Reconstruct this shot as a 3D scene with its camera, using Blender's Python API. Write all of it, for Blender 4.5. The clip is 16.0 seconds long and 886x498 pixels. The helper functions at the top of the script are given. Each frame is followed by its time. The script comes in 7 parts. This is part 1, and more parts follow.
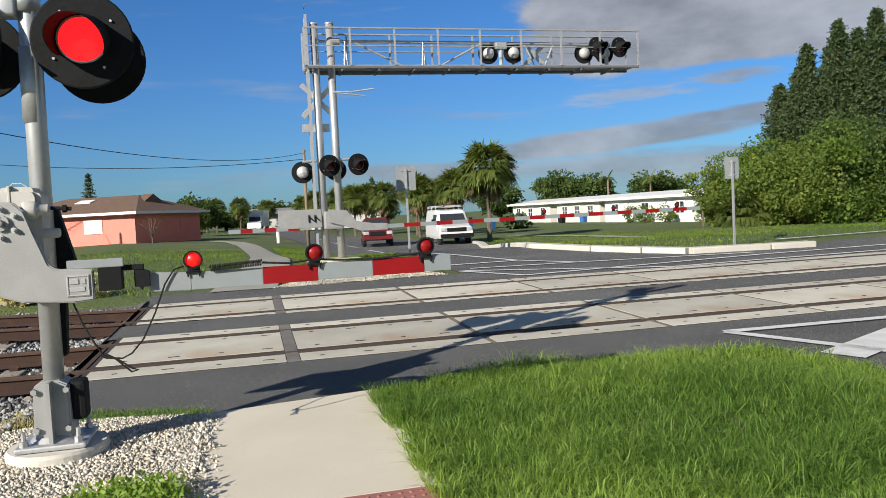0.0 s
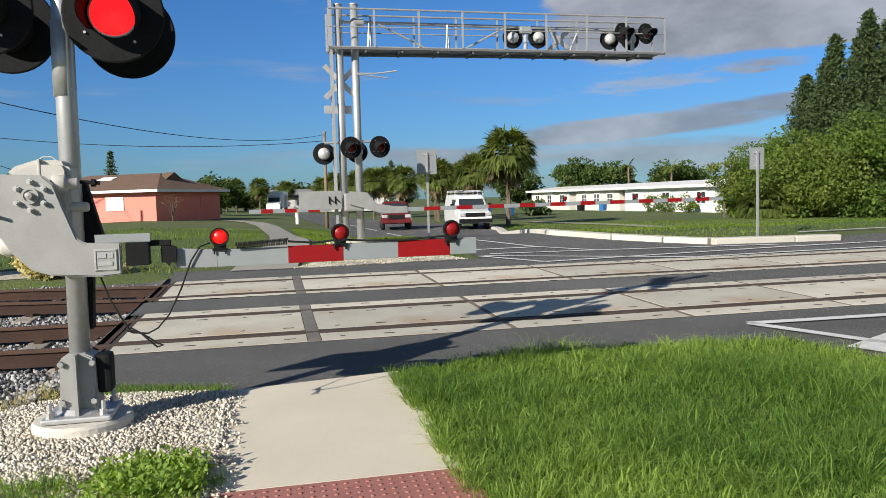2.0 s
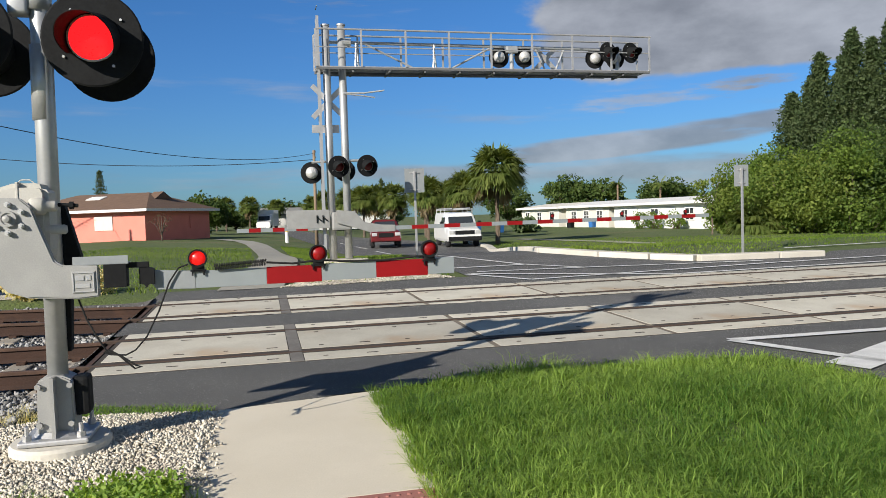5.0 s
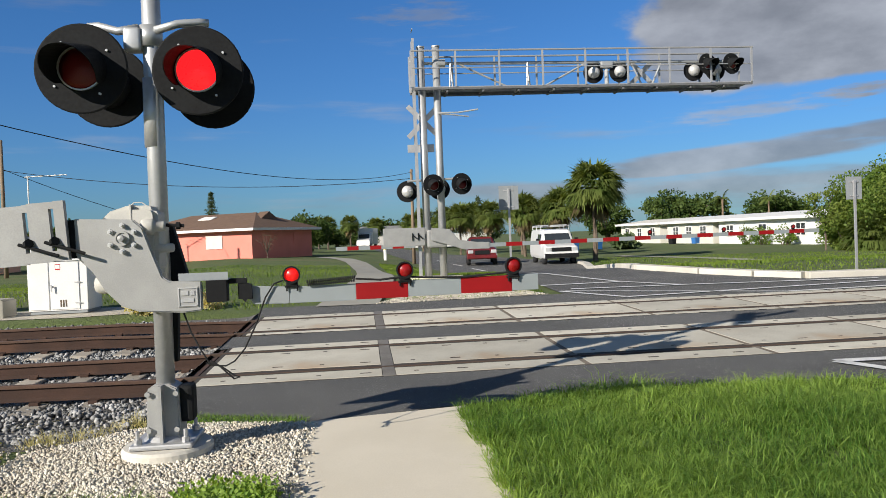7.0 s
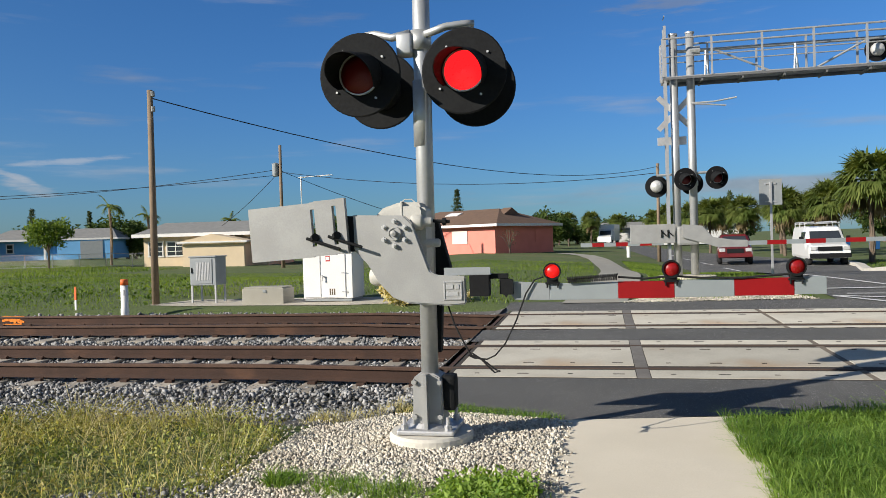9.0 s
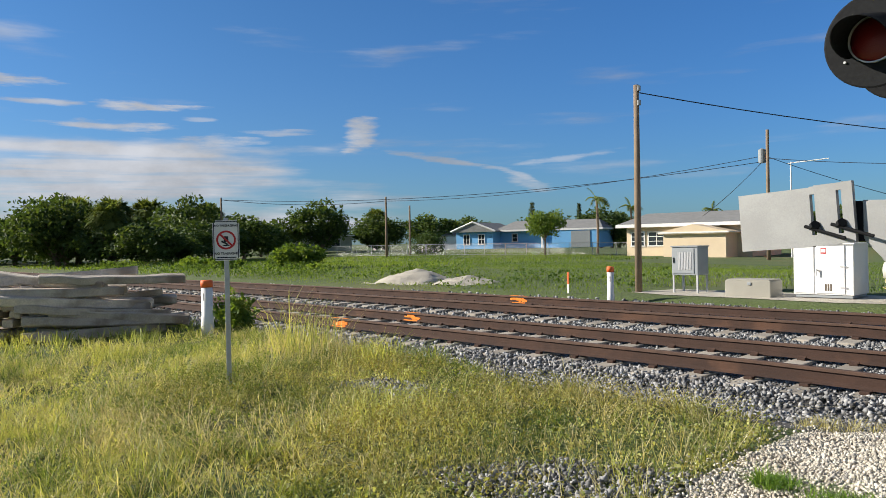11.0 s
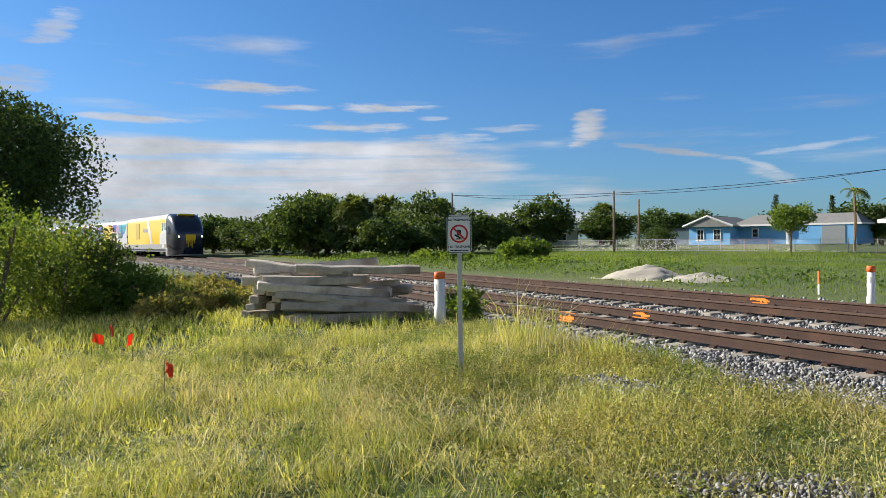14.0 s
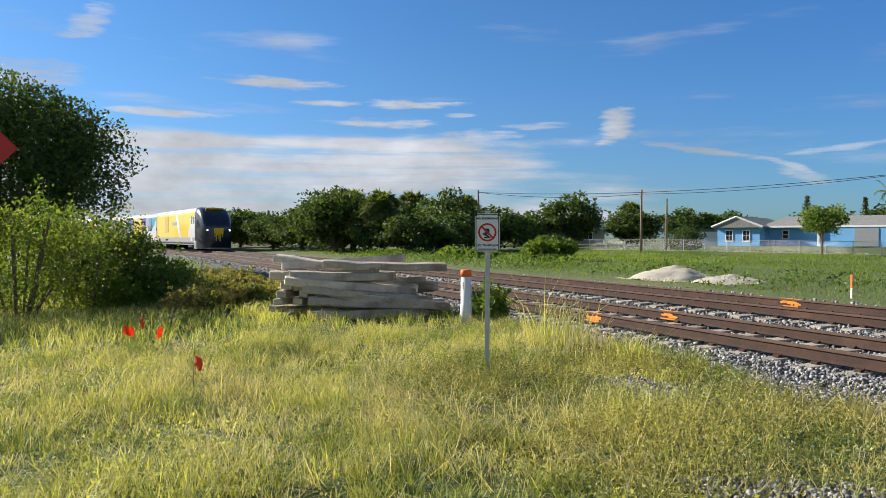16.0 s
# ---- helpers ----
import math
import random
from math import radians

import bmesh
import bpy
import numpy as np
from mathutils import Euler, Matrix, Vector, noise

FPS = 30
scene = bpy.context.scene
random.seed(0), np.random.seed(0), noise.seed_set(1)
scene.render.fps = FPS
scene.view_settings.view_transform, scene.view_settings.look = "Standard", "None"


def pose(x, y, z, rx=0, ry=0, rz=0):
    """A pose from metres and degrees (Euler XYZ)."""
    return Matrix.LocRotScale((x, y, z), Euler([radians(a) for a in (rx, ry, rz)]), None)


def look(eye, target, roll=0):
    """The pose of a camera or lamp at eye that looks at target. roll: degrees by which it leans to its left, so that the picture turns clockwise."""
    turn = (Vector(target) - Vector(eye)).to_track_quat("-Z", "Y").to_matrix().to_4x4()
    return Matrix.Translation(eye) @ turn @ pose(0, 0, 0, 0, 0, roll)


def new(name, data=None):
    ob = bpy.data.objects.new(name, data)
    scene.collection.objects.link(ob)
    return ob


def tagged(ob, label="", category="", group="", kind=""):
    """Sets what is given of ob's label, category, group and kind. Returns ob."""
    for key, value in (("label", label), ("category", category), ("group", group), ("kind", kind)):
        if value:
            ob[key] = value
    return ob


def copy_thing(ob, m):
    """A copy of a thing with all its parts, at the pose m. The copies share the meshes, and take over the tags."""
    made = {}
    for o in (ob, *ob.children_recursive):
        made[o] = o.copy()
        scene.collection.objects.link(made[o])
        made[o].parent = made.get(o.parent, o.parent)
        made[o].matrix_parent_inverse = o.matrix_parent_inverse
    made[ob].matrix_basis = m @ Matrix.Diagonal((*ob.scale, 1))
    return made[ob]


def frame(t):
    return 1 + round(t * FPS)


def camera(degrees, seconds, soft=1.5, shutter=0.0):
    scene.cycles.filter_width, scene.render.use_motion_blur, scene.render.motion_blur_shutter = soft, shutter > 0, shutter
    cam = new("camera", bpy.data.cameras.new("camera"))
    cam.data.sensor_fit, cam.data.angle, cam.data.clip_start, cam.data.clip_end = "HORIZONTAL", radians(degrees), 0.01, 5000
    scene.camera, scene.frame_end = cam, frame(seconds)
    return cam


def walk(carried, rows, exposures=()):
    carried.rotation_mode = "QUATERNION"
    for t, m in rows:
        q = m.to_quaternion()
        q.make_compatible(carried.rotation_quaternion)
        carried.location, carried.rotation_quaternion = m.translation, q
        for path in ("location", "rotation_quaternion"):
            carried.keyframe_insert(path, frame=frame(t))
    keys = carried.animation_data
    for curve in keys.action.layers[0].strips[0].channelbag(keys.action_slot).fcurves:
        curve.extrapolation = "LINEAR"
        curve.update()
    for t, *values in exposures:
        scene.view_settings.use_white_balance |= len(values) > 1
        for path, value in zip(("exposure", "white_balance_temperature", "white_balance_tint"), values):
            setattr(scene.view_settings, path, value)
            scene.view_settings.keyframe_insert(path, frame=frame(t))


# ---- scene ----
cam = camera(60.7, 16.0, 0.8)
# seconds, eye, target, roll
PATH = [
    (0, (-0.022, -0.038, 1.621), (0.464, 1.9, 1.524), -2.8),
    (0.5, (-0.056, 0.016, 1.611), (0.448, 1.95, 1.516), -2.3),
    (1, (-0.061, 0.003, 1.611), (0.435, 1.937, 1.509), -1.8),
    (1.5, (-0.074, -0.002, 1.607), (0.394, 1.939, 1.49), -1.4),
    (2, (-0.073, 0.007, 1.608), (0.367, 1.953, 1.473), -1.5),
    (2.5, (-0.04, -0.017, 1.61), (0.392, 1.93, 1.463), -1.7),
    (3, (-0.009, -0.005, 1.604), (0.451, 1.936, 1.454), -1.9),
    (3.2, (-0.007, -0.004, 1.606), (0.473, 1.932, 1.456), -2.0),
    (5.3, (0.016, -0.09, 1.627), (0.47, 1.856, 1.551), -1.6),
    (5.5, (0.042, -0.127, 1.628), (0.46, 1.828, 1.56), -1.7),
    (6, (0.056, -0.143, 1.619), (0.389, 1.828, 1.567), -1.9),
    (6.5, (0.077, -0.157, 1.622), (0.339, 1.825, 1.579), -2.1),
    (7, (0.082, -0.164, 1.621), (0.295, 1.824, 1.586), -2.2),
    (7.5, (0.076, -0.154, 1.616), (0.239, 1.839, 1.587), -2.1),
    (8, (0.036, -0.07, 1.627), (0.105, 1.929, 1.603), -2.1),
    (8.5, (-0.017, -0.083, 1.638), (-0.148, 1.913, 1.616), -1.9),
    (9, (-0.068, -0.078, 1.629), (-0.479, 1.879, 1.605), -1.7),
    (9.5, (-0.06, -0.106, 1.626), (-0.9, 1.709, 1.598), -1.5),
    (9.7, (-0.072, -0.115, 1.625), (-1.098, 1.601, 1.598), -1.3),
    (10.2, (-0.09, -0.112, 1.62), (-1.381, 1.415, 1.597), -1.2),
    (10.8, (-0.112, -0.102, 1.613), (-1.541, 1.297, 1.594), -1.2),
    (11.3, (-0.128, -0.092, 1.607), (-1.635, 1.222, 1.591), -1.1),
    (11.8, (-0.141, -0.081, 1.602), (-1.726, 1.139, 1.588), -1.1),
    (12, (-0.137, -0.082, 1.6), (-1.779, 1.059, 1.591), -1.1),
    (12.5, (-0.112, -0.088, 1.6), (-1.841, 0.918, 1.591), -1.2),
    (13, (-0.106, -0.091, 1.604), (-1.872, 0.848, 1.588), -1.1),
    (13.5, (-0.11, -0.093, 1.604), (-1.895, 0.809, 1.584), -1.0),
    (14, (-0.124, -0.133, 1.612), (-1.922, 0.743, 1.589), -0.7),
    (14.5, (-0.131, -0.145, 1.624), (-1.939, 0.709, 1.596), -0.4),
    (15, (-0.14, -0.159, 1.627), (-1.956, 0.678, 1.598), -0.1),
    (15.5, (-0.15, -0.151, 1.631), (-1.972, 0.674, 1.601), 0.0),
    (16, (-0.15, -0.156, 1.627), (-1.976, 0.66, 1.596), 0.1),
]
walk(cam, [(t, look(eye, target, roll)) for t, eye, target, roll in PATH], [(0, 0.5), (8.5, 0.45), (9.5, 0.48), (12, 0.80), (16, 0.87)])

# ---- light ----
SUN_EL = 25.0
SUN_DIR = Vector((-0.8, -0.6, math.tan(radians(SUN_EL)))).normalized()
sun = new("sun", bpy.data.lights.new("sun", "SUN"))
sun.data.energy, sun.data.angle, sun.data.color = 5.0, radians(0.53), (1.0, 0.93, 0.82)
sun.matrix_world = look(SUN_DIR * 50, (0, 0, 0))


class Net:
    """Short hand for shader nodes."""

    def __init__(self, tree):
        self.tree = tree

    def node(self, kind, **sets):
        n = self.tree.nodes.new(kind)
        for key, value in sets.items():
            setattr(n, key, value)
        return n

    def put(self, sock, v):
        if isinstance(v, bpy.types.NodeSocket):
            self.tree.links.new(v, sock)
        elif isinstance(v, tuple) and len(v) == 3 and sock.type == "RGBA":
            sock.default_value = (*v, 1)
        else:
            sock.default_value = v

    def math(self, op, a, b=0.0, c=0.0, clamp=False):
        n = self.node("ShaderNodeMath", operation=op, use_clamp=clamp)
        for s, v in zip(n.inputs, (a, b, c)):
            self.put(s, v)
        return n.outputs[0]

    def ramp(self, v, *stops):
        n = self.node("ShaderNodeValToRGB")
        self.put(n.inputs[0], v)
        el = n.color_ramp.elements
        while len(el) < len(stops):
            el.new(0.5)
        for e, (p, col) in zip(el, stops):
            e.position = p
            e.color = (col, col, col, 1) if isinstance(col, (int, float)) else (*col, 1)
        return n.outputs[0]

    def band(self, v, lo0, lo1, hi1, hi0):
        """1 between lo1 and hi1, falling to 0 at lo0 and hi0."""
        a = self.step(v, lo0, lo1)
        return self.math("MULTIPLY", a, self.math("SUBTRACT", 1.0, self.step(v, hi1, hi0)))

    def step(self, v, a, b):
        n = self.node("ShaderNodeMapRange", interpolation_type="SMOOTHSTEP")
        for s, x in zip(n.inputs, (v, a, b, 0.0, 1.0)):
            self.put(s, x)
        return n.outputs[0]

    def mix(self, f, a, b, blend="MIX"):
        n = self.node("ShaderNodeMix", data_type="RGBA", blend_type=blend)
        self.put(n.inputs[0], f)
        self.put(n.inputs[6], a)
        self.put(n.inputs[7], b)
        return n.outputs[2]

    def noise(self, vec, scale, detail=4.0, rough=0.55):
        n = self.node("ShaderNodeTexNoise")
        if vec is not None:
            self.put(n.inputs["Vector"], vec)
        n.inputs["Scale"].default_value, n.inputs["Detail"].default_value, n.inputs["Roughness"].default_value = scale, detail, rough
        return n.outputs[0]

    def xyz(self, a, b, c):
        n = self.node("ShaderNodeCombineXYZ")
        for s, v in zip(n.inputs, (a, b, c)):
            self.put(s, v)
        return n.outputs[0]


world = bpy.data.worlds.new("world")
scene.world = world
world.use_nodes = True
w = Net(world.node_tree)
world.node_tree.nodes.clear()
sky = w.node("ShaderNodeTexSky", sky_type="NISHITA", sun_disc=False, sun_elevation=radians(SUN_EL), sun_rotation=math.atan2(-0.8, -0.6), air_density=1.15, dust_density=0.35, ozone_density=2.2)
tc = w.node("ShaderNodeTexCoord")
sep = w.node("ShaderNodeSeparateXYZ")
w.put(sep.inputs[0], tc.outputs["Generated"])
az = w.math("ARCTAN2", w.math("MULTIPLY", sep.outputs[0], -1.0), sep.outputs[1])
el = sep.outputs[2]
streaks = w.noise(w.xyz(w.math("MULTIPLY", az, 2.2), w.math("MULTIPLY", el, 17.0), 3.1), 1.6, 7.0, 0.55)
puffs = w.noise(w.xyz(w.math("MULTIPLY", az, 3.0), w.math("MULTIPLY", el, 6.0), 7.7), 2.0, 8.0, 0.56)
grain = w.noise(w.xyz(w.math("MULTIPLY", az, 11.0), w.math("MULTIPLY", el, 70.0), 1.3), 2.2, 7.0, 0.62)


def wisp(az0, el0, half_az, half_el, slope, amount):
    """One cloud streak round an azimuth and height, frayed by noise."""
    du = w.math("SUBTRACT", az, az0)
    u = w.math("DIVIDE", du, half_az)
    v = w.math("DIVIDE", w.math("SUBTRACT", w.math("SUBTRACT", el, el0), w.math("MULTIPLY", du, slope)), half_el)
    v = w.math("ADD", v, w.math("MULTIPLY_ADD", streaks, 6.0, -3.0))
    d = w.math("ADD", w.math("MULTIPLY", u, u), w.math("MULTIPLY", v, v))
    d = w.math("ADD", d, w.math("MULTIPLY_ADD", grain, 3.4, -1.7))
    return w.math("MULTIPLY", w.math("SUBTRACT", 1.0, w.step(d, -0.3, 1.3)), amount)


WISPS = [
    (1.365, 0.193, 0.080, 0.0055, 0.02, 0.95), (1.300, 0.173, 0.045, 0.0045, 0.0, 0.8), (1.190, 0.174, 0.065, 0.006, 0.0, 0.95),
    (1.495, 0.155, 0.070, 0.008, 0.0, 0.9), (1.235, 0.149, 0.075, 0.007, 0.0, 0.85), (1.129, 0.159, 0.025, 0.003, 0.0, 0.5),
    (1.030, 0.144, 0.045, 0.004, 0.0, 0.6), (0.928, 0.136, 0.024, 0.018, -0.5, 0.9), (0.815, 0.109, 0.085, 0.006, 0.16, 0.75),
    (0.715, 0.085, 0.045, 0.005, 0.39, 0.65), (0.665, 0.107, 0.075, 0.004, -0.09, 0.5), (1.110, 0.130, 0.060, 0.008, 0.0, 0.75),
    (1.590, 0.247, 0.035, 0.015, -0.4, 0.6), (1.645, 0.186, 0.050, 0.010, 0.0, 0.7), (0.705, 0.076, 0.035, 0.010, 0.3, 0.6),
    (-0.085, 0.281, 0.080, 0.014, 0.0, 0.45), (-0.49, 0.139, 0.095, 0.011, 0.0, 0.6), (-0.615, 0.149, 0.060, 0.010, 0.0, 0.9),
]
bank_w = w.math("MULTIPLY", w.band(el, 0.005, 0.03, 0.112, 0.155), w.step(az, 0.72, 1.2))
bank_w = w.math("MULTIPLY", w.step(w.math("ADD", streaks, w.math("MULTIPLY", bank_w, 0.36)), 0.60, 0.84), w.step(bank_w, 0.0, 0.12))
comb = w.noise(w.xyz(w.math("MULTIPLY", az, 2.6), w.math("MULTIPLY", el, 52.0), 5.2), 1.5, 6.0, 0.6)
bank_w = w.math("MULTIPLY", bank_w, w.math("MULTIPLY_ADD", w.step(comb, 0.36, 0.58), 0.5, 0.5))
bank_e = w.math("MULTIPLY", w.band(el, 0.150, 0.185, 0.40, 0.55), w.math("SUBTRACT", 1.0, w.step(az, -0.46, -0.31)))
slant = w.math("ADD", el, w.math("MULTIPLY_ADD", az, 0.07, 0.023))
band_e = w.math("MULTIPLY", w.band(slant, 0.050, 0.068, 0.084, 0.100), w.math("SUBTRACT", 1.0, w.step(az, -0.42, -0.20)))
haze_e = w.math("MULTIPLY", w.band(el, 0.0, 0.025, 0.050, 0.075), w.math("SUBTRACT", 1.0, w.step(az, -0.35, 0.15)))
cloud_e = w.math("MULTIPLY", w.step(w.math("ADD", puffs, w.math("MULTIPLY", bank_e, 0.62)), 0.66, 0.84), w.step(bank_e, 0.0, 0.15))
cloud_b = w.math("MULTIPLY", w.step(w.math("ADD", streaks, w.math("MULTIPLY", band_e, 0.42)), 0.66, 0.86), w.step(band_e, 0.0, 0.2))
cloud_h = w.math("MULTIPLY", w.step(w.math("ADD", streaks, w.math("MULTIPLY", haze_e, 0.3)), 0.55, 0.84), 0.7)
mask = w.math("MAXIMUM", bank_w, w.math("MULTIPLY", cloud_e, 0.92))
mask = w.math("MAXIMUM", mask, w.math("MAXIMUM", w.math("MULTIPLY", cloud_b, 0.8), cloud_h))
for row in WISPS:
    mask = w.math("MAXIMUM", mask, wisp(*row))
shade = w.math("ADD", w.math("MULTIPLY_ADD", w.step(puffs, 0.30, 0.75), 3.0, 2.7), w.math("MULTIPLY", w.step(az, 0.2, 1.1), 1.1))
blue = w.mix(1.0, sky.outputs[0], w.mix(w.step(el, 0.42, 0.75), w.mix(w.step(az, 0.35, 1.2), w.mix(w.step(el, 0.0, 0.35), (0.43, 0.83, 1.50), (0.40, 0.88, 1.54)), w.mix(w.step(el, 0.0, 0.35), (0.46, 0.765, 1.28), (0.43, 0.81, 1.27))), (0.66, 0.72, 0.80)), "MULTIPLY")
tone = w.mix(1.0, (0.93, 0.97, 1.06), w.xyz(shade, shade, shade), "MULTIPLY")
bg = w.node("ShaderNodeBackground")
w.put(bg.inputs[0], w.mix(mask, blue, w.mix(1.0, tone, (1.25, 1.25, 1.25), "MULTIPLY")))
bg.inputs[1].default_value = 0.052
w.put(w.node("ShaderNodeOutputWorld").inputs[0], bg.outputs[0])


# ---- materials ----
def mat(name, col, rough=0.7, metal=0.0, col2=None, scale=2.0, fine=40.0, bump=0.25, vary=0.6, rand=0.0, island=0.0, stain=None, depth=0.01, coat=0.0, speck=None):
    """A surface with grain at two scales; rand: brightness by object, island: by loose piece."""
    m = bpy.data.materials.new(name)
    m.use_nodes = True
    n = Net(m.node_tree)
    b = m.node_tree.nodes["Principled BSDF"]
    vec = n.node("ShaderNodeTexCoord").outputs["Object"]
    col2 = col2 or tuple(c * 0.72 for c in col)
    big = n.noise(vec, scale, 5.0)
    small = n.noise(vec, fine, 3.0)
    f = n.math("MULTIPLY", n.step(n.math("ADD", n.math("MULTIPLY", big, 0.65), n.math("MULTIPLY", small, 0.35)), 0.36, 0.64), vary)
    c = n.mix(f, col, col2)
    if stain:
        c = n.mix(n.step(n.noise(vec, scale * 0.37, 6.0), 0.52, 0.70), c, stain)
    if speck:
        c = n.mix(n.step(n.noise(vec, 70.0, 3.0, 0.75), 0.57, 0.68), c, speck)
    value = None
    if rand:
        value = n.math("MULTIPLY_ADD", n.node("ShaderNodeObjectInfo").outputs["Random"], 2 * rand, 1 - rand)
    if island:
        value = n.math("MULTIPLY_ADD", n.node("ShaderNodeNewGeometry").outputs["Random Per Island"], 2 * island, 1 - island)
    if value is not None:
        c = n.mix(1.0, c, n.xyz(value, value, value), "MULTIPLY")
    n.put(b.inputs["Base Color"], c)
    b.inputs["Metallic"].default_value = metal
    n.put(b.inputs["Roughness"], n.math("MULTIPLY_ADD", small, 0.25, rough - 0.12, clamp=True))
    b.inputs["Coat Weight"].default_value = coat
    if bump:
        k = n.node("ShaderNodeBump")
        k.inputs["Strength"].default_value, k.inputs["Distance"].default_value = bump, depth
        n.put(k.inputs["Height"], n.math("ADD", small, n.math("MULTIPLY", big, 0.6)))
        n.put(b.inputs["Normal"], k.outputs[0])
    return m


def leaf_mat(name, col, col2, glow=0.4, rough=0.55, patch=0.6):
    """Thin leaves or blades, which let light through."""
    m = bpy.data.materials.new(name)
    m.use_nodes = True
    n = Net(m.node_tree)
    m.node_tree.nodes.clear()
    rnd = n.node("ShaderNodeNewGeometry").outputs["Random Per Island"]
    big = n.noise(n.node("ShaderNodeTexCoord").outputs["Object"], patch, 3.0)
    f = n.math("ADD", n.math("MULTIPLY", rnd, 0.6), n.math("MULTIPLY_ADD", n.step(big, 0.38, 0.62), 0.5, -0.05), clamp=True)
    c = n.mix(f, col, col2)
    p = n.node("ShaderNodeBsdfPrincipled")
    n.put(p.inputs["Base Color"], c)
    p.inputs["Roughness"].default_value = rough
    p.inputs["Specular IOR Level"].default_value = 0.25
    t = n.node("ShaderNodeBsdfTranslucent")
    n.put(t.inputs[0], n.mix(1.0, c, (1.25, 1.15, 0.5), "MULTIPLY"))
    s = n.node("ShaderNodeMixShader")
    s.inputs[0].default_value = glow
    n.put(s.inputs[1], p.outputs[0])
    n.put(s.inputs[2], t.outputs[0])
    n.put(n.node("ShaderNodeOutputMaterial").inputs[0], s.outputs[0])
    return m


def glow_mat(name, col, strength):
    m = mat(name, col, 0.3, bump=0)
    b = m.node_tree.nodes["Principled BSDF"]
    b.inputs["Emission Color"].default_value = (*col, 1)
    b.inputs["Emission Strength"].default_value = strength
    return m


ASPHALT = mat("asphalt", (0.099, 0.098, 0.094), 0.95, col2=(0.052, 0.053, 0.053), scale=0.8, fine=150, bump=0.6, stain=(0.120, 0.120, 0.116), depth=0.008, speck=(0.40, 0.39, 0.375))
CONCRETE = mat("pale_concrete", (0.66, 0.60, 0.485), 0.9, col2=(0.57, 0.515, 0.41), scale=1.4, fine=90, bump=0.25, stain=(0.59, 0.53, 0.42), depth=0.004)
PANEL = mat("panel_concrete", (0.57, 0.54, 0.455), 0.9, col2=(0.40, 0.37, 0.305), scale=1.6, fine=45, bump=0.3, rand=0.15, stain=(0.46, 0.35, 0.24), depth=0.005)
KERB = mat("kerb_concrete", (0.60, 0.57, 0.50), 0.9, col2=(0.46, 0.43, 0.37), scale=1.6, fine=40, rand=0.06)
PAINT_LINE = mat("road_paint", (0.72, 0.72, 0.70), 0.7, col2=(0.50, 0.50, 0.49), scale=5, fine=80, bump=0.2)
RUBBER = mat("dark_rubber", (0.050, 0.040, 0.032), 0.97, scale=6)
STEEL_STRIP = mat("joint_steel", (0.19, 0.178, 0.16), 0.85, 0.0, col2=(0.10, 0.09, 0.08), scale=4)
# steel darkened so its colour carries the walkway's shadow side
SHADE_STEEL = mat("shaded_steel", (0.16, 0.165, 0.17), 0.7, 0.2, col2=(0.11, 0.112, 0.115), scale=3, fine=30, bump=0.1)
JOINT_FILL = mat("joint_filler", (0.20, 0.165, 0.125), 0.95, col2=(0.10, 0.085, 0.07), scale=7, fine=60)
RUST = mat("rail_rust", (0.060, 0.030, 0.020), 0.92, 0.0, col2=(0.028, 0.016, 0.012), scale=3.3, fine=60, stain=(0.095, 0.047, 0.028))
WORN_HEAD = mat("worn_rail_head", (0.105, 0.058, 0.038), 0.8, 0.1, col2=(0.055, 0.031, 0.022), scale=6, fine=50)
RAIL_HEAD = mat("rail_head_steel", (0.075, 0.048, 0.034), 0.85, 0.1, col2=(0.05, 0.035, 0.028), scale=8)
TIE = mat("tie_concrete", (0.40, 0.36, 0.30), 0.95, col2=(0.22, 0.19, 0.16), scale=3, rand=0.2)
BALLAST = mat("ballast_granite", (0.285, 0.285, 0.282), 0.88, col2=(0.15, 0.148, 0.145), scale=5, fine=70, island=0.75)
BALLAST_BED = mat("ballast_bed", (0.14, 0.135, 0.13), 0.95, col2=(0.07, 0.065, 0.06), scale=9, fine=55, bump=1.0, depth=0.03)
SHELL = mat("white_gravel", (0.66, 0.615, 0.52), 0.9, col2=(0.38, 0.32, 0.24), scale=3, fine=80, island=0.35)
SHELL_BED = mat("gravel_bed", (0.40, 0.35, 0.28), 0.95, col2=(0.24, 0.20, 0.15), scale=30, fine=120, bump=1.0)
SOIL = mat("grassy_soil", (0.096, 0.128, 0.032), 0.98, col2=(0.058, 0.090, 0.022), scale=0.35, fine=14, bump=0.9, stain=(0.13, 0.13, 0.05), depth=0.05)
GALV = mat("galvanised_steel", (0.50, 0.50, 0.50), 0.5, 0.55, col2=(0.40, 0.40, 0.41), scale=5, fine=30, bump=0.1)
ALUM = mat("aluminium_paint", (0.50, 0.51, 0.51), 0.45, 0.5, col2=(0.38, 0.39, 0.40), scale=4, fine=25, bump=0.08)
CAST = mat("cast_aluminium", (0.36, 0.36, 0.35), 0.6, 0.25, col2=(0.27, 0.27, 0.265), scale=4.5, fine=120, bump=0.06, stain=(0.31, 0.305, 0.295))
GREY_PAINT = mat("grey_paint", (0.29, 0.31, 0.32), 0.55, 0.1, col2=(0.24, 0.26, 0.27), scale=4, bump=0.1)
BLACK = mat("black_paint", (0.013, 0.014, 0.015), 0.75, col2=(0.009, 0.009, 0.010), scale=5, bump=0.1)
BLACK.node_tree.nodes["Principled BSDF"].inputs["Specular IOR Level"].default_value = 0.15
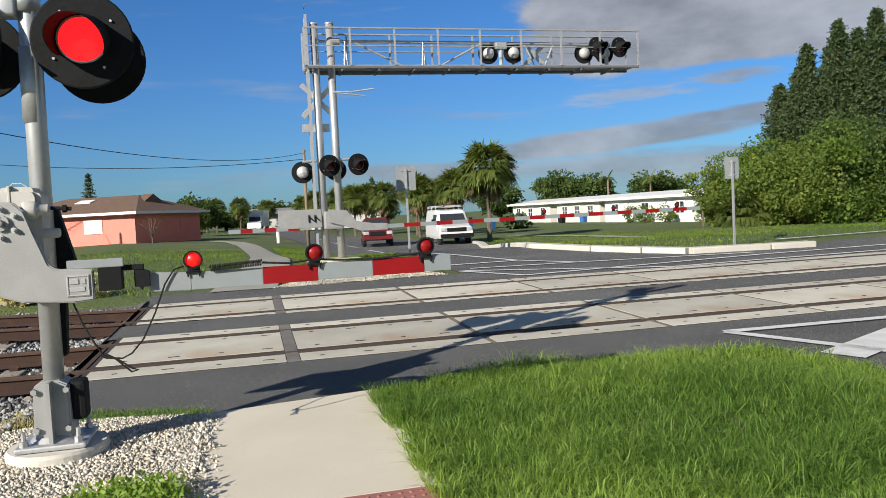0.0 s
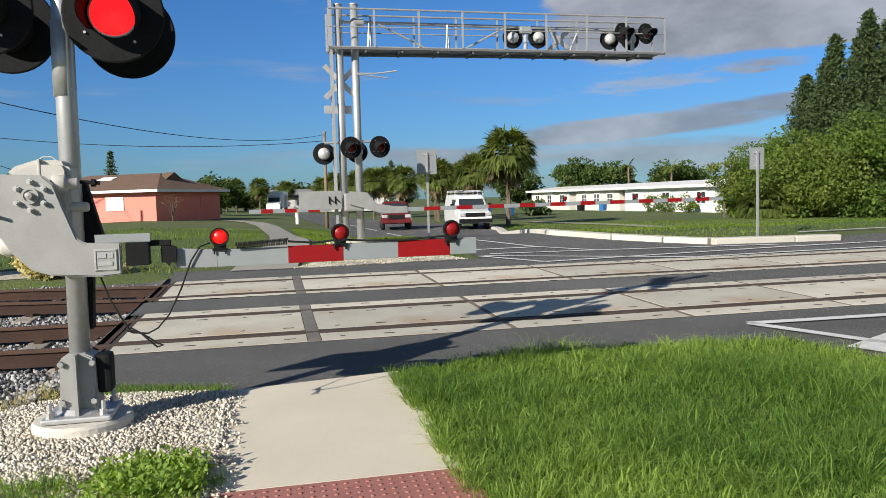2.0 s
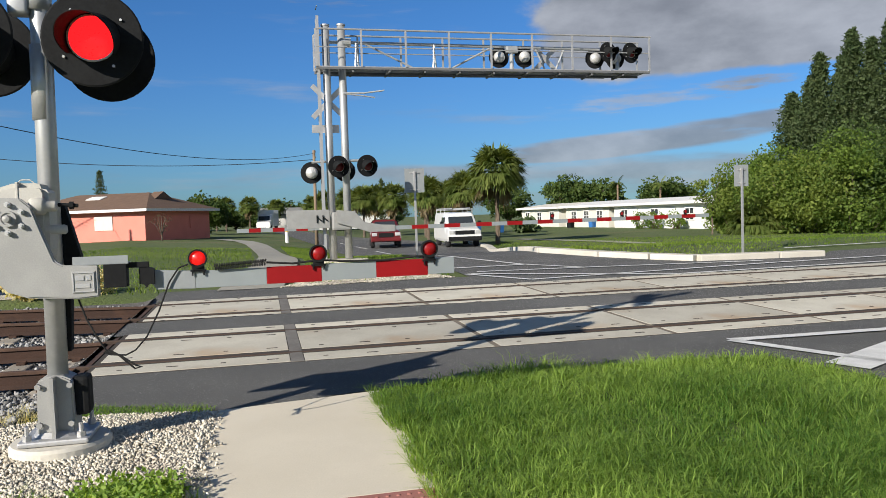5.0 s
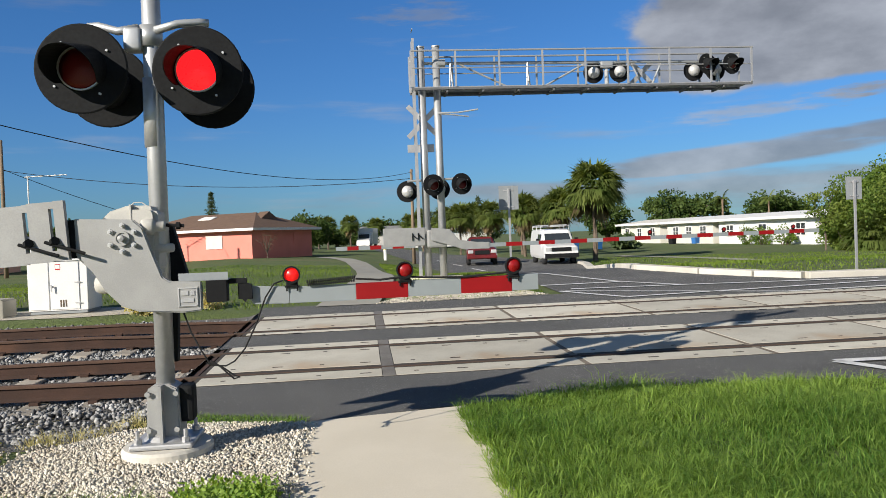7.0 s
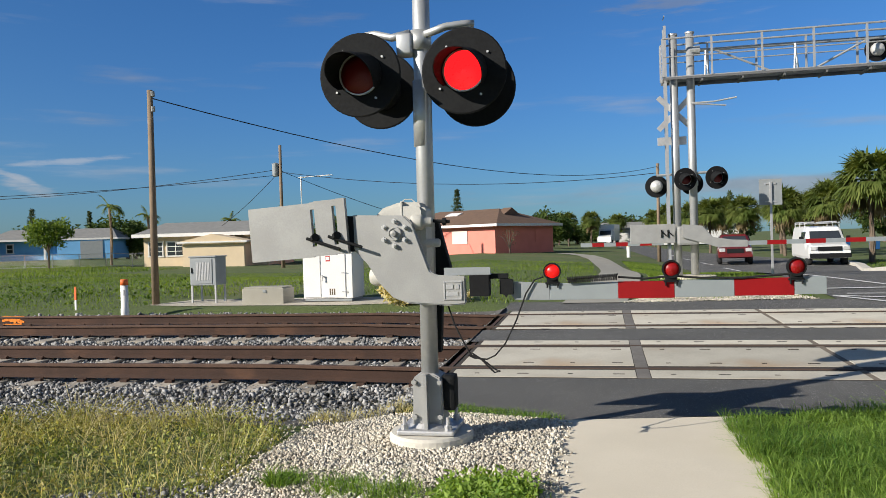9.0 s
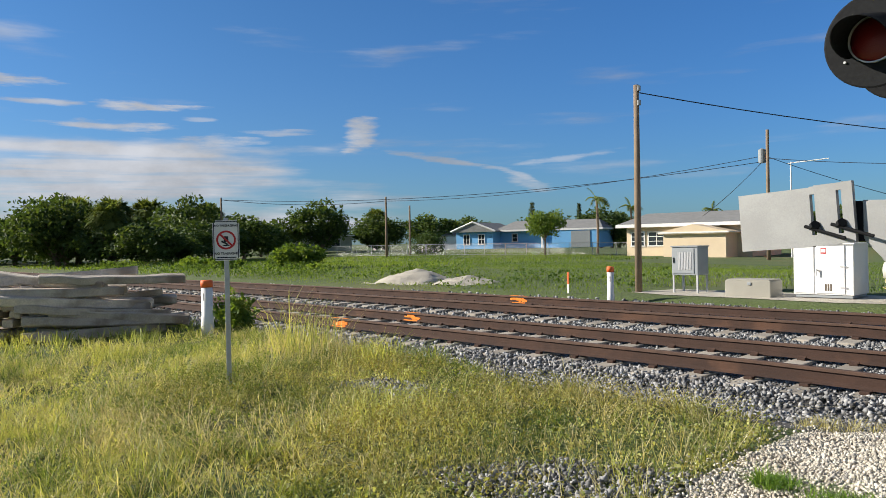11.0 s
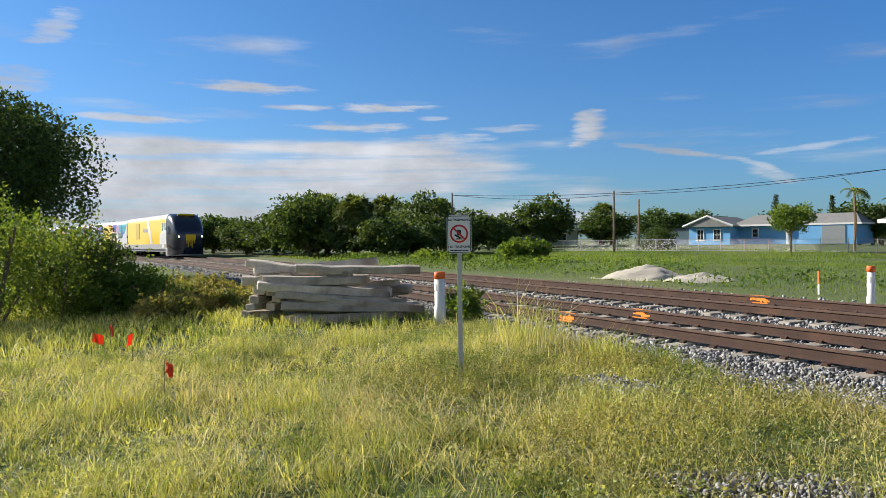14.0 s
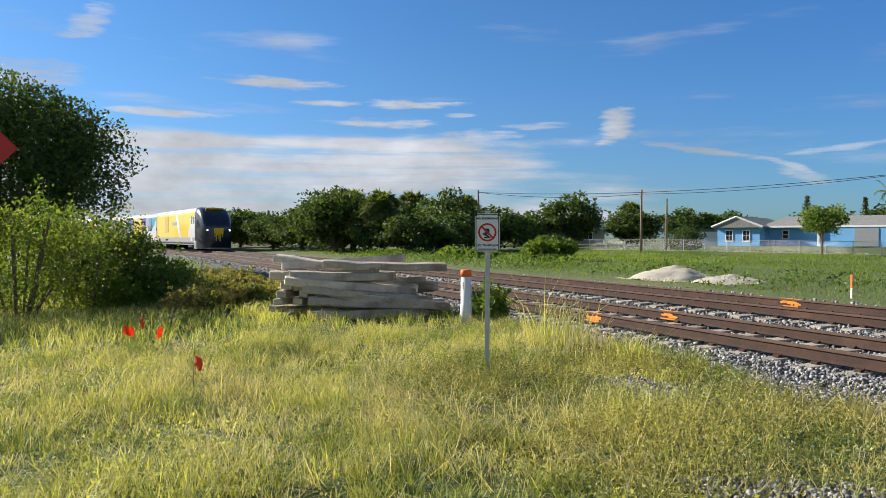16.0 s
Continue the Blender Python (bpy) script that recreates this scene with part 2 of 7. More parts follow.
DARK = mat("dark_rubber_cable", (0.010, 0.010, 0.010), 0.85, scale=5, bump=0)
SILVER = mat("silver_paint", (0.62, 0.62, 0.61), 0.4, 0.3, scale=6, bump=0.05)
WHITE = mat("white_paint", (0.80, 0.79, 0.77), 0.55, col2=(0.70, 0.69, 0.66), scale=2, fine=30, bump=0.08, vary=0.5)
RED_TAPE = mat("red_reflective", (0.27, 0.007, 0.009), 0.6, col2=(0.22, 0.006, 0.008), scale=5, fine=200, bump=0.1)
RED_TAPE.node_tree.nodes["Principled BSDF"].inputs["Specular IOR Level"].default_value = 0.2
GREY_TAPE = mat("grey_reflective", (0.26, 0.29, 0.30), 0.5, col2=(0.22, 0.245, 0.255), scale=5, fine=200, bump=0.1)
LENS_OFF = mat("red_lens", (0.17, 0.006, 0.008), 0.4, scale=8, fine=150, bump=0.3, coat=0.1)
LENS_ON = glow_mat("lit_red_lens", (1.0, 0.012, 0.016), 1.15)
LAMP_RED = glow_mat("red_gate_lamp", (0.28, 0.008, 0.009), 0.05)
LAMP_LIT = glow_mat("lit_gate_lamp", (0.80, 0.012, 0.010), 0.45)
GRASS = leaf_mat("lush_grass", (0.082, 0.192, 0.030), (0.43, 0.58, 0.130), 0.5, patch=0.35)
WEEDS = leaf_mat("weedy_grass", (0.105, 0.185, 0.030), (0.70, 0.68, 0.26), 0.42, patch=0.9)
STRAW = leaf_mat("dry_straw", (0.74, 0.66, 0.42), (0.55, 0.50, 0.25), 0.45)
LAWN = leaf_mat("lawn_grass", (0.072, 0.142, 0.019), (0.25, 0.345, 0.055), 0.45, patch=0.12)
BROWN_WEEDS = leaf_mat("brownish_weeds", (0.090, 0.14, 0.030), (0.44, 0.375, 0.135), 0.35, patch=0.9)
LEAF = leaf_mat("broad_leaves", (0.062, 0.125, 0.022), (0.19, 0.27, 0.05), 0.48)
# dark foliage; on the thicket and large trackside trees it also stands for shade
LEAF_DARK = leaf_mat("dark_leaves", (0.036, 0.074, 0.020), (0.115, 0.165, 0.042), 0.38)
# paler, yellower leaf copy with sunlight mixed into the colour
LEAF_SUN = leaf_mat("sunlit_yellow_green_leaves", (0.080, 0.145, 0.024), (0.255, 0.315, 0.072), 0.52)
PALM_LEAF = leaf_mat("palm_fronds", (0.085, 0.135, 0.030), (0.22, 0.26, 0.075), 0.42)
PALM_DRY = leaf_mat("dry_fronds", (0.20, 0.15, 0.075), (0.12, 0.09, 0.045), 0.2)
NEEDLES = leaf_mat("pine_needles", (0.040, 0.070, 0.026), (0.085, 0.115, 0.045), 0.25)
BARK = mat("bark", (0.17, 0.13, 0.095), 0.95, col2=(0.08, 0.06, 0.045), scale=6, fine=40, bump=0.8, depth=0.02)
POLE_WOOD = mat("weathered_pole", (0.26, 0.19, 0.125), 0.9, col2=(0.15, 0.11, 0.08), scale=3, fine=40, bump=0.5)
OLD_TIMBER = mat("weathered_concrete_timber", (0.60, 0.53, 0.44), 0.95, col2=(0.32, 0.27, 0.22), scale=4.0, fine=35, bump=1.0, rand=0.25, stain=(0.27, 0.22, 0.17), depth=0.01)
ORANGE = mat("orange_plastic", (0.85, 0.17, 0.035), 0.6, bump=0.05)
FLAG_RED = mat("orange_red_flag", (0.95, 0.12, 0.025), 0.6, bump=0.05)
SPRAY = mat("orange_spray_paint", (0.85, 0.26, 0.02), 0.85, col2=(0.60, 0.15, 0.02), scale=14)
PINK = mat("pink_stucco", (0.78, 0.255, 0.20), 0.9, col2=(0.70, 0.22, 0.17), scale=1.0, fine=30, bump=0.3)
CREAM = mat("cream_stucco", (0.72, 0.58, 0.40), 0.9, col2=(0.64, 0.51, 0.35), scale=1.0, fine=30)
BEIGE = mat("pale_stucco", (0.66, 0.64, 0.58), 0.9, col2=(0.58, 0.55, 0.48), scale=1.0, fine=30)
BLUE = mat("blue_siding", (0.16, 0.42, 0.74), 0.8, col2=(0.14, 0.37, 0.66), scale=1.0, fine=30)
SHED_GREEN = mat("faded_green_stucco", (0.42, 0.45, 0.37), 0.9, scale=1.2, fine=30)
SHINGLE_BROWN = mat("brown_shingles", (0.17, 0.105, 0.070), 0.95, col2=(0.11, 0.07, 0.05), scale=2.0, fine=18, bump=0.5)
SHINGLE_GREY = mat("grey_shingles", (0.24, 0.24, 0.23), 0.95, col2=(0.17, 0.17, 0.17), scale=2.0, fine=18, bump=0.5)
GLASS = mat("window_glass", (0.035, 0.042, 0.05), 0.12, scale=3, bump=0, coat=0.6)
TYRE = mat("tyre_rubber", (0.018, 0.018, 0.019), 0.85, scale=8)
RED_CAR = mat("red_car_paint", (0.14, 0.010, 0.011), 0.35, scale=4, bump=0, coat=0.8)
WHITE_CAR = mat("white_car_paint", (0.78, 0.78, 0.77), 0.35, col2=(0.72, 0.72, 0.71), scale=3, bump=0, coat=0.6)
BIN_BLUE = mat("blue_plastic", (0.03, 0.15, 0.42), 0.6, scale=4, bump=0.05)
TACTILE = mat("brick_red_tactile", (0.36, 0.15, 0.125), 0.85, scale=5, fine=60)
NAVY = mat("navy_train_paint", (0.012, 0.022, 0.048), 0.3, scale=4, bump=0, coat=0.6)
YELLOW = mat("yellow_train_paint", (0.82, 0.56, 0.012), 0.4, col2=(0.78, 0.52, 0.012), scale=2, bump=0, coat=0.4)
TRAIN_GREY = mat("grey_train_paint", (0.30, 0.30, 0.31), 0.5, scale=2, bump=0)
SAND = mat("pale_sand", (0.50, 0.46, 0.38), 0.95, col2=(0.40, 0.36, 0.29), scale=4, fine=50, bump=0.7, depth=0.02)
SIGN_RED = mat("sign_red", (0.55, 0.02, 0.02), 0.5, bump=0)
SIGN_INK = mat("sign_ink", (0.012, 0.014, 0.025), 0.5, bump=0)
CASE = mat("off_white_case", (0.52, 0.505, 0.46), 0.6, col2=(0.42, 0.41, 0.37), scale=5, fine=80, bump=0.06)
PATH_GREY = mat("grey_path_concrete", (0.36, 0.34, 0.29), 0.92, col2=(0.27, 0.26, 0.22), scale=1.5, fine=60)


# ---- builders ----
def link(name, me, material, parent=None, label=""):
    me.materials.append(material)
    ob = new(name, me)
    if parent:
        ob.parent = parent
    if label:
        ob["label"] = label
    return ob


def part(name, bm, material, parent=None, label="", smooth=False):
    me = bpy.data.meshes.new(name)
    bm.to_mesh(me)
    bm.free()
    if smooth:
        me.shade_smooth()
    return link(name, me, material, parent, label)


def thing(name, at, label, category, group="", turn=0.0, kind=""):
    ob = new(name)
    ob.empty_display_size = 0.1
    ob.matrix_world = pose(*at, 0, 0, turn)
    return tagged(ob, label, category, group, kind)


def arrays(name, verts, faces, material, parent=None, label=""):
    """A mesh from arrays; all faces have the same number of corners."""
    me = bpy.data.meshes.new(name)
    n, k = faces.shape
    me.vertices.add(len(verts))
    me.vertices.foreach_set("co", np.ascontiguousarray(verts, dtype=np.float32).ravel())
    me.loops.add(n * k)
    me.loops.foreach_set("vertex_index", np.ascontiguousarray(faces, dtype=np.int32).ravel())
    me.polygons.add(n)
    me.polygons.foreach_set("loop_start", np.arange(0, n * k, k, dtype=np.int32))
    me.update(calc_edges=True)
    return link(name, me, material, parent, label)


def box(c, s, bevel=0.0, bm=None, turn=None):
    bm = bm or bmesh.new()
    made = bmesh.ops.create_cube(bm, size=1)["verts"]
    m = Matrix.Translation(c) @ (turn or Matrix()) @ Matrix.Diagonal((*s, 1))
    bmesh.ops.transform(bm, matrix=m, verts=made)
    if bevel:
        es = list({e for v in made for e in v.link_edges})
        bmesh.ops.bevel(bm, geom=es, offset=bevel, segments=2, affect="EDGES", profile=0.6)
    return bm


def rod(a, b, r, r2=None, seg=12, bm=None):
    """A round bar from a to b."""
    bm = bm or bmesh.new()
    a, b = Vector(a), Vector(b)
    m = Matrix.Translation((a + b) / 2) @ (b - a).to_track_quat("Z", "Y").to_matrix().to_4x4()
    bmesh.ops.create_cone(bm, cap_ends=True, segments=seg, radius1=r, radius2=r if r2 is None else r2, depth=(b - a).length, matrix=m)
    return bm


def pipe(points, r, seg=8, bm=None):
    """A bent round bar through points."""
    bm = bm or bmesh.new()
    pts = [Vector(p) for p in points]
    rings = []
    for i, p in enumerate(pts):
        d = (pts[min(i + 1, len(pts) - 1)] - pts[max(i - 1, 0)]).normalized()
        q = d.to_track_quat("Z", "Y")
        rings.append([bm.verts.new(p + q @ Vector((r * math.cos(6.2832 * k / seg), r * math.sin(6.2832 * k / seg), 0))) for k in range(seg)])
    for a, b in zip(rings, rings[1:]):
        for k in range(seg):
            bm.faces.new((a[k], a[(k + 1) % seg], b[(k + 1) % seg], b[k]))
    bm.faces.new(rings[0][::-1])
    bm.faces.new(rings[-1])
    return bm


def lathe(profile, at, axis, seg=32, bm=None, caps=True):
    """Turns (radius, height) pairs round an axis through at."""
    bm = bm or bmesh.new()
    m = Matrix.Translation(at) @ Vector(axis).to_track_quat("Z", "Y").to_matrix().to_4x4()
    rings = [[bm.verts.new(m @ Vector((r * math.cos(6.2832 * k / seg), r * math.sin(6.2832 * k / seg), h))) for k in range(seg)] for r, h in profile]
    for a, b in zip(rings, rings[1:]):
        for k in range(seg):
            bm.faces.new((a[k], a[(k + 1) % seg], b[(k + 1) % seg], b[k]))
    for ring, (r, h) in ((rings[0][::-1], profile[0]), (rings[-1], profile[-1])):
        if caps and r > 0.0005:
            bm.faces.new(ring)
    return bm


def slab(outline, y0, y1, bm=None, bevel=0.0):
    """An outline of (x, z), thick from y0 to y1."""
    bm = bm or bmesh.new()
    f = bm.faces.new([bm.verts.new((x, y0, z)) for x, z in outline])
    out = bmesh.ops.extrude_face_region(bm, geom=[f])["geom"]
    vs = [g for g in out if isinstance(g, bmesh.types.BMVert)]
    bmesh.ops.translate(bm, verts=vs, vec=(0, y1 - y0, 0))
    bmesh.ops.recalc_face_normals(bm, faces=bm.faces)
    if bevel:
        bmesh.ops.bevel(bm, geom=[e for e in bm.edges if len(e.link_faces) == 2 and e.calc_face_angle(0) > 0.5], offset=bevel, segments=2, affect="EDGES")
    return bm


def ease(a, b, v):
    t = np.clip((v - a) / (b - a), 0, 1)
    return t * t * (3 - 2 * t)


def bend(x):
    """How far the tracks have curved off at x."""
    x = np.asarray(x, float)
    return -0.0004 * np.minimum(x + 4.0, 0.0) ** 2 - 0.0010 * np.minimum(x + 50.0, 0.0) ** 2


def ground_z(x, y):
    """The lie of the land: it climbs gently to the tracks and on, and rolls beyond."""
    x, y = np.asarray(x, float), np.asarray(y, float)
    far = np.interp(x / np.maximum(y, 1.0), [-3, -1.0, -0.7, -0.42, -0.16, 0, 0.1, 0.3, 0.5], [0.3, 0.22, 0.15, 0.0, 0.5, 0.2, -0.3, -0.3, -0.25])
    t = ease(20, 38, y)
    v = y - bend(x)
    bed = ease(-1.85, -2.2, x) * ease(5.7, 7.4, v) * (1 - ease(14.0, 15.0, v))
    return 0.021 * np.clip(v, 0, 21) * (1 - t) + t * far - 0.225 * bed + 0.48 * np.exp(-((x + 62) ** 2 + (y - 73) ** 2) / 340) + 0.45 * np.exp(-((x + 91) ** 2 + (y - 64) ** 2) / 260)


def gz(x, y):
    return float(ground_z(x, y))


def drape(name, outline, lift, material, step=0.5, step_y=None, parent=None, kind="structure", label="", category="", depth=0.0):
    """A sheet over a flat outline of (x, y) that follows the land."""
    bm = bmesh.new()
    f = bm.faces.new([bm.verts.new((x, y, 0)) for x, y in outline])
    xs, ys = [p[0] for p in outline], [p[1] for p in outline]
    for lo, hi, axis in ((min(xs), max(xs), 0), (min(ys), max(ys), 1)):
        pace = step_y if axis and step_y else step
        n = int((hi - lo) / pace)
        for i in range(1, n + 1):
            at, no = [0, 0, 0], [0, 0, 0]
            at[axis], no[axis] = lo + i * (hi - lo) / (n + 1), 1
            bmesh.ops.bisect_plane(bm, geom=bm.verts[:] + bm.edges[:] + bm.faces[:], plane_co=at, plane_no=no)
    if depth:
        out = bmesh.ops.extrude_face_region(bm, geom=bm.faces[:])["geom"]
        for g in out:
            if isinstance(g, bmesh.types.BMVert):
                g.co.z += depth
    for v in bm.verts:
        v.co.z += gz(v.co.x, v.co.y) + lift
    bmesh.ops.recalc_face_normals(bm, faces=bm.faces)
    if not depth and bm.faces[:] and sum(f.normal.z for f in bm.faces) < 0:
        bmesh.ops.reverse_faces(bm, faces=bm.faces)
    ob = part(name, bm, material, parent)
    return ob if parent else tagged(ob, label, category or name, kind=kind)


def inside(x, y, poly):
    """Which of the points lie in the outline."""
    hit = np.zeros(len(x), bool)
    for (x0, y0), (x1, y1) in zip(poly, poly[1:] + poly[:1]):
        hit ^= ((y0 > y) != (y1 > y)) & (x < (x1 - x0) * (y - y0) / (y1 - y0 + 1e-12) + x0)
    return hit


def scatter(rng, n, poly):
    xs, ys = [p[0] for p in poly], [p[1] for p in poly]
    x, y = rng.uniform(min(xs), max(xs), n), rng.uniform(min(ys), max(ys), n)
    k = inside(x, y, poly)
    return x[k], y[k]


def patches(x, y, size, seed):
    """Smooth unevenness between 0 and 1."""
    a = np.sin(x / size + seed) + np.sin(y / size * 1.3 + 2 * seed) + np.sin((x + y) / size * 0.7 + 3 * seed) + np.sin((x - 1.7 * y) / size * 1.9 + seed) * 0.7 + np.sin((1.3 * x + y) / size * 3.1 + seed * 5) * 0.5
    return np.clip(0.5 + a / 5.5, 0, 1)


def blades(name, rng, x, y, high, wide, bend, material, z=None, parent=None, out_angle=None):
    """Grass: a bent, tapered blade at every point."""
    n = len(x)
    z = ground_z(x, y) if z is None else z
    a = rng.uniform(0, 6.2832, n)
    lean = rng.uniform(0, 6.2832, n) if out_angle is None else out_angle
    b = high * bend * rng.uniform(0.2, 1.4, n)
    side = np.stack([np.cos(a), np.sin(a), np.zeros(n)], 1) * (wide / 2)[:, None]
    root = np.stack([x, y, z - 0.01], 1)
    out = np.stack([np.cos(lean), np.sin(lean), np.zeros(n)], 1)
    mid = root + out * (b * 0.3)[:, None] + np.array([0, 0, 1.0]) * (high * 0.55)[:, None]
    tip = root + out * b[:, None] + np.array([0, 0, 1.0]) * (high * np.clip(1.05 - bend * 0.35, 0.3, 1))[:, None]
    v = np.stack([root - side, root + side, mid - side * 0.75, mid + side * 0.75, tip], 1).reshape(-1, 3)
    f = np.array([[0, 1, 2], [1, 3, 2], [2, 3, 4]])[None] + (np.arange(n) * 5)[:, None, None]
    return arrays(name, v, f.reshape(-1, 3), material, parent)


CUBE_V = np.array([[x, y, z] for x in (-1, 1) for y in (-1, 1) for z in (-1, 1)]) * 0.62
CUBE_F = np.array([[0, 1, 3, 2], [4, 6, 7, 5], [0, 4, 5, 1], [2, 3, 7, 6], [0, 2, 6, 4], [1, 5, 7, 3]])


def turns(rng, n):
    q = rng.normal(size=(n, 4))
    q /= np.linalg.norm(q, axis=1)[:, None]
    a, b, c, d = q.T
    return np.stack([1 - 2 * (c * c + d * d), 2 * (b * c - a * d), 2 * (b * d + a * c), 2 * (b * c + a * d), 1 - 2 * (b * b + d * d), 2 * (c * d - a * b), 2 * (b * d - a * c), 2 * (c * d + a * b), 1 - 2 * (b * b + c * c)], 1).reshape(n, 3, 3)


def stones(name, rng, x, y, z, size, material, parent=None):
    n = len(x)
    form = CUBE_V[None] * rng.uniform(0.62, 1.3, (n, 8, 3)) * np.stack([rng.uniform(0.8, 1.3, n), rng.uniform(0.7, 1.1, n), rng.uniform(0.5, 0.85, n)], 1)[:, None]
    v = np.einsum("nij,nkj->nki", turns(rng, n), form) * size[:, None, None] + np.stack([x, y, z], 1)[:, None]
    f = CUBE_F[None] + (np.arange(n) * 8)[:, None, None]
    return arrays(name, v.reshape(-1, 3), f.reshape(-1, 4), material, parent)


def leaf_mesh(name, rng, p, size, material, parent=None, long=1.6, droop=0.0):
    """A small folded leaf at every point."""
    n = len(p)
    r = turns(rng, n)
    u, s = r[:, :, 0], r[:, :, 1]
    u = u + np.array([0, 0, -droop])
    u /= np.linalg.norm(u, axis=1)[:, None]
    k = size * rng.uniform(0.6, 1.3, n)
    u, s = u * (k * long)[:, None], s * (k * 0.5)[:, None]
    up = np.cross(u, s)
    up = up / (np.linalg.norm(up, axis=1)[:, None] + 1e-9) * (k * 0.18)[:, None]
    v = np.stack([p, p + u * 0.5 + s + up, p + u, p + u * 0.5 - s + up], 1).reshape(-1, 3)
    f = np.array([[0, 1, 2], [0, 2, 3]])[None] + (np.arange(n) * 4)[:, None, None]
    return arrays(name, v, f.reshape(-1, 3), material, parent)


def clumps(rng, centre, radii, n_clump, clump_r, per):
    """Points for leaves: on the outside of many clumps which fill a crown."""
    d = rng.normal(size=(n_clump, 3))
    d /= np.linalg.norm(d, axis=1)[:, None]
    c = d * (rng.uniform(0.25, 1.0, (n_clump, 1)) ** 0.45) * np.array(radii) + np.array(centre)
    q = rng.normal(size=(n_clump, per, 3))
    q /= np.linalg.norm(q, axis=2)[:, :, None]
    q *= (rng.uniform(0.35, 1.0, (n_clump, per, 1)) ** 0.5) * (clump_r * rng.uniform(0.5, 1.25, (n_clump, 1, 1)))
    q[:, :, 2] *= 0.8
    return (c[:, None] + q).reshape(-1, 3), c


def tree(name, seed, at, high, wide, label, leaf, size=0.16, trunk=0.16, n=60, per=70, low=0.25, category="tree", group="", squash=1.0, turn=0.0):
    """A broad tree: trunk, limbs to its clumps, and a crown of leaves."""
    rng = np.random.default_rng(seed)
    ob = thing(name, at, label, category, group, turn)
    mid = high * (low + 1) / 2
    p, c = clumps(rng, (0, 0, mid), (wide / 2 * 0.85, wide / 2 * 0.85 * squash, high * (1 - low) / 2 * 0.88), n, wide * 0.15, per)
    p = p[p[:, 2] > 0.03]
    leaf_mesh("crown", rng, p, size, leaf, ob)
    bm = pipe([(0, 0, -0.15), (trunk * 0.4, 0, high * low * 0.6), (0, trunk * 0.3, high * low + 0.1 * high)], trunk, 7)
    for k in c[:: max(1, n // 9)]:
        pipe([(0, 0, high * low * 0.8), Vector(k) * 0.55 + Vector((0, 0, mid * 0.3)), Vector(k)], trunk * 0.32, 5, bm)
    part("trunk", bm, BARK, ob)
    return ob


def bush(name, seed, at, high, wx, wy, label, leaf, size=0.1, n=60, per=70, category="bush", group=""):
    rng = np.random.default_rng(seed)
    ob = thing(name, at, label, category, group)
    p, c = clumps(rng, (0, 0, high * 0.42), (wx / 2 * 0.9, wy / 2 * 0.9, high * 0.5), n, min(wx, wy, high * 1.6) * 0.2, per)
    p[:, 2] = np.abs(p[:, 2])
    if size < 0.12:
        top = c[rng.integers(0, n, 26)]
        s = rng.uniform(0, 1, (26, 40, 1))
        tip = rng.normal(size=(26, 1, 3)) * 0.16 + np.array([0, 0, high * 0.32])
        sprig = np.abs(top[:, None] * np.array([1, 1, 0])) * np.sign(top[:, None]) + np.array([0, 0, 1]) * np.abs(top[:, None]) + tip * s + rng.normal(size=(26, 40, 3)) * 0.045
        p = np.concatenate([p, sprig.reshape(-1, 3)])
    leaf_mesh("crown", rng, p, size, leaf, ob)
    bm = bmesh.new()
    for k in c[:: max(1, n // 10)]:
        pipe([(k[0] * 0.35, k[1] * 0.35, -0.1), (k[0] * 0.7, k[1] * 0.7, abs(k[2]) * 0.5), (k[0], k[1], abs(k[2]))], 0.025, 5, bm)
    tagged(part("stems", bm, BARK, ob), kind="stuff")
    return ob


def fan_palm(name, seed, at, high, label, group="", crown=1.5, skirt=10):
    """A cabbage palm: a trunk and a round head of folded fans."""
    rng = np.random.default_rng(seed)
    ob = thing(name, at, label, "palm tree", group)
    bm = pipe([(0, 0, -0.2), (0.05, 0.02, high * 0.3), (0.02, 0.05, high * 0.7), (0, 0, high)], 0.17, 9)
    part("trunk", bm, BARK, ob)
    for which, count, material in (("crown", 128, PALM_LEAF), ("dry_skirt", skirt, PALM_DRY)):
        vs, fs = [], []
        for i in range(count):
            a = rng.uniform(0, 6.2832)
            t = math.asin(rng.uniform(-0.62, 1.0)) if which == "crown" else rng.uniform(-1.35, -0.8)
            d = Vector((math.cos(a) * math.cos(t), math.sin(a) * math.cos(t), math.sin(t)))
            stem = crown * rng.uniform(0.40, 0.60)
            hub = Vector((0, 0, high)) + d * stem
            side = d.cross(Vector((0, 0, 1))).normalized()
            up = side.cross(d)
            for k in range(-8, 9):
                g = k * 0.135
                e = (d * math.cos(g) + side * math.sin(g)).normalized()
                long = crown * rng.uniform(0.5, 0.74) * (1 - 0.035 * abs(k))
                tip = hub + e * long + Vector((0, 0, -0.34 * long * rng.uniform(0.2, 1.5)))
                mid = hub + e * long * 0.55 + up * 0.03
                s = e.cross(up).normalized() * 0.040 * crown
                b = len(vs)
                vs += [hub, mid - s, mid + s, tip]
                fs += [(b, b + 1, b + 2), (b + 1, b + 3, b + 2)]
            s = side * 0.02
            b = len(vs)
            vs += [Vector((0, 0, high)) - s, Vector((0, 0, high)) + s, hub]
            fs += [(b, b + 1, b + 2)]
        arrays(which, np.array([v[:] for v in vs]), np.array(fs), material, ob)
    return ob


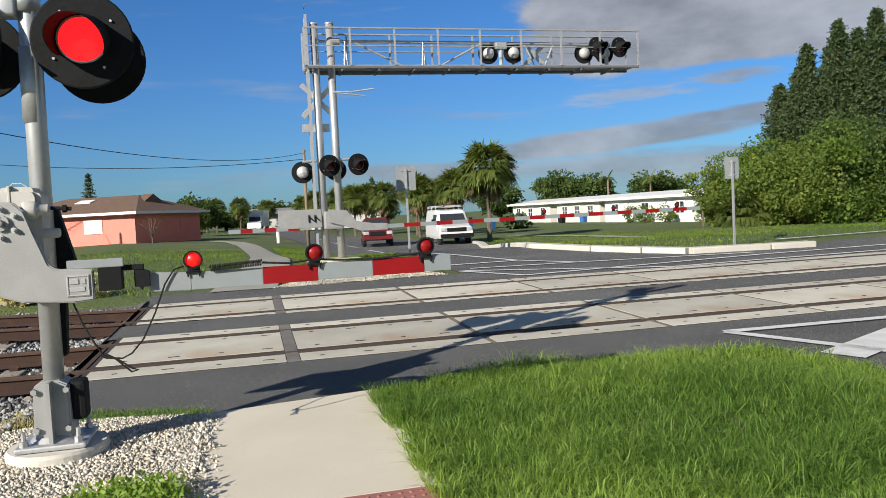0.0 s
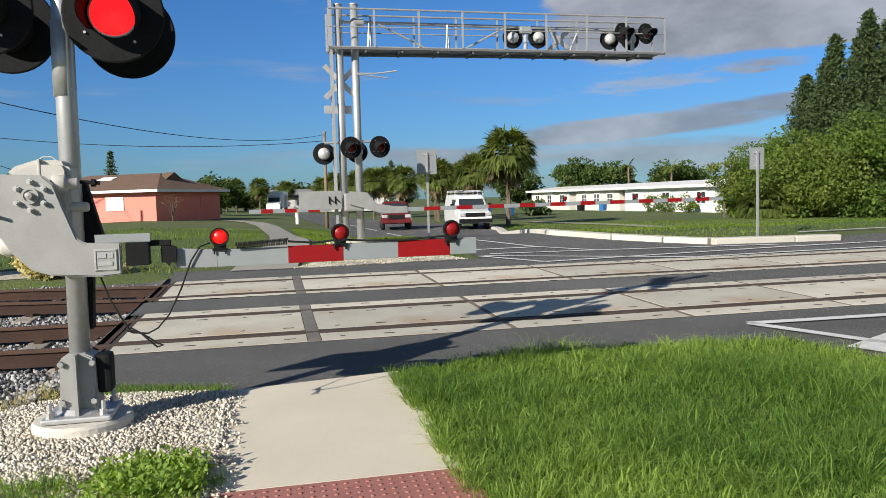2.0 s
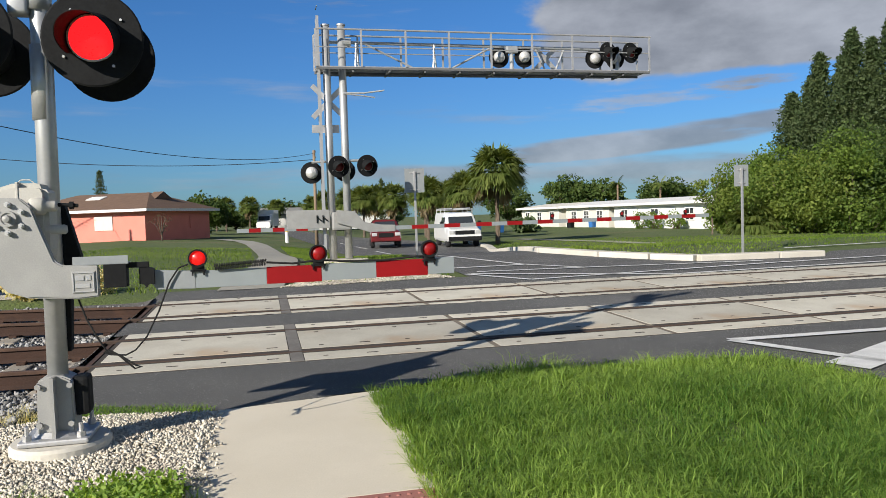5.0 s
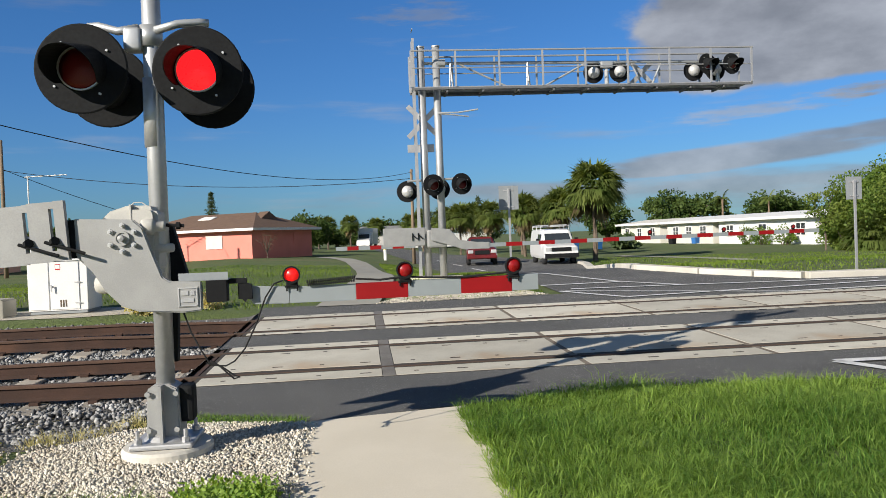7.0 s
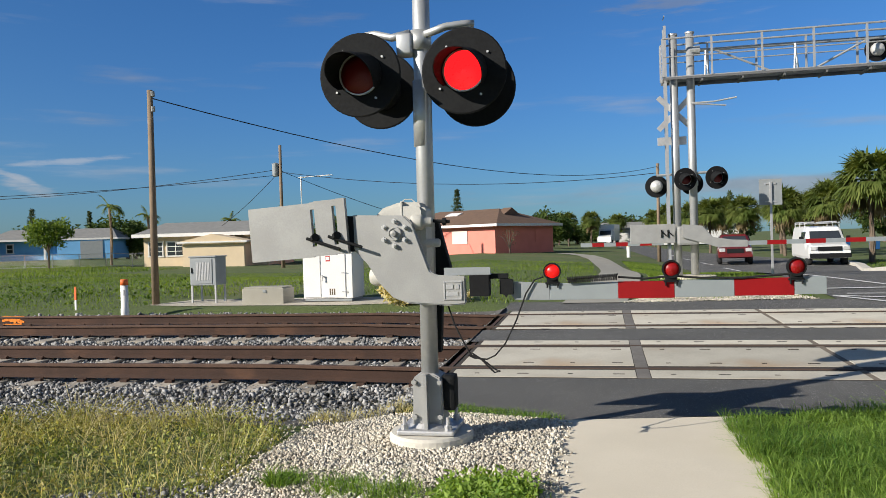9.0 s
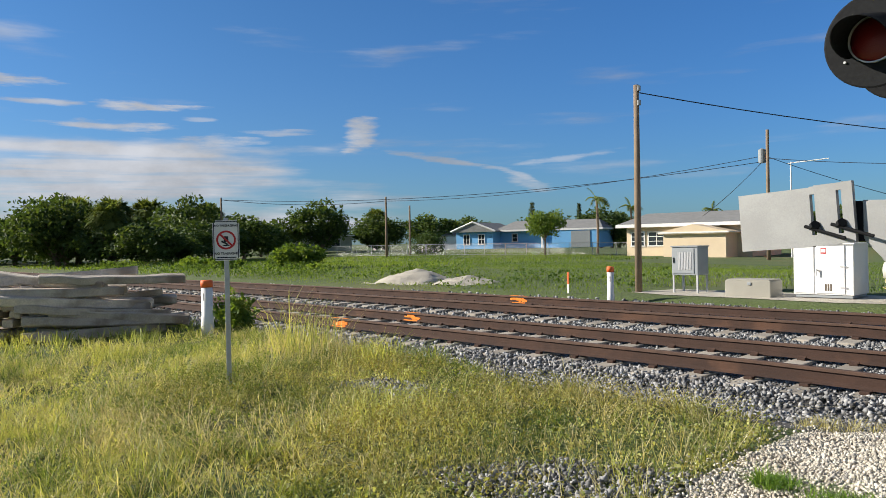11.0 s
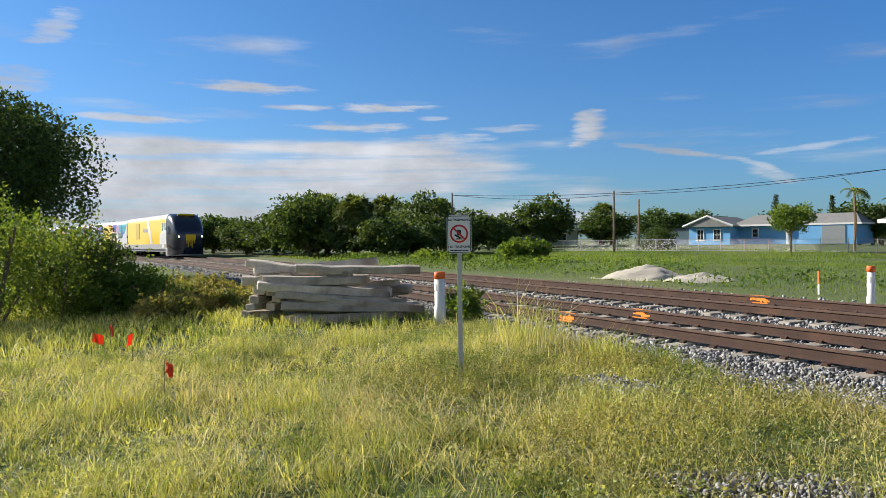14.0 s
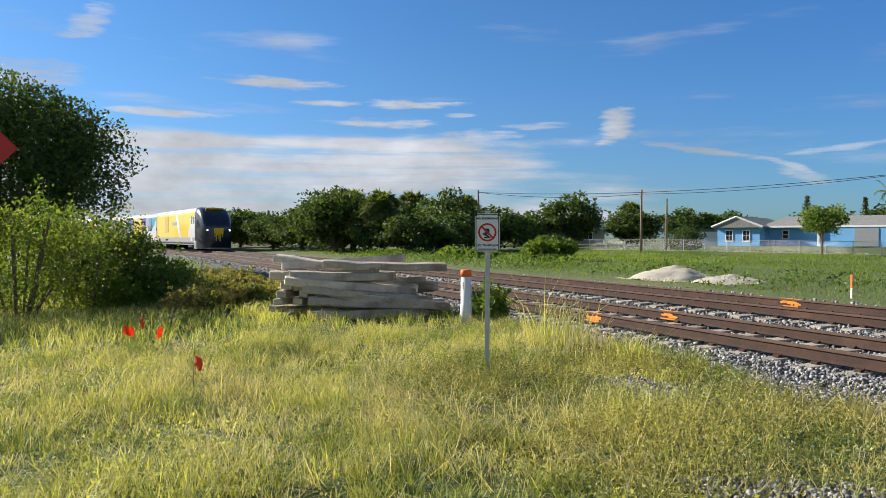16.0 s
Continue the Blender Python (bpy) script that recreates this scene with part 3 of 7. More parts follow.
def feather_palm(name, seed, at, high, label, group="", crown=2.2, blow=(0, 0)):
    """A tall palm with arching feather fronds."""
    rng = np.random.default_rng(seed)
    ob = thing(name, at, label, "palm tree", group)
    part("trunk", pipe([(0, 0, -0.2), (0.1, 0, high * 0.5), (0, 0, high)], 0.13, 8), POLE_WOOD, ob)
    vs, fs = [], []
    for i in range(18):
        a = i * 2.4 + rng.uniform(-0.2, 0.2)
        rise = rng.uniform(0.1, 1.1)
        prev = Vector((0, 0, high))
        d = Vector((math.cos(a) + blow[0], math.sin(a) + blow[1], rise)).normalized()
        for k in range(14):
            nxt = prev + d * crown / 14
            d = (d + Vector((blow[0] * 0.05, blow[1] * 0.05, -0.13))).normalized()
            side = d.cross(Vector((0, 0, 1))).normalized()
            for sg in (-1, 1):
                tip = nxt + (side * sg * 0.8 + d * 0.5 + Vector((0, 0, -0.5))) * 0.42 * (1 - abs(k - 6) / 14)
                b = len(vs)
                vs += [prev, nxt, tip]
                fs += [(b, b + 1, b + 2)]
            prev = nxt
    arrays("crown", np.array([v[:] for v in vs]), np.array(fs), PALM_LEAF, ob)
    return ob


def conifer(name, seed, at, high, wide, label, tiers=14, leaf=None, droop=0.2, arms=7, fuzz=26, group="", size=0.1):
    """A pointed tree with tiers of boughs."""
    rng = np.random.default_rng(seed)
    ob = thing(name, at, label, "conifer", group)
    part("trunk", rod((0, 0, -0.2), (0, 0, high), 0.02 * high, 0.01, 7), BARK, ob)
    pts = []
    for i in range(tiers):
        f = (i + 0.6) / tiers
        z = high * (0.10 + 0.88 * f)
        r = wide / 2 * (1 - f) ** 0.75 * rng.uniform(0.8, 1.15)
        for k in range(arms):
            a = k * 6.2832 / arms + rng.uniform(-0.35, 0.35)
            s = rng.uniform(0.08, 1.0, fuzz)[:, None] * r * rng.uniform(0.75, 1.1)
            p = np.array([[math.cos(a), math.sin(a), droop]]) * s + np.array([[0, 0, z]]) + rng.normal(size=(fuzz, 3)) * size * 0.9
            pts.append(p)
    leaf_mesh("crown", rng, np.concatenate(pts), size, leaf or NEEDLES, ob, 2.4)
    return ob


# ---- ground, road and tracks ----
def axis_steps(parts):
    out = []
    for a, b, n in parts:
        out += list(np.linspace(a, b, n, endpoint=False))
    return np.array(out + [parts[-1][1]])


gx = axis_steps([(-1500, -200, 14), (-200, -30, 60), (-30, 20, 140), (20, 120, 40), (120, 1500, 14)])
gy = axis_steps([(-300, -10, 12), (-10, 24, 130), (24, 60, 40), (60, 160, 30), (160, 1900, 20)])
XX, YY = np.meshgrid(gx, gy)
ZZ = ground_z(XX, YY) - 0.03 + 0.03 * (patches(XX, YY, 1.3, 1.0) - 0.5) * (XX < -2.3) * (YY < 5.5)
ZZ = ZZ - 0.05 * ((XX > -1.6) & (XX < 30) & (YY > 6.0) & (YY < 15.0))
nx, ny = len(gx), len(gy)
ii = (np.arange(ny - 1)[:, None] * nx + np.arange(nx - 1)[None]).ravel()
tagged(arrays("ground", np.stack([XX.ravel(), YY.ravel(), ZZ.ravel()], 1), np.stack([ii, ii + 1, ii + nx + 1, ii + nx], 1), SOIL), "flat grassy land with rough weedy soil", "ground", kind="structure")

ROAD_NEAR = [(-0.45, 6.12), (-1.2, 6.22), (-1.75, 7.2), (-1.8, 7.82), (40, 7.82), (40, -8), (5.2, -8), (5.1, 5.5), (4.8, 6.45), (2.2, 6.62), (0.93, 6.4)]
ROAD_FAR = [(-1.95, 13.62), (-1.9, 15.2), (4.2, 15.2), (4.3, 19), (4.8, 24), (4.6, 34), (3.4, 55), (1.2, 110), (5.5, 112), (9.0, 75), (13.2, 47), (12.4, 41), (9.6, 30), (8.05, 21), (8.8, 18.6), (9.5, 17.1), (10.1, 16.0), (13.4, 15.9), (14.6, 17.0), (40, 19.5), (40, 13.62)]
for outline in (ROAD_NEAR, ROAD_FAR, [(26, 7.82), (40, 7.82), (40, 13.62), (26, 13.62)], [(-1.9, 10.27), (26, 10.27), (26, 11.38), (-1.9, 11.38)]):
    tagged(drape("road", outline, 0.0, ASPHALT, 1.5), "worn grey asphalt road over the level crossing", "road", kind="structure")

# crossing panels, with flangeways and joints between them
RAILS = (8.33, 9.83, 11.68, 13.18)
EDGES = ((7.82, 10.27), (11.38, 13.62))
for y0, y1 in EDGES:
    bed = tagged(part("crossing_bed", box((12.25, 0, -0.05), (28.0, y1 - y0 + 0.03, 0.1), 0.0), RUBBER), "dark rubber bed between crossing panels", "crossing", kind="structure")
    bed.matrix_world = Matrix.Translation((0, (y0 + y1) / 2, 0.021 * (y0 + y1) / 2 + 0.002)) @ Matrix.Rotation(math.atan(0.021), 4, "X")
crossing = tagged(thing("crossing_panels", (0, 0, 0), "pale concrete panels laid between the rails", "crossing", kind="structure"))
JOINTS = [-1.78 + 0.05] + [0.32 + 2.16 * k for k in range(12)]
TILT = Matrix.Rotation(math.atan(0.021), 4, "X")
panel_meshes = {}
for a, b in zip(JOINTS, JOINTS[1:]):
    for e, (r0, r1) in zip(EDGES, (RAILS[:2], RAILS[2:])):
        for y0, y1 in ((e[0] + 0.015, r0 - 0.11), (r0 + 0.15, r1 - 0.15), (r1 + 0.11, e[1] - 0.015)):
            gap = 0.075 if abs(b - 0.32) < 0.01 else 0.036
            lead = 0.075 if abs(a - 0.32) < 0.01 else 0.036
            wx, wy = b - a - gap - lead, y1 - y0
            key = (round(wx, 3), round(wy, 3))
            if key not in panel_meshes:
                bm = box((0, 0, 0), (wx, wy, 0.1), 0.003)
                me = bpy.data.meshes.new("panel")
                bm.to_mesh(me)
                bm.free()
                me.materials.append(PANEL)
                panel_meshes[key] = me
            ob = new("panel", panel_meshes[key])
            ob.parent = crossing
            cy = (y0 + y1) / 2
            ob.matrix_world = Matrix.Translation(((a + lead + b - gap) / 2, cy, 0.021 * cy - 0.043 + random.uniform(-0.0015, 0.0015))) @ TILT
# lifting slots in the panels
bm = bmesh.new()
for j in JOINTS[:6]:
    for e, (r0, r1) in zip(EDGES, (RAILS[:2], RAILS[2:])):
        for y in (r0 - 0.33, r0 + 0.3, r1 - 0.3, r1 + 0.28):
            for k in range(4):
                x = j + 0.3 + 0.5 * k
                box((x, y, 0.021 * y + 0.0085), (0.12 if k % 2 else 0.05, 0.028, 0.004), 0, bm, TILT)
tagged(part("lifting_slots", bm, RUBBER, crossing), "dark lifting slots")
for e in EDGES:
    y = (e[0] + e[1]) / 2
    strip = part("joint_strip", box((0.32, y, 0.021 * y - 0.0085), (0.135, e[1] - e[0], 0.03), 0.003, None, TILT), STEEL_STRIP, crossing)
    bm = bmesh.new()
    for k in range(14):
        yy = e[0] + 0.1 + (e[1] - e[0] - 0.2) * k / 13
        box((0.32 + (0.025 if k % 2 else -0.025), yy, 0.021 * yy + 0.004), (0.05, 0.085, 0.004), 0.0, bm, TILT)
    tagged(part("strip_pockets", bm, RUBBER, strip), kind="stuff")
for j in JOINTS[2:]:
    for e in EDGES:
        y = (e[0] + e[1]) / 2
        part("joint_filler", box((j, y, 0.021 * y - 0.012), (0.095, e[1] - e[0], 0.03), 0.003, None, TILT), JOINT_FILL, crossing)
# rails: the profile, drawn out along the track
HEAD = [(-0.036, 0.136), (0.036, 0.136), (0.037, 0.165), (0.030, 0.172), (-0.030, 0.172), (-0.037, 0.165)]
WEB = [(-0.07, 0.0), (0.07, 0.0), (0.07, 0.012), (0.012, 0.032), (0.011, 0.137), (-0.011, 0.137), (-0.012, 0.032), (-0.07, 0.012)]


LIFT = {8.33: 0.030, 9.83: 0.005, 11.68: 0.062, 13.18: 0.055}


def rise(y, x):
    """How far a rail climbs above the crossing's slope beyond its end."""
    return LIFT[y] * float(ease(-2.0, -4.0, x))


def rail(y, x0, x1):
    """A rail from x0 to x1: its web and foot, and the worn head on them."""
    sunk = x0 > -3
    top = 0.021 * y + (0.010 if sunk else 0.0)
    xs = [x1, x0] if sunk else [x1] + [-4.0 - 2.0 * k for k in range(60)] + [-124.0 - 8 * k for k in range(30)]
    ob = thing("rail", (0, 0, 0), "dark worn steel rail set in the crossing panels" if sunk else "long rusty brown steel rail on concrete ties", "rail", "rails of the two tracks")
    for name, outline, material in (("web", WEB, RAIL_HEAD if sunk else RUST), ("head", HEAD, RAIL_HEAD if sunk else WORN_HEAD)):
        bm = bmesh.new()
        rings = [[bm.verts.new((x, y + float(bend(x)) + a, top + rise(y, x) - 0.172 + b)) for a, b in outline] for x in xs]
        for a, b in zip(rings, rings[1:]):
            for k in range(len(outline)):
                bm.faces.new((a[k], b[k], b[(k + 1) % len(outline)], a[(k + 1) % len(outline)]))
        bm.faces.new(rings[0])
        bm.faces.new(rings[-1][::-1])
        bmesh.ops.recalc_face_normals(bm, faces=bm.faces)
        part(name, bm, material, ob, "worn brown running head" if name == "head" else "")
    return ob


for y in RAILS:
    rail(y, -400, -1.9)
    rail(y, -1.899, 26.0)
# concrete ties and their clips
tie_me = bpy.data.meshes.new("tie")
bm = box((0, 0, -0.1), (0.25, 2.55, 0.2), 0.02)
bm.to_mesh(tie_me)
bm.free()
tie_me.materials.append(TIE)
clip_bm = bmesh.new()
for y in (-0.87, -0.63, 0.63, 0.87):
    box((0, y, 0.018), (0.10, 0.07, 0.035), 0.008, clip_bm)
    rod((-0.05, y, 0.045), (0.06, y * 0.98, 0.04), 0.013, seg=6, bm=clip_bm)
clip_me = bpy.data.meshes.new("rail_clips")
clip_bm.to_mesh(clip_me)
clip_bm.free()
clip_me.materials.append(RUST)
for name, yc in (("track_near", 9.08), ("track_far", 12.43)):
    track = tagged(thing("railway_track", (0, 0, 0), "concrete ties with rusty clips under the rails", "track", "tracks", kind="structure"))
    for k in range(120):
        x = -2.2 - 0.61 * k
        at = Matrix.Translation((x, yc + float(bend(x)), 0.021 * yc - 0.193 + (0.016 if yc < 10 else 0.058) * float(ease(-2.0, -4.0, x)) + random.uniform(-0.006, 0.004))) @ TILT @ Matrix.Rotation(random.uniform(-0.01, 0.01) - 0.0008 * min(x + 4, 0) - 0.002 * min(x + 50, 0), 4, "Z")
        ob = new("tie", tie_me)
        ob.parent, ob.matrix_world = track, at
        if k < 60:
            c = new("rail_clips", clip_me)
            c.parent, c.matrix_world = ob, at
# crossing edge: a sloped steel deflector beside each track
for e in EDGES:
    y = (e[0] + e[1]) / 2
    tagged(part("deflector", box((-1.83, y, 0.021 * y - 0.035), (0.07, e[1] - e[0], 0.02), 0.005, None, TILT @ Matrix.Rotation(-0.12, 4, "Y")), RUST), "rusty sloped steel end plate of the crossing", "deflector", "crossing end plates", "structure")

# ballast
rng = np.random.default_rng(5)
bx = axis_steps([(-330, -60, 40), (-60, -8, 52), (-8, -1.9, 30)])
bv = np.linspace(5.95, 14.6, 40)
BX, BV = np.meshgrid(bx, bv)
BY = BV + bend(BX)
edge = np.clip(np.minimum(BV - 5.95, 14.6 - BV) / 0.4, 0, 1)
BZ = ground_z(BX, BY) - 0.03 + 0.05 * ease(10.6, 11.6, BV) * ease(-2.0, -4.0, BX) * edge + 0.035 * edge + 0.01 * patches(BX, BY, 0.3, 2.0)
mx_ = len(bx)
jj = (np.arange(len(bv) - 1)[:, None] * mx_ + np.arange(mx_ - 1)[None]).ravel()
tagged(arrays("ballast_bed", np.stack([BX.ravel(), BY.ravel(), BZ.ravel()], 1), np.stack([jj, jj + 1, jj + mx_ + 1, jj + mx_], 1), BALLAST_BED), "grey crushed stone bed under the tracks", "ballast", kind="structure")
near_poly = [(-9, 6.05), (-5.5, 5.75), (-3.6, 5.95), (-2.4, 6.2), (-1.9, 6.3), (-1.75, 6.9), (-1.9, 7.7), (-2.08, 7.9), (-2.12, 14.4), (-9, 14.5)]
sx, sy, sr = [], [], []
for n, poly, size in ((24000, near_poly, 0.0285), (9500, [(-26, 6.5), (-9, 6.05), (-9, 14.5), (-26, 14.4)], 0.042), (3500, [(-62, 6.6), (-26, 6.5), (-26, 14.4), (-62, 14.4)], 0.055), (700, [(-6.9, 4.65), (-5.6, 4.55), (-5.4, 5.1), (-6.8, 5.2)], 0.026), (2200, [(-4.0, 3.2), (-2.5, 3.0), (-2.3, 4.4), (-3.4, 4.1)], 0.024)):
    x, y = scatter(rng, n, poly)
    y = y + bend(x)
    sx.append(x), sy.append(y), sr.append(size * rng.uniform(0.6, 1.35, len(x)))
sx, sy, sr = np.concatenate(sx), np.concatenate(sy), np.concatenate(sr)
mound = 0.04 * np.exp(-((sy - bend(sx) - 10.75) / 0.5) ** 2) - 0.004 + 0.04 * np.exp(-((sy - bend(sx) - 7.75) / 0.42) ** 2) + 0.05 * ease(10.6, 11.6, sy - bend(sx)) * ease(-2.0, -4.0, sx)
tagged(stones("ballast", rng, sx, sy, ground_z(sx, sy) + mound + rng.uniform(-0.01, 0.02, len(sx)), sr, BALLAST), "loose grey granite ballast stones", "ballast", kind="stuff")

# white gravel round the signal
GRAVEL = [(-2.45, 5.6), (-2.5, 4.3), (-2.3, 3.6), (-0.46, 3.4), (-0.46, 6.05), (-1.2, 6.2), (-1.85, 6.1)]
drape("gravel_bed", GRAVEL, 0.006, SHELL_BED, 0.4, label="pale gravel bed round the signal foundation", category="gravel")
x, y = scatter(rng, 29000, GRAVEL)
ex = rng.uniform(-0.46, -0.46 + 0.16 * rng.uniform(0, 1, 900) ** 2.5, 900)
ey = rng.uniform(3.5, 6.05, 900)
wx_, wy_ = scatter(rng, 500, [(-2.75, 5.7), (-2.8, 4.2), (-2.4, 3.6), (-2.3, 6.1)])
x, y = np.concatenate([x, ex, wx_]), np.concatenate([y, ey, wy_])
r = np.hypot(x + 1.38, y - 5.35)
tagged(stones("white_gravel", rng, x, y, ground_z(x, y) + 0.012 + 0.05 * np.exp(-(r / 0.8) ** 2) + rng.uniform(-0.004, 0.012, len(x)), 0.0075 + 0.0105 * rng.uniform(0, 1, len(x)) ** 1.6, SHELL), "white crushed shell gravel", "gravel", kind="stuff")

# footway with its red tactile strip, and the path beyond the tracks
walk_slab = tagged(drape("pavement", [(-0.45, 4.05), (0.93, 4.05), (0.93, 6.32), (-0.45, 6.1)], -0.05, CONCRETE, 0.7, depth=0.062), "pale concrete footway slab by the crossing", "pavement", kind="structure")
tagged(drape("pavement", [(-0.45, -3.0), (0.95, -3.0), (0.95, 3.40), (-0.45, 3.40)], -0.05, CONCRETE, 1.2, depth=0.062), "pale concrete footway slab", "pavement", kind="structure")
tact = tagged(drape("tactile_strip", [(-0.45, 3.41), (0.95, 3.41), (0.95, 4.04), (-0.45, 4.04)], -0.05, TACTILE, 0.7, depth=0.062), "brick red tactile strip with raised domes", "tactile strip", kind="structure")
bm = bmesh.new()
for i in range(22):
    for j in range(9):
        x, y = -0.40 + i * 0.06, 3.46 + j * 0.066
        bmesh.ops.create_cone(bm, cap_ends=True, segments=8, radius1=0.013, radius2=0.008, depth=0.006, matrix=Matrix.Translation((x, y, gz(x, y) + 0.015)))
part("domes", bm, TACTILE, tact)
LINE = [(-0.25, 14.9), (-0.1, 16.5), (0.2, 19), (0.42, 23), (0.5, 27), (0.4, 32), (0.15, 38), (-0.3, 46), (-1.2, 54), (-3.0, 60)]
tagged(drape("footpath", [(x - 0.62, y) for x, y in LINE] + [(x + 0.62, y) for x, y in LINE[::-1]], 0.012, PATH_GREY, 2.0), "grey concrete path winding over the lawn", "footpath", kind="structure")
tagged(drape("footpath", [(17.7, 52.0), (18.7, 52.0), (20.6, 42), (20.9, 34), (19.9, 27), (18.9, 27), (19.8, 34), (19.5, 42)], 0.012, PATH_GREY, 3.0), "pale concrete path across the lawn", "footpath", kind="structure")

# kerb: segments with their own joints
KERB_LINE = [(15.6, 58), (13.3, 47), (12.5, 41), (9.7, 30), (8.1, 21), (8.85, 18.6), (9.55, 17.2), (10.2, 16.25), (12.2, 16.0), (13.4, 15.9)]
kerb = tagged(thing("kerb", (0, 0, 0), "pale concrete kerb along the road edge", "kerb", kind="structure"))
for (x0, y0), (x1, y1) in zip(KERB_LINE, KERB_LINE[1:]):
    n = max(1, round(math.hypot(x1 - x0, y1 - y0) / 2.2))
    for k in range(n):
        a = Vector((x0 + (x1 - x0) * k / n, y0 + (y1 - y0) * k / n, 0))
        b = Vector((x0 + (x1 - x0) * (k + 1) / n, y0 + (y1 - y0) * (k + 1) / n, 0))
        a.z, b.z = gz(a.x, a.y), gz(b.x, b.y)
        m = Matrix.Translation((a + b) / 2 + Vector((0, 0, 0.03))) @ (b - a).to_track_quat("X", "Z").to_matrix().to_4x4()
        part("kerb_stone", box((0, 0, 0), ((b - a).length - 0.02, 0.40, 0.22), 0.03, None), KERB, kerb).matrix_world = m

# painted lines
marks = tagged(thing("road_markings", (0, 0, 0), "worn white painted lines on the road", "road marking", kind="structure"))


def stripe(points, wide):
    for (x0, y0), (x1, y1) in zip(points, points[1:]):
        d = Vector((x1 - x0, y1 - y0)).normalized()
        s = Vector((-d.y, d.x)) * wide / 2
        drape("line", [(x0 - s.x, y0 - s.y), (x1 - s.x, y1 - s.y), (x1 + s.x, y1 + s.y), (x0 + s.x, y0 + s.y)], 0.018, PAINT_LINE, 1.0, parent=marks)


stripe([(11.0, 7.0), (4.93, 7.2), (5.75, 5.5)], 0.15)
stripe([(5.15, 5.75), (6.9, 6.6)], 0.4)
stripe([(6.3, 4.6), (8.6, 6.6)], 0.4)
stripe([(4.25, 15.6), (5.13, 13.98), (11.0, 14.75), (16, 15.1)], 0.13)
stripe([(4.35, 15.6), (8.2, 13.6), (10.3, 13.75), (16, 14.0)], 0.13)
stripe([(4.6, 16.0), (7.2, 15.8), (11.3, 15.3)], 0.13)
stripe([(4.97, 21.5), (6.1, 17.3), (7.03, 15.85)], 0.13)
stripe([(4.19, 17.1), (6.2, 17.2)], 0.16)
for k in range(5):
    stripe([(6.6 - 0.2 * k, 30 + 8 * k), (6.4 - 0.2 * k, 34 + 8 * k)], 0.13)
stripe([(14.3, 18.4), (36, 20.6)], 0.14)


# ---- level crossing signals ----
def signal_head(parent, x, y, z, face, lit=False, r=0.305, back_white=False, yaw=0.0):
    """A round black backing with a hooded red lens; face -1 looks to -y, 1 to +y."""
    n = Vector((math.sin(radians(yaw)), face * math.cos(radians(yaw)), 0))
    at = Vector((x, y, z))
    ob = part("signal_head", lathe([(0.0, 0.0), (r - 0.01, 0.0), (r, 0.006), (r, 0.014), (r - 0.01, 0.02), (0.0, 0.02)], at, n, 40), BLACK, parent, "round black signal backing", False)
    part("lens", lathe([(0.142, 0.021), (0.135, 0.035), (0.09, 0.055), (0.0, 0.062)], at, n, 28), LENS_ON if lit else LENS_OFF, ob, "lit red lens" if lit else "unlit dark red lens", True)
    part("lens_ring", lathe([(0.140, 0.022), (0.150, 0.022), (0.150, 0.04), (0.140, 0.04)], at, n, 28, None, False), SILVER, ob)
    q = Matrix((Vector((0, 0, 1)).cross(n), Vector((0, 0, 1)), n)).transposed().to_quaternion()
    bm = bmesh.new()
    k0, k1, seg = -0.62, math.pi + 0.62, 26
    rows = []
    for k in range(seg + 1):
        a = k0 + (k1 - k0) * k / seg
        long = 0.12 + 0.31 * max(0.0, (math.sin(a) + 0.58) / 1.58) ** 0.7
        for rr in (0.160, 0.166):
            rows.append([bm.verts.new(at + q @ Vector((rr * math.cos(a), rr * math.sin(a) - 0.22 * (h - 0.02), h))) for h in (0.02, long)])
    for k in range(seg):
        a0, b0, a1, b1 = rows[2 * k], rows[2 * k + 1], rows[2 * k + 2], rows[2 * k + 3]
        for u, v in ((a0, a1), (b1, b0)):
            bm.faces.new((u[0], v[0], v[1], u[1]))
        bm.faces.new((a0[1], a1[1], b1[1], b0[1]))
    part("hood", bm, BLACK, ob)
    dome = lathe([(0.165, -0.002), (0.165, -0.05), (0.15, -0.10), (0.10, -0.15), (0.0, -0.165)], at, n, 24)
    part("housing", dome, SILVER if back_white else BLACK, ob, "silver domed housing" if back_white else "", True)
    bm = bmesh.new()
    for k in range(4):
        a = 0.6 + k * 1.571
        p = at + q @ Vector((0.21 * math.cos(a), 0.21 * math.sin(a), 0.021))
        rod(p, p + n * 0.012, 0.009, seg=6, bm=bm)
    tagged(part("bolts", bm, SILVER, ob), kind="stuff")
    return ob


def gate_lamp(parent, x, y, z, lit, s=1.0):
    ob = part("gate_lamp", lathe([(0.0, -0.035), (0.048, -0.035), (0.051, -0.02), (0.051, 0.02), (0.044, 0.03), (0.0, 0.036)], (x, y, z), (0, -1, 0), 20), LAMP_LIT if lit else LAMP_RED, parent, "round red gate lamp", True)
    part("lamp_rim", lathe([(0.050, 0.0), (0.060, 0.0), (0.060, 0.03), (0.050, 0.03)], (x, y - 0.012, z), (0, -1, 0), 20, None, False), BLACK, ob)
    bm = box((x, y, z - 0.055), (0.075, 0.06, 0.045), 0.006)
    box((x, y, z - 0.08), (0.095, 0.05, 0.012), 0.002, bm)
    for dx in (-0.035, 0.035):
        rod((x + dx, y - 0.02, z - 0.07), (x + dx, y - 0.02, z - 0.11), 0.006, seg=6, bm=bm)
    part("lamp_base", bm, BLACK, ob)
    return ob


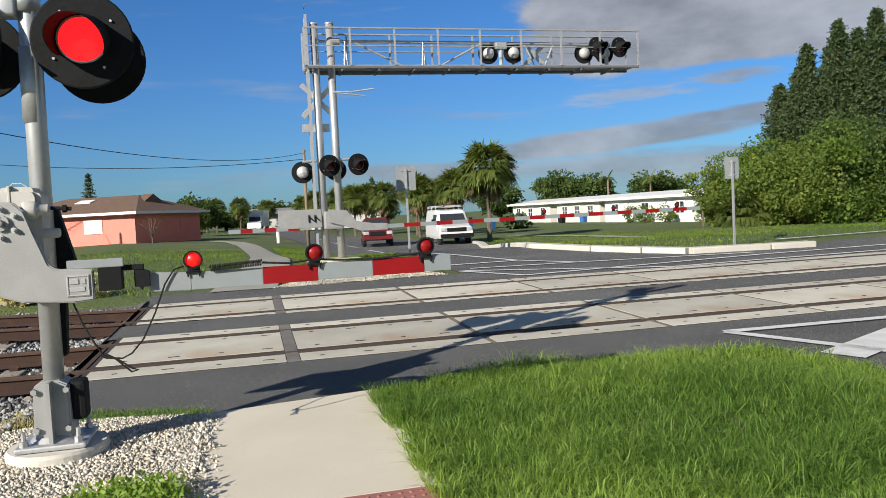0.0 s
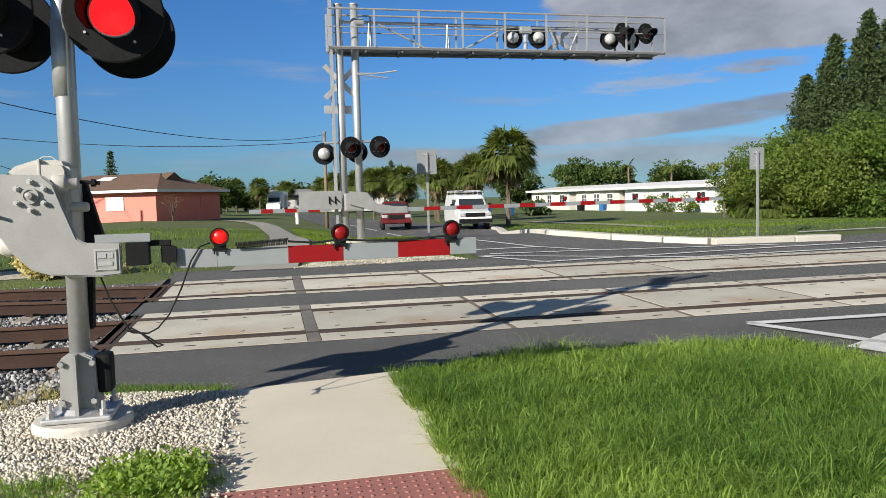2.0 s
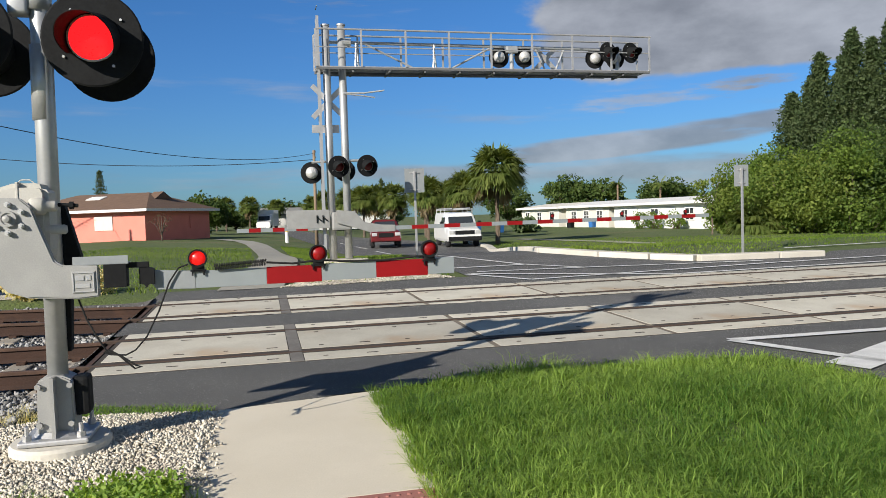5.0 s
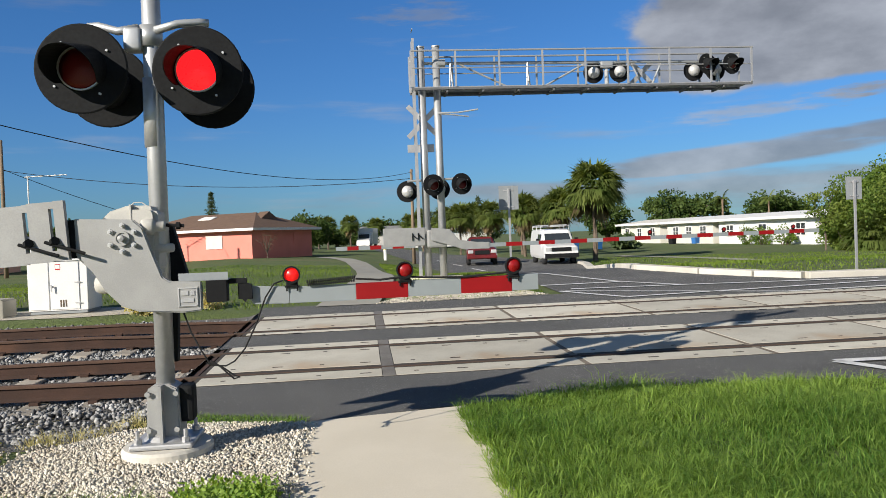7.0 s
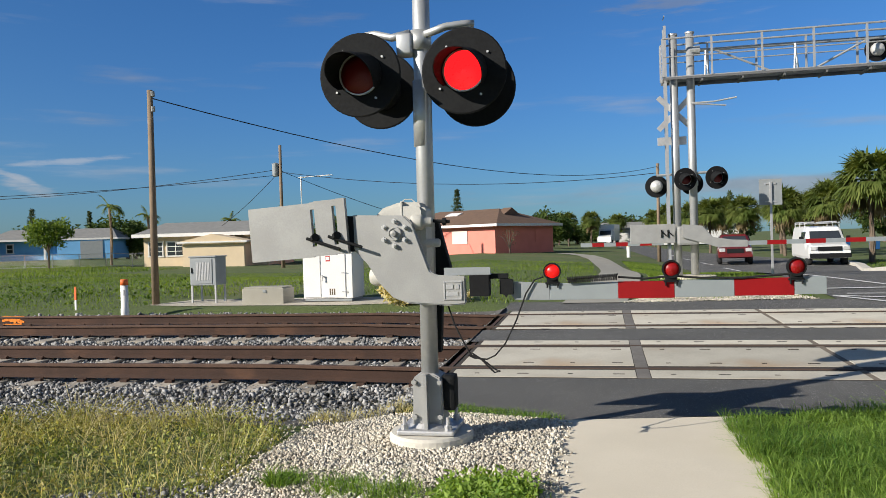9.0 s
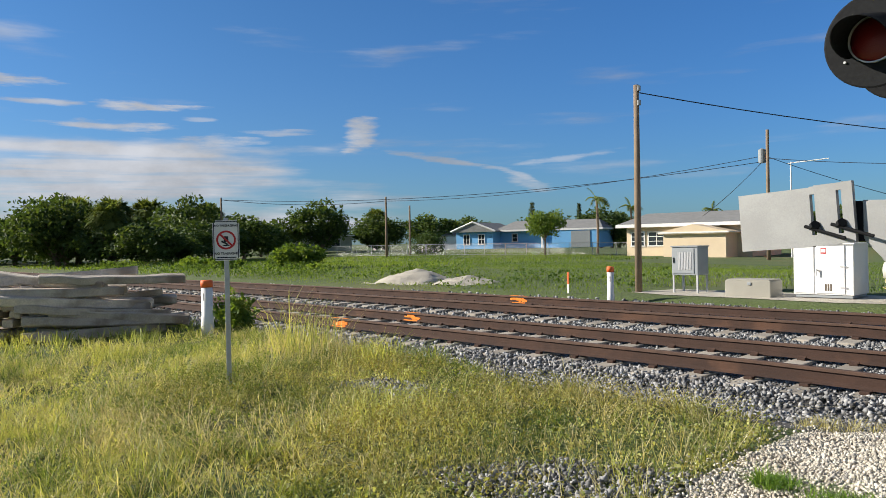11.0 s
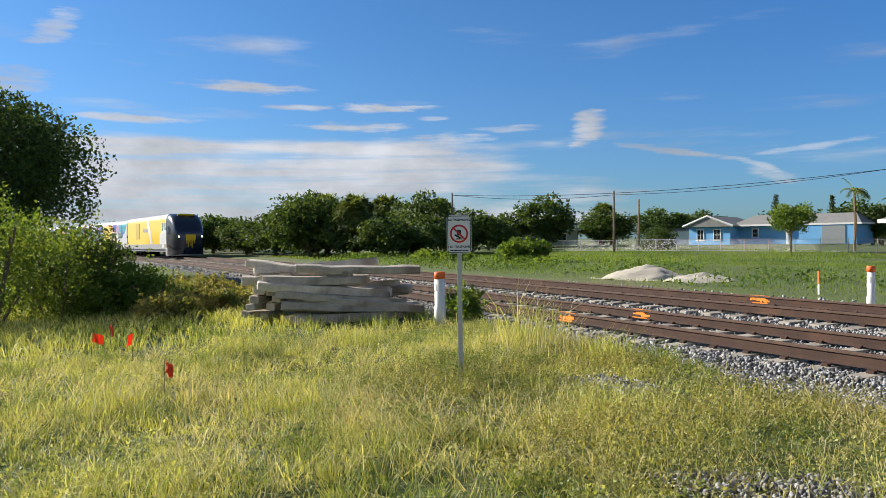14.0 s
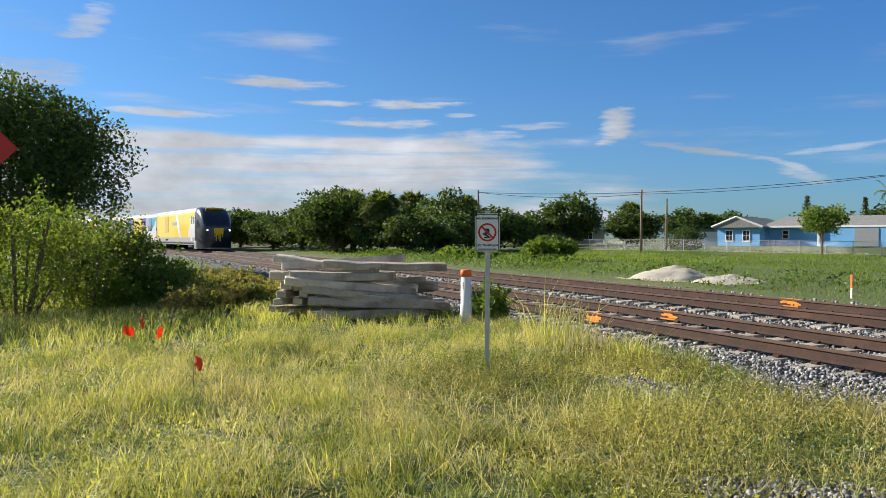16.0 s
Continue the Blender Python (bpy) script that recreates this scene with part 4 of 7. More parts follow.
MX, MY, MZ = -1.335, 5.35, gz(-1.335, 5.35)
sig = thing("crossing_signal", (0, 0, 0), "grey crossing signal mast with red lights and a lowered gate", "signal")
part("foundation", lathe([(0.0, MZ - 0.2), (0.315, MZ - 0.2), (0.31, MZ + 0.10), (0.295, MZ + 0.12), (0.0, MZ + 0.12)], (MX, MY, 0), (0, 0, 1), 40), KERB, sig, "round concrete foundation")
fz = MZ + 0.12
bm = box((MX, MY, fz + 0.022), (0.42, 0.42, 0.035), 0.012)
rod((MX, MY, fz + 0.03), (MX, MY, fz + 0.07), 0.17, 0.13, 24, bm)
for dx in (-1, 1):
    for dy in (-1, 1):
        rod((MX + dx * 0.16, MY + dy * 0.16, fz), (MX + dx * 0.16, MY + dy * 0.16, fz + 0.13), 0.014, seg=8, bm=bm)
        rod((MX + dx * 0.16, MY + dy * 0.16, fz + 0.04), (MX + dx * 0.16, MY + dy * 0.16, fz + 0.075), 0.027, seg=6, bm=bm)
part("base_plate", bm, GALV, sig)
bm = slab([(MX - 0.115, fz + 0.05), (MX + 0.115, fz + 0.05), (MX + 0.105, fz + 0.40), (MX + 0.05, fz + 0.43), (MX - 0.05, fz + 0.43), (MX - 0.105, fz + 0.40)], MY - 0.10, MY + 0.10, None, 0.01)
slab([(MX - 0.012, fz + 0.04), (MX + 0.012, fz + 0.04), (MX + 0.010, fz + 0.43), (MX - 0.010, fz + 0.43)], MY - 0.17, MY - 0.09, bm)
for dx in (-0.095, 0.095):
    for z in (0.12, 0.37):
        rod((MX + dx, MY - 0.10, fz + z), (MX + dx, MY - 0.125, fz + z), 0.02, seg=6, bm=bm)
part("mast_base", bm, CAST, sig, "ribbed cast mast base with bolts")
part("junction_box", box((MX + 0.145, MY + 0.02, fz + 0.28), (0.10, 0.16, 0.26), 0.03), BLACK, sig)
part("mast", rod((MX, MY, fz + 0.1), (MX + 0.02, MY, 4.65), 0.0635, None, 28), ALUM, sig, "round silver steel mast", True)
part("mast_sleeve", rod((MX, MY, 2.32), (MX + 0.004, MY, 2.80), 0.067, None, 28), ALUM, sig, "", True)
bm = rod((MX, MY, 3.02), (MX, MY, 3.16), 0.085, None, 20)
box((MX - 0.10, MY - 0.03, 3.06), (0.12, 0.13, 0.16), 0.02, bm)
pipe([(MX - 0.06, MY - 0.06, 3.14), (MX - 0.2, MY - 0.05, 3.12), (MX - 0.34, MY, 3.17), (MX - 0.42, MY + 0.02, 3.17)], 0.028, 10, bm)
pipe([(MX + 0.05, MY - 0.06, 3.12), (MX + 0.2, MY - 0.04, 3.17), (MX + 0.34, MY, 3.19), (MX + 0.40, MY + 0.02, 3.19)], 0.028, 10, bm)
pipe([(MX - 0.40, MY + 0.02, 3.17), (MX - 0.40, MY + 0.02, 2.9)], 0.025, 8, bm)
pipe([(MX + 0.37, MY + 0.02, 3.19), (MX + 0.37, MY + 0.02, 2.9)], 0.025, 8, bm)
part("crossarm", bm, ALUM, sig, "silver bracket arms that carry the lights", True)
for x, z, lit in ((-1.75, 2.84, False), (-0.985, 2.815, True)):
    signal_head(sig, x, MY - 0.15, z, -1, lit)
    signal_head(sig, x, MY + 0.38, z - 0.01, 1, False)
# crossbuck high on the mast
xb = part("crossbuck", box((MX + 0.02, MY - 0.08, 4.3), (1.22, 0.012, 0.23), 0.004, None, Matrix.Rotation(radians(45), 4, "Y")), WHITE, sig, "white crossed boards")
part("crossbuck_board", box((MX + 0.02, MY - 0.095, 4.3), (1.22, 0.012, 0.23), 0.004, None, Matrix.Rotation(radians(-45), 4, "Y")), WHITE, xb)

# gate mechanism
GY = 4.98
CASE_LINE = [(-0.34, 1.42), (0.04, 1.42), (0.065, 1.46), (0.07, 1.84), (0.05, 1.885), (0.0, 1.90), (-0.13, 1.90), (-0.24, 1.865), (-0.33, 1.78), (-0.36, 1.68), (-0.36, 1.46)]
bm = slab([(MX + a, b) for a, b in CASE_LINE], MY - 0.30, MY - 0.06, None, 0.028)
part("gate_motor_case", bm, CASE, sig, "off-white rounded motor case")
bm = lathe([(0.0, -0.02), (0.05, -0.02), (0.054, 0.0), (0.054, 0.05), (0.046, 0.062), (0.034, 0.064), (0.034, 0.12), (0.028, 0.13), (0.0, 0.13)], (MX - 0.005, MY - 0.31, 1.755), (1, 0, 0), 24)
lathe([(0.0, -0.02), (0.026, -0.02), (0.03, 0.0), (0.03, 0.12), (0.024, 0.13), (0.0, 0.13)], (MX + 0.03, MY - 0.25, 1.61), (1, 0, 0), 20, bm)
part("case_knob", bm, CASE, sig, "", True)
bm = lathe([(0.0, 0.0), (0.05, 0.0), (0.066, 0.03), (0.066, 0.26), (0.05, 0.3), (0.0, 0.3)], (MX - 0.34, GY + 0.09, 1.385), (1, 0, 0), 24)
part("case_lug", bm, CASE, sig, "", True)
# the band round the case, its wire and the clamp behind the mast
bm = box((MX - 0.10, MY - 0.18, 1.80), (0.016, 0.25, 0.215), 0.004)
pipe([(MX - 0.13, MY - 0.2, 1.90), (MX - 0.10, MY - 0.2, 1.925), (MX - 0.05, MY - 0.2, 1.925), (MX - 0.02, MY - 0.2, 1.90)], 0.004, 6, bm)
part("case_band", bm, CASE, sig)
bm = slab([(MX + 0.05, 1.78), (MX + 0.085, 1.78), (MX + 0.175, 1.42), (MX + 0.11, 1.34), (MX + 0.085, 0.80), (MX + 0.06, 0.80)], MY + 0.02, MY + 0.10, None, 0.004)
rod((MX + 0.1, MY - 0.29, 1.765), (MX + 0.24, MY - 0.29, 1.755), 0.012, None, 8, bm)
rod((MX + 0.19, MY - 0.29, 1.757), (MX + 0.215, MY - 0.29, 1.757), 0.024, None, 6, bm)
part("clamp", bm, BLACK, sig)
plate = [(-1.79, 1.805), (-1.42, 1.79), (-1.36, 1.735), (-1.315, 1.60), (-1.245, 1.405), (-1.20, 1.375), (-1.0, 1.365), (-1.0, 1.175), (-1.12, 1.165), (-1.40, 1.185), (-1.51, 1.225), (-1.61, 1.33), (-1.68, 1.45), (-1.78, 1.56)]
plate = [(x + 0.022, z + 0.015) for x, z in plate]
arm_plate = part("arm_plate", slab(plate, GY - 0.022, GY + 0.022, None, 0.008), CAST, sig, "cast grey lever plate of the gate")
bm = bmesh.new()
for k in range(6):
    a = k * 1.0472 + 0.5
    p = Vector((-1.463 + 0.085 * math.cos(a), GY - 0.022, 1.683 + 0.085 * math.sin(a)))
    rod(p, p + Vector((0, -0.022, 0)), 0.018, None, 6, bm)
    rod(p, p + Vector((0, -0.034, 0)), 0.009, None, 8, bm)
tagged(part("bolts", bm, SILVER, arm_plate), kind="stuff")
part("pivot", lathe([(0.0, 0.0), (0.048, 0.0), (0.048, 0.02), (0.036, 0.02), (0.034, 0.012), (0.022, 0.012), (0.02, 0.05), (0.0, 0.055)], (-1.463, GY - 0.022, 1.683), (0, -1, 0), 24), CAST, arm_plate, "steel pivot")
# maker's plate: raised frame with plain bars
bm = box((-1.064, GY - 0.024, 1.283), (0.135, 0.006, 0.135), 0.003)
part("nameplate", bm, CAST, arm_plate)
bm = bmesh.new()
for dx, dz, wx, wz in ((0, 0.058, 0.12, 0.006), (0, -0.058, 0.12, 0.006), (-0.058, 0, 0.006, 0.12), (0.058, 0, 0.006, 0.12), (-0.022, 0.026, 0.05, 0.030), (0.03, 0.026, 0.025, 0.030), (-0.005, -0.022, 0.085, 0.026)):
    box((-1.064 + dx, GY - 0.029, 1.283 + dz), (wx, 0.005, wz), 0.001, bm)
part("raised_marks", bm, GALV, arm_plate)
# counterweight with two slots, each with its bolt
bm = bmesh.new()
CY = GY - 0.045
for x0, x1, z0, z1 in ((-2.55, -2.085, 1.525, 1.905), (-2.085, -2.055, 1.53, 1.60), (-2.085, -2.055, 1.86, 1.91), (-2.055, -1.925, 1.53, 1.915), (-1.925, -1.895, 1.535, 1.60), (-1.925, -1.895, 1.87, 1.915), (-1.895, -1.83, 1.535, 1.918)):
    box(((x0 + x1) / 2, CY, (z0 + z1) / 2), (x1 - x0, 0.045, z1 - z0), 0.0, bm)
lean = Matrix.Translation((-1.825, 0, 1.722)) @ Matrix.Rotation(radians(-3.5), 4, "Y") @ Matrix.Translation((1.86, 0, -1.70))
bmesh.ops.transform(bm, matrix=lean, verts=bm.verts[:])
cw = part("counterweight", bm, CAST, arm_plate, "flat grey steel counterweight with slots")
bm = bmesh.new()
for x in (-2.07, -1.91):
    rod((x, CY - 0.03, 1.655), (x, CY + 0.06, 1.655), 0.022, None, 8, bm)
    rod((x, CY - 0.03, 1.655), (x + 0.02, CY - 0.05, 1.665), 0.03, None, 6, bm)
    rod((x - 0.05, CY - 0.04, 1.66), (x + 0.19, CY - 0.05, 1.565), 0.011, None, 8, bm)
bmesh.ops.transform(bm, matrix=lean, verts=bm.verts[:])
part("clamp_bolts", bm, BLACK, cw)
bm = box((-1.80, GY + 0.01, 1.69), (0.09, 0.05, 0.25), 0.008)
part("counterweight_bracket", bm, BLACK, cw)
# the arm
bm = box((-0.887, GY + 0.04, 1.312), (0.135, 0.09, 0.145), 0.004)
box((-0.76, GY + 0.06, 1.372), (0.13, 0.03, 0.035), 0.004, bm)
slab([(-0.755, 1.37), (-0.665, 1.345), (-0.665, 1.245), (-0.70, 1.245), (-0.712, 1.225), (-0.728, 1.245), (-0.755, 1.25)], GY + 0.05, GY + 0.085, bm)
part("arm_clamp", bm, BLACK, arm_plate, "black steel clamp")
bm = box((-0.97, GY + 0.06, 1.388), (0.32, 0.10, 0.008), 0.002)
box((-0.97, GY + 0.012, 1.412), (0.32, 0.006, 0.05), 0.002, bm)
for x in (-1.09, -0.93, -0.85):
    rod((x, GY + 0.06, 1.39), (x, GY + 0.06, 1.42), 0.012, None, 6, bm)
part("clamp_bracket", bm, GREY_PAINT, arm_plate, "grey steel angle bracket")
AY = 5.08
arm = part("gate_arm", slab([(-0.74, 1.335), (-0.42, 1.315), (-0.42, 1.20), (-0.66, 1.205)], AY - 0.012, AY + 0.012, None, 0.003), GREY_PAINT, sig, "horizontal red and grey striped gate arm")
for k, (x0, x1, red) in enumerate(((-0.42, 0.03, 0), (0.03, 0.39, 1), (0.39, 0.76, 0), (0.76, 1.12, 1), (1.12, 1.31, 0))):
    part("stripe", box(((x0 + x1) / 2, AY, 1.258 + 0.004 * k), (x1 - x0 - 0.001, 0.026 + 0.002 * red, 0.112), 0.003), RED_TAPE if red else GREY_TAPE, arm, "red reflective stripe" if red else "grey reflective stripe")
for x, lit in ((-0.40, True), (0.37, False), (1.13, False)):
    gate_lamp(sig, x, AY - 0.005, 1.395, lit)
coil = []
for k in range(150):
    a = k * 0.9
    coil.append((-0.30 + 0.0022 * k, AY - 0.03 + 0.019 * math.cos(a), 1.335 + 0.019 * math.sin(a) + 0.00012 * k))
bm = pipe(coil, 0.0055, 5)
pipe([(-0.460, AY - 0.020, 1.360), (-0.520, AY - 0.024, 1.340), (-0.580, AY - 0.028, 1.250), (-0.650, AY - 0.020, 1.070), (-0.730, AY - 0.024, 0.910), (-0.800, AY - 0.028, 0.830), (-0.860, AY - 0.020, 0.800), (-0.950, AY - 0.024, 0.810), (-0.990, AY - 0.028, 0.830), (-0.960, AY - 0.020, 0.840), (-0.880, AY - 0.024, 0.790), (-0.800, AY - 0.028, 0.730), (-0.770, AY - 0.020, 0.720), (-0.810, AY - 0.024, 0.710), (-0.860, AY - 0.028, 0.760), (-0.900, AY - 0.020, 0.800), (-0.970, AY - 0.024, 0.830), (-1.020, AY - 0.028, 0.920), (-1.080, AY - 0.020, 1.040), (-1.120, AY - 0.024, 1.170)], 0.006, 6, bm)
pipe([(0.03, AY - 0.02, 1.35), (0.2, AY - 0.02, 1.335), (0.37, AY - 0.02, 1.35), (0.55, AY - 0.02, 1.335), (0.8, AY - 0.02, 1.33), (1.1, AY - 0.02, 1.35)], 0.008, 6, bm)
part("cable", bm, DARK, sig, "black coiled cable")


# the tall gantry signal beyond the tracks
FY = 21.0
FZ = gz(2.1, FY)
gan = thing("cantilever_signal", (0, 0, 0), "tall silver twin-post signal with a railed cantilever walkway over the road", "signal")
for x, top in ((1.92, 6.88), (2.35, 6.9)):
    part("post", rod((x, FY, FZ - 0.1), (x, FY, top), 0.105, None, 24), ALUM, gan, "round silver post", True)
    part("post_cap", lathe([(0.12, top), (0.12, top + 0.04), (0.0, top + 0.06)], (x, FY, 0), (0, 0, 1), 20), GALV, gan)
bm = bmesh.new()
box((1.70, FY - 0.15, (FZ + 7.12) / 2), (0.07, 0.05, 7.12 - FZ), 0.0, bm)
box((1.70, FY + 0.25, (FZ + 7.12) / 2), (0.05, 0.05, 7.12 - FZ), 0.0, bm)
for k in range(20):
    rod((1.70, FY - 0.15, FZ + 0.35 * k + 0.3), (1.70, FY + 0.25, FZ + 0.35 * k + 0.3), 0.013, seg=6, bm=bm)
part("ladder", bm, GALV, gan, "steel side ladder")
X0, X1, WZ = 1.62, 11.45, 5.72
bm = bmesh.new()
for y in (FY - 0.38, FY + 0.38):
    box(((X0 + X1) / 2, y, WZ - 0.045), (X1 - X0, 0.05, 0.06), 0.0, bm)
rod((2.0, FY, WZ - 0.17), (X1 - 1.3, FY, WZ - 0.14), 0.03, None, 10, bm)
for k in range(9):
    x = 2.6 + k * 1.0
    box((x, FY, WZ - 0.11), (0.05, 0.76, 0.07), 0.0, bm)
# beam shade comes from this darker grey, not from the sun
part("walkway_beam", bm, SHADE_STEEL, gan, "steel walkway beams with their shadow side put into dark grey")
bm = bmesh.new()
for k in range(20):
    box(((X0 + X1) / 2, FY - 0.36 + 0.038 * k, WZ), (X1 - X0, 0.008, 0.03), 0.0, bm)
part("walkway_grating", bm, GALV, gan)
for y in (FY - 0.38, FY + 0.38):
    bm = bmesh.new()
    rod((X0, y, WZ + 1.0), (X1 + 0.05, y, WZ + 1.0), 0.026, None, 8, bm)
    rod((X0, y, WZ + 0.52), (X1, y, WZ + 0.52), 0.016, None, 8, bm)
    part("handrail", bm, GALV, gan)
    for k in range(9):
        x = X0 + k * (X1 - X0) / 8
        part("rail_post", box((x, y, WZ + 0.5), (0.05, 0.04, 1.0), 0.0), GALV, gan)
bm = rod((2.0, FY, 6.45), (10.9, FY, 6.40), 0.045, None, 12)
for a, b in (((3.0, 6.42), (4.4, 5.75)), ((5.4, 5.75), (6.7, 6.42)), ((8.0, 6.4), (8.3, 5.75)), ((8.6, 5.75), (8.9, 6.4))):
    rod((a[0], FY, a[1]), (b[0], FY, b[1]), 0.028, None, 8, bm)
for x in (2.75, 4.95):
    pipe([(x, FY - 0.06, 6.42), (x - 0.04, FY - 0.06, 5.74)], 0.03, 6, bm)
    pipe([(x, FY + 0.06, 6.42), (x + 0.08, FY + 0.06, 5.74)], 0.03, 6, bm)
rod((2.35, FY, 6.45), (2.6, FY, 6.45), 0.12, None, 12, bm)
part("truss_tube", bm, ALUM, gan, "silver truss tube with braces")
pipe_bm = pipe([(2.35, FY - 0.1, 5.05), (2.9, FY - 0.2, 5.04), (3.45, FY - 0.3, 5.10)], 0.022, 8)
pipe([(2.35, FY - 0.1, 5.03), (2.8, FY - 0.15, 4.98), (3.2, FY - 0.2, 4.92)], 0.018, 8, pipe_bm)
part("bracket", pipe_bm, ALUM, gan)
for x, y, z, face, lit in ((6.88, FY, 6.12, 1, 0), (7.65, FY, 6.14, 1, 0), (9.92, FY + 0.1, 6.16, 1, 0), (10.15, FY - 0.3, 6.26, -1, 0), (10.58, FY + 0.1, 6.16, 1, 0), (10.88, FY - 0.3, 6.26, -1, 0), (1.42, FY + 0.15, 2.90, 1, 0), (2.12, FY - 0.3, 3.03, -1, 0), (2.35, FY + 0.3, 2.95, 1, 0), (2.92, FY - 0.2, 3.05, -1, 0)):
    signal_head(gan, x, y, z, face, False, 0.30, True, 12 if face < 0 else 0)
bm = rod((7.26, FY, 5.7), (7.26, FY, 6.3), 0.06, None, 10)
box((7.26, FY, 6.34), (0.36, 0.2, 0.2), 0.04, bm)
part("head_bracket", bm, ALUM, gan)
part("head_bracket", rod((10.6, FY, 5.7), (10.6, FY, 6.5), 0.06, None, 10), ALUM, gan)
part("head_bracket", rod((1.42, FY, 3.18), (2.95, FY, 3.22), 0.035, None, 8), ALUM, gan)
for cx, cz, r in ((1.95, 4.85, 0.62), (8.35, 6.12, 0.5)):
    board = part("crossbuck", box((cx, FY + 0.13, cz), (2 * r, 0.02, 0.14), 0.004, None, Matrix.Rotation(radians(45), 4, "Y")), GALV, gan, "bare grey back of crossed boards")
    part("crossbuck_board", box((cx, FY + 0.155, cz), (2 * r, 0.02, 0.14), 0.004, None, Matrix.Rotation(radians(-45), 4, "Y")), GALV, board)
part("small_plate", box((1.85, FY + 0.13, 4.1), (0.75, 0.015, 0.22), 0.004), GALV, gan)
part("gate_case", box((2.15, FY - 0.25, 1.55), (0.55, 0.35, 0.5), 0.06), CAST, gan)
part("counterweight", box((1.25, FY - 0.35, 1.62), (1.15, 0.06, 0.5), 0.01), CAST, gan, "flat grey steel counterweight")
bm = bmesh.new()
for dx in (0.0, 0.16):
    rod((1.48 + dx, FY - 0.40, 1.52), (1.48 + dx, FY - 0.40, 1.72), 0.018, None, 6, bm)
    rod((1.48 + dx, FY - 0.40, 1.68), (1.60 + dx, FY - 0.41, 1.56), 0.014, None, 6, bm)
part("clamp_bolts", bm, BLACK, gan)
bm = slab([(2.0, 1.85), (2.5, 1.8), (2.75, 1.5), (3.2, 1.42), (3.6, 1.40), (3.6, 1.22), (2.9, 1.22), (2.5, 1.35), (2.0, 1.5)], FY - 0.5, FY - 0.44, None, 0.01)
part("lever_plate", bm, CAST, gan)
for x0, x1, n, z0, z1, yy in ((3.6, 13.3, 21, 1.32, 1.37, FY - 0.47), (1.6, -0.65, 7, 1.36, 1.36, FY + 0.5)):
    ob = part("gate_arm", box(((x0 + x1) / 2, yy, (z0 + z1) / 2), (abs(x1 - x0), 0.02, 0.06), 0.0, None, Matrix.Rotation(-math.atan2(z1 - z0, x1 - x0) if x1 > x0 else 0, 4, "Y")), GREY_TAPE, gan, "long red and white striped gate arm")
    for k in range(n):
        a, b = x0 + (x1 - x0) * k / n, x0 + (x1 - x0) * (k + 1) / n
        part("stripe", box(((a + b) / 2, yy, z0 + (z1 - z0) * (k + 0.5) / n), (abs(b - a) * 0.998, 0.028, 0.11), 0.0), RED_TAPE if k % 2 else GREY_TAPE, ob)
for x in (8.2, 10.4, 12.5):
    gate_lamp(gan, x, FY - 0.47, 1.50, False)
part("footing", lathe([(0.0, FZ - 0.2), (0.75, FZ - 0.2), (0.75, FZ + 0.05), (0.0, FZ + 0.06)], (2.13, FY, 0), (0, 0, 1), 28), CONCRETE, gan, "round concrete footing")


def plate_sign(name, x, y, w, h, top, label):
    ob = thing(name, (x, y, gz(x, y)), label, "road sign", "road signs seen from behind")
    z = top - gz(x, y)
    part("post", box((0, 0, z / 2 - 0.1), (0.06, 0.035, z + 0.1), 0.004), GALV, ob)
    part("plate", box((0, 0.03, z - h / 2 + 0.03), (w, 0.008, h), 0.0), GREY_PAINT, ob, "bare grey back of a sign plate")
    for dz in (0.1, h - 0.12):
        part("bracket", box((0, 0.02, z - dz), (w * 0.5, 0.02, 0.03), 0.0), GALV, ob)
    return ob


plate_sign("road_sign", 4.42, 21.7, 0.58, 0.70, 2.98, "square grey sign back on a steel post")
plate_sign("road_sign", 12.2, 17.3, 0.42, 0.56, 2.66, "tall grey sign back on a white steel post by the kerb")


# ---- trackside things ----
def writing(text, size, material, parent, m):
    cu = bpy.data.curves.new("writing", "FONT")
    cu.body, cu.size, cu.align_x, cu.align_y, cu.extrude, cu.offset = text, size, "CENTER", "CENTER", 0.001, 0.0009
    tmp = bpy.data.objects.new("tmp", cu)
    scene.collection.objects.link(tmp)
    me = bpy.data.meshes.new_from_object(tmp.evaluated_get(bpy.context.evaluated_depsgraph_get()))
    bpy.data.objects.remove(tmp)
    me.name = "lettering"
    me.materials.clear()
    ob = link("lettering", me, material, parent, "dark printed words")
    ob.matrix_basis = m
    return ob


ns = thing("warning_sign", (-7.5, 3.66, gz(-7.5, 3.66)), "white no trespassing sign on a slim steel post in weeds", "sign", turn=60.0)
part("post", box((0, 0.0, 0.86), (0.05, 0.03, 1.95), 0.004), GALV, ns, "slim galvanised post")
bm = box((0, -0.022, 1.60), (0.27, 0.006, 0.42), 0.0)
bmesh.ops.bevel(bm, geom=[e for e in bm.edges if abs(e.verts[0].co.y - e.verts[1].co.y) > 0.003], offset=0.025, segments=4, affect="EDGES")
pl = part("plate", bm, WHITE, ns, "white sign plate with rounded corners")
bm = bmesh.new()
for dx, dz, w_, h_ in ((0, 0.198, 0.235, 0.008), (0, -0.198, 0.235, 0.008), (-0.123, 0, 0.008, 0.37), (0.123, 0, 0.008, 0.37)):
    box((dx, -0.027, 1.60 + dz), (w_, 0.003, h_), 0.0, bm)
part("border", bm, SIGN_INK, pl)
bm = lathe([(0.100, 0.0), (0.100, 0.003), (0.080, 0.003), (0.080, 0.0), (0.100, 0.0)], (0, -0.0255, 1.605), (0, -1, 0), 36, None, False)
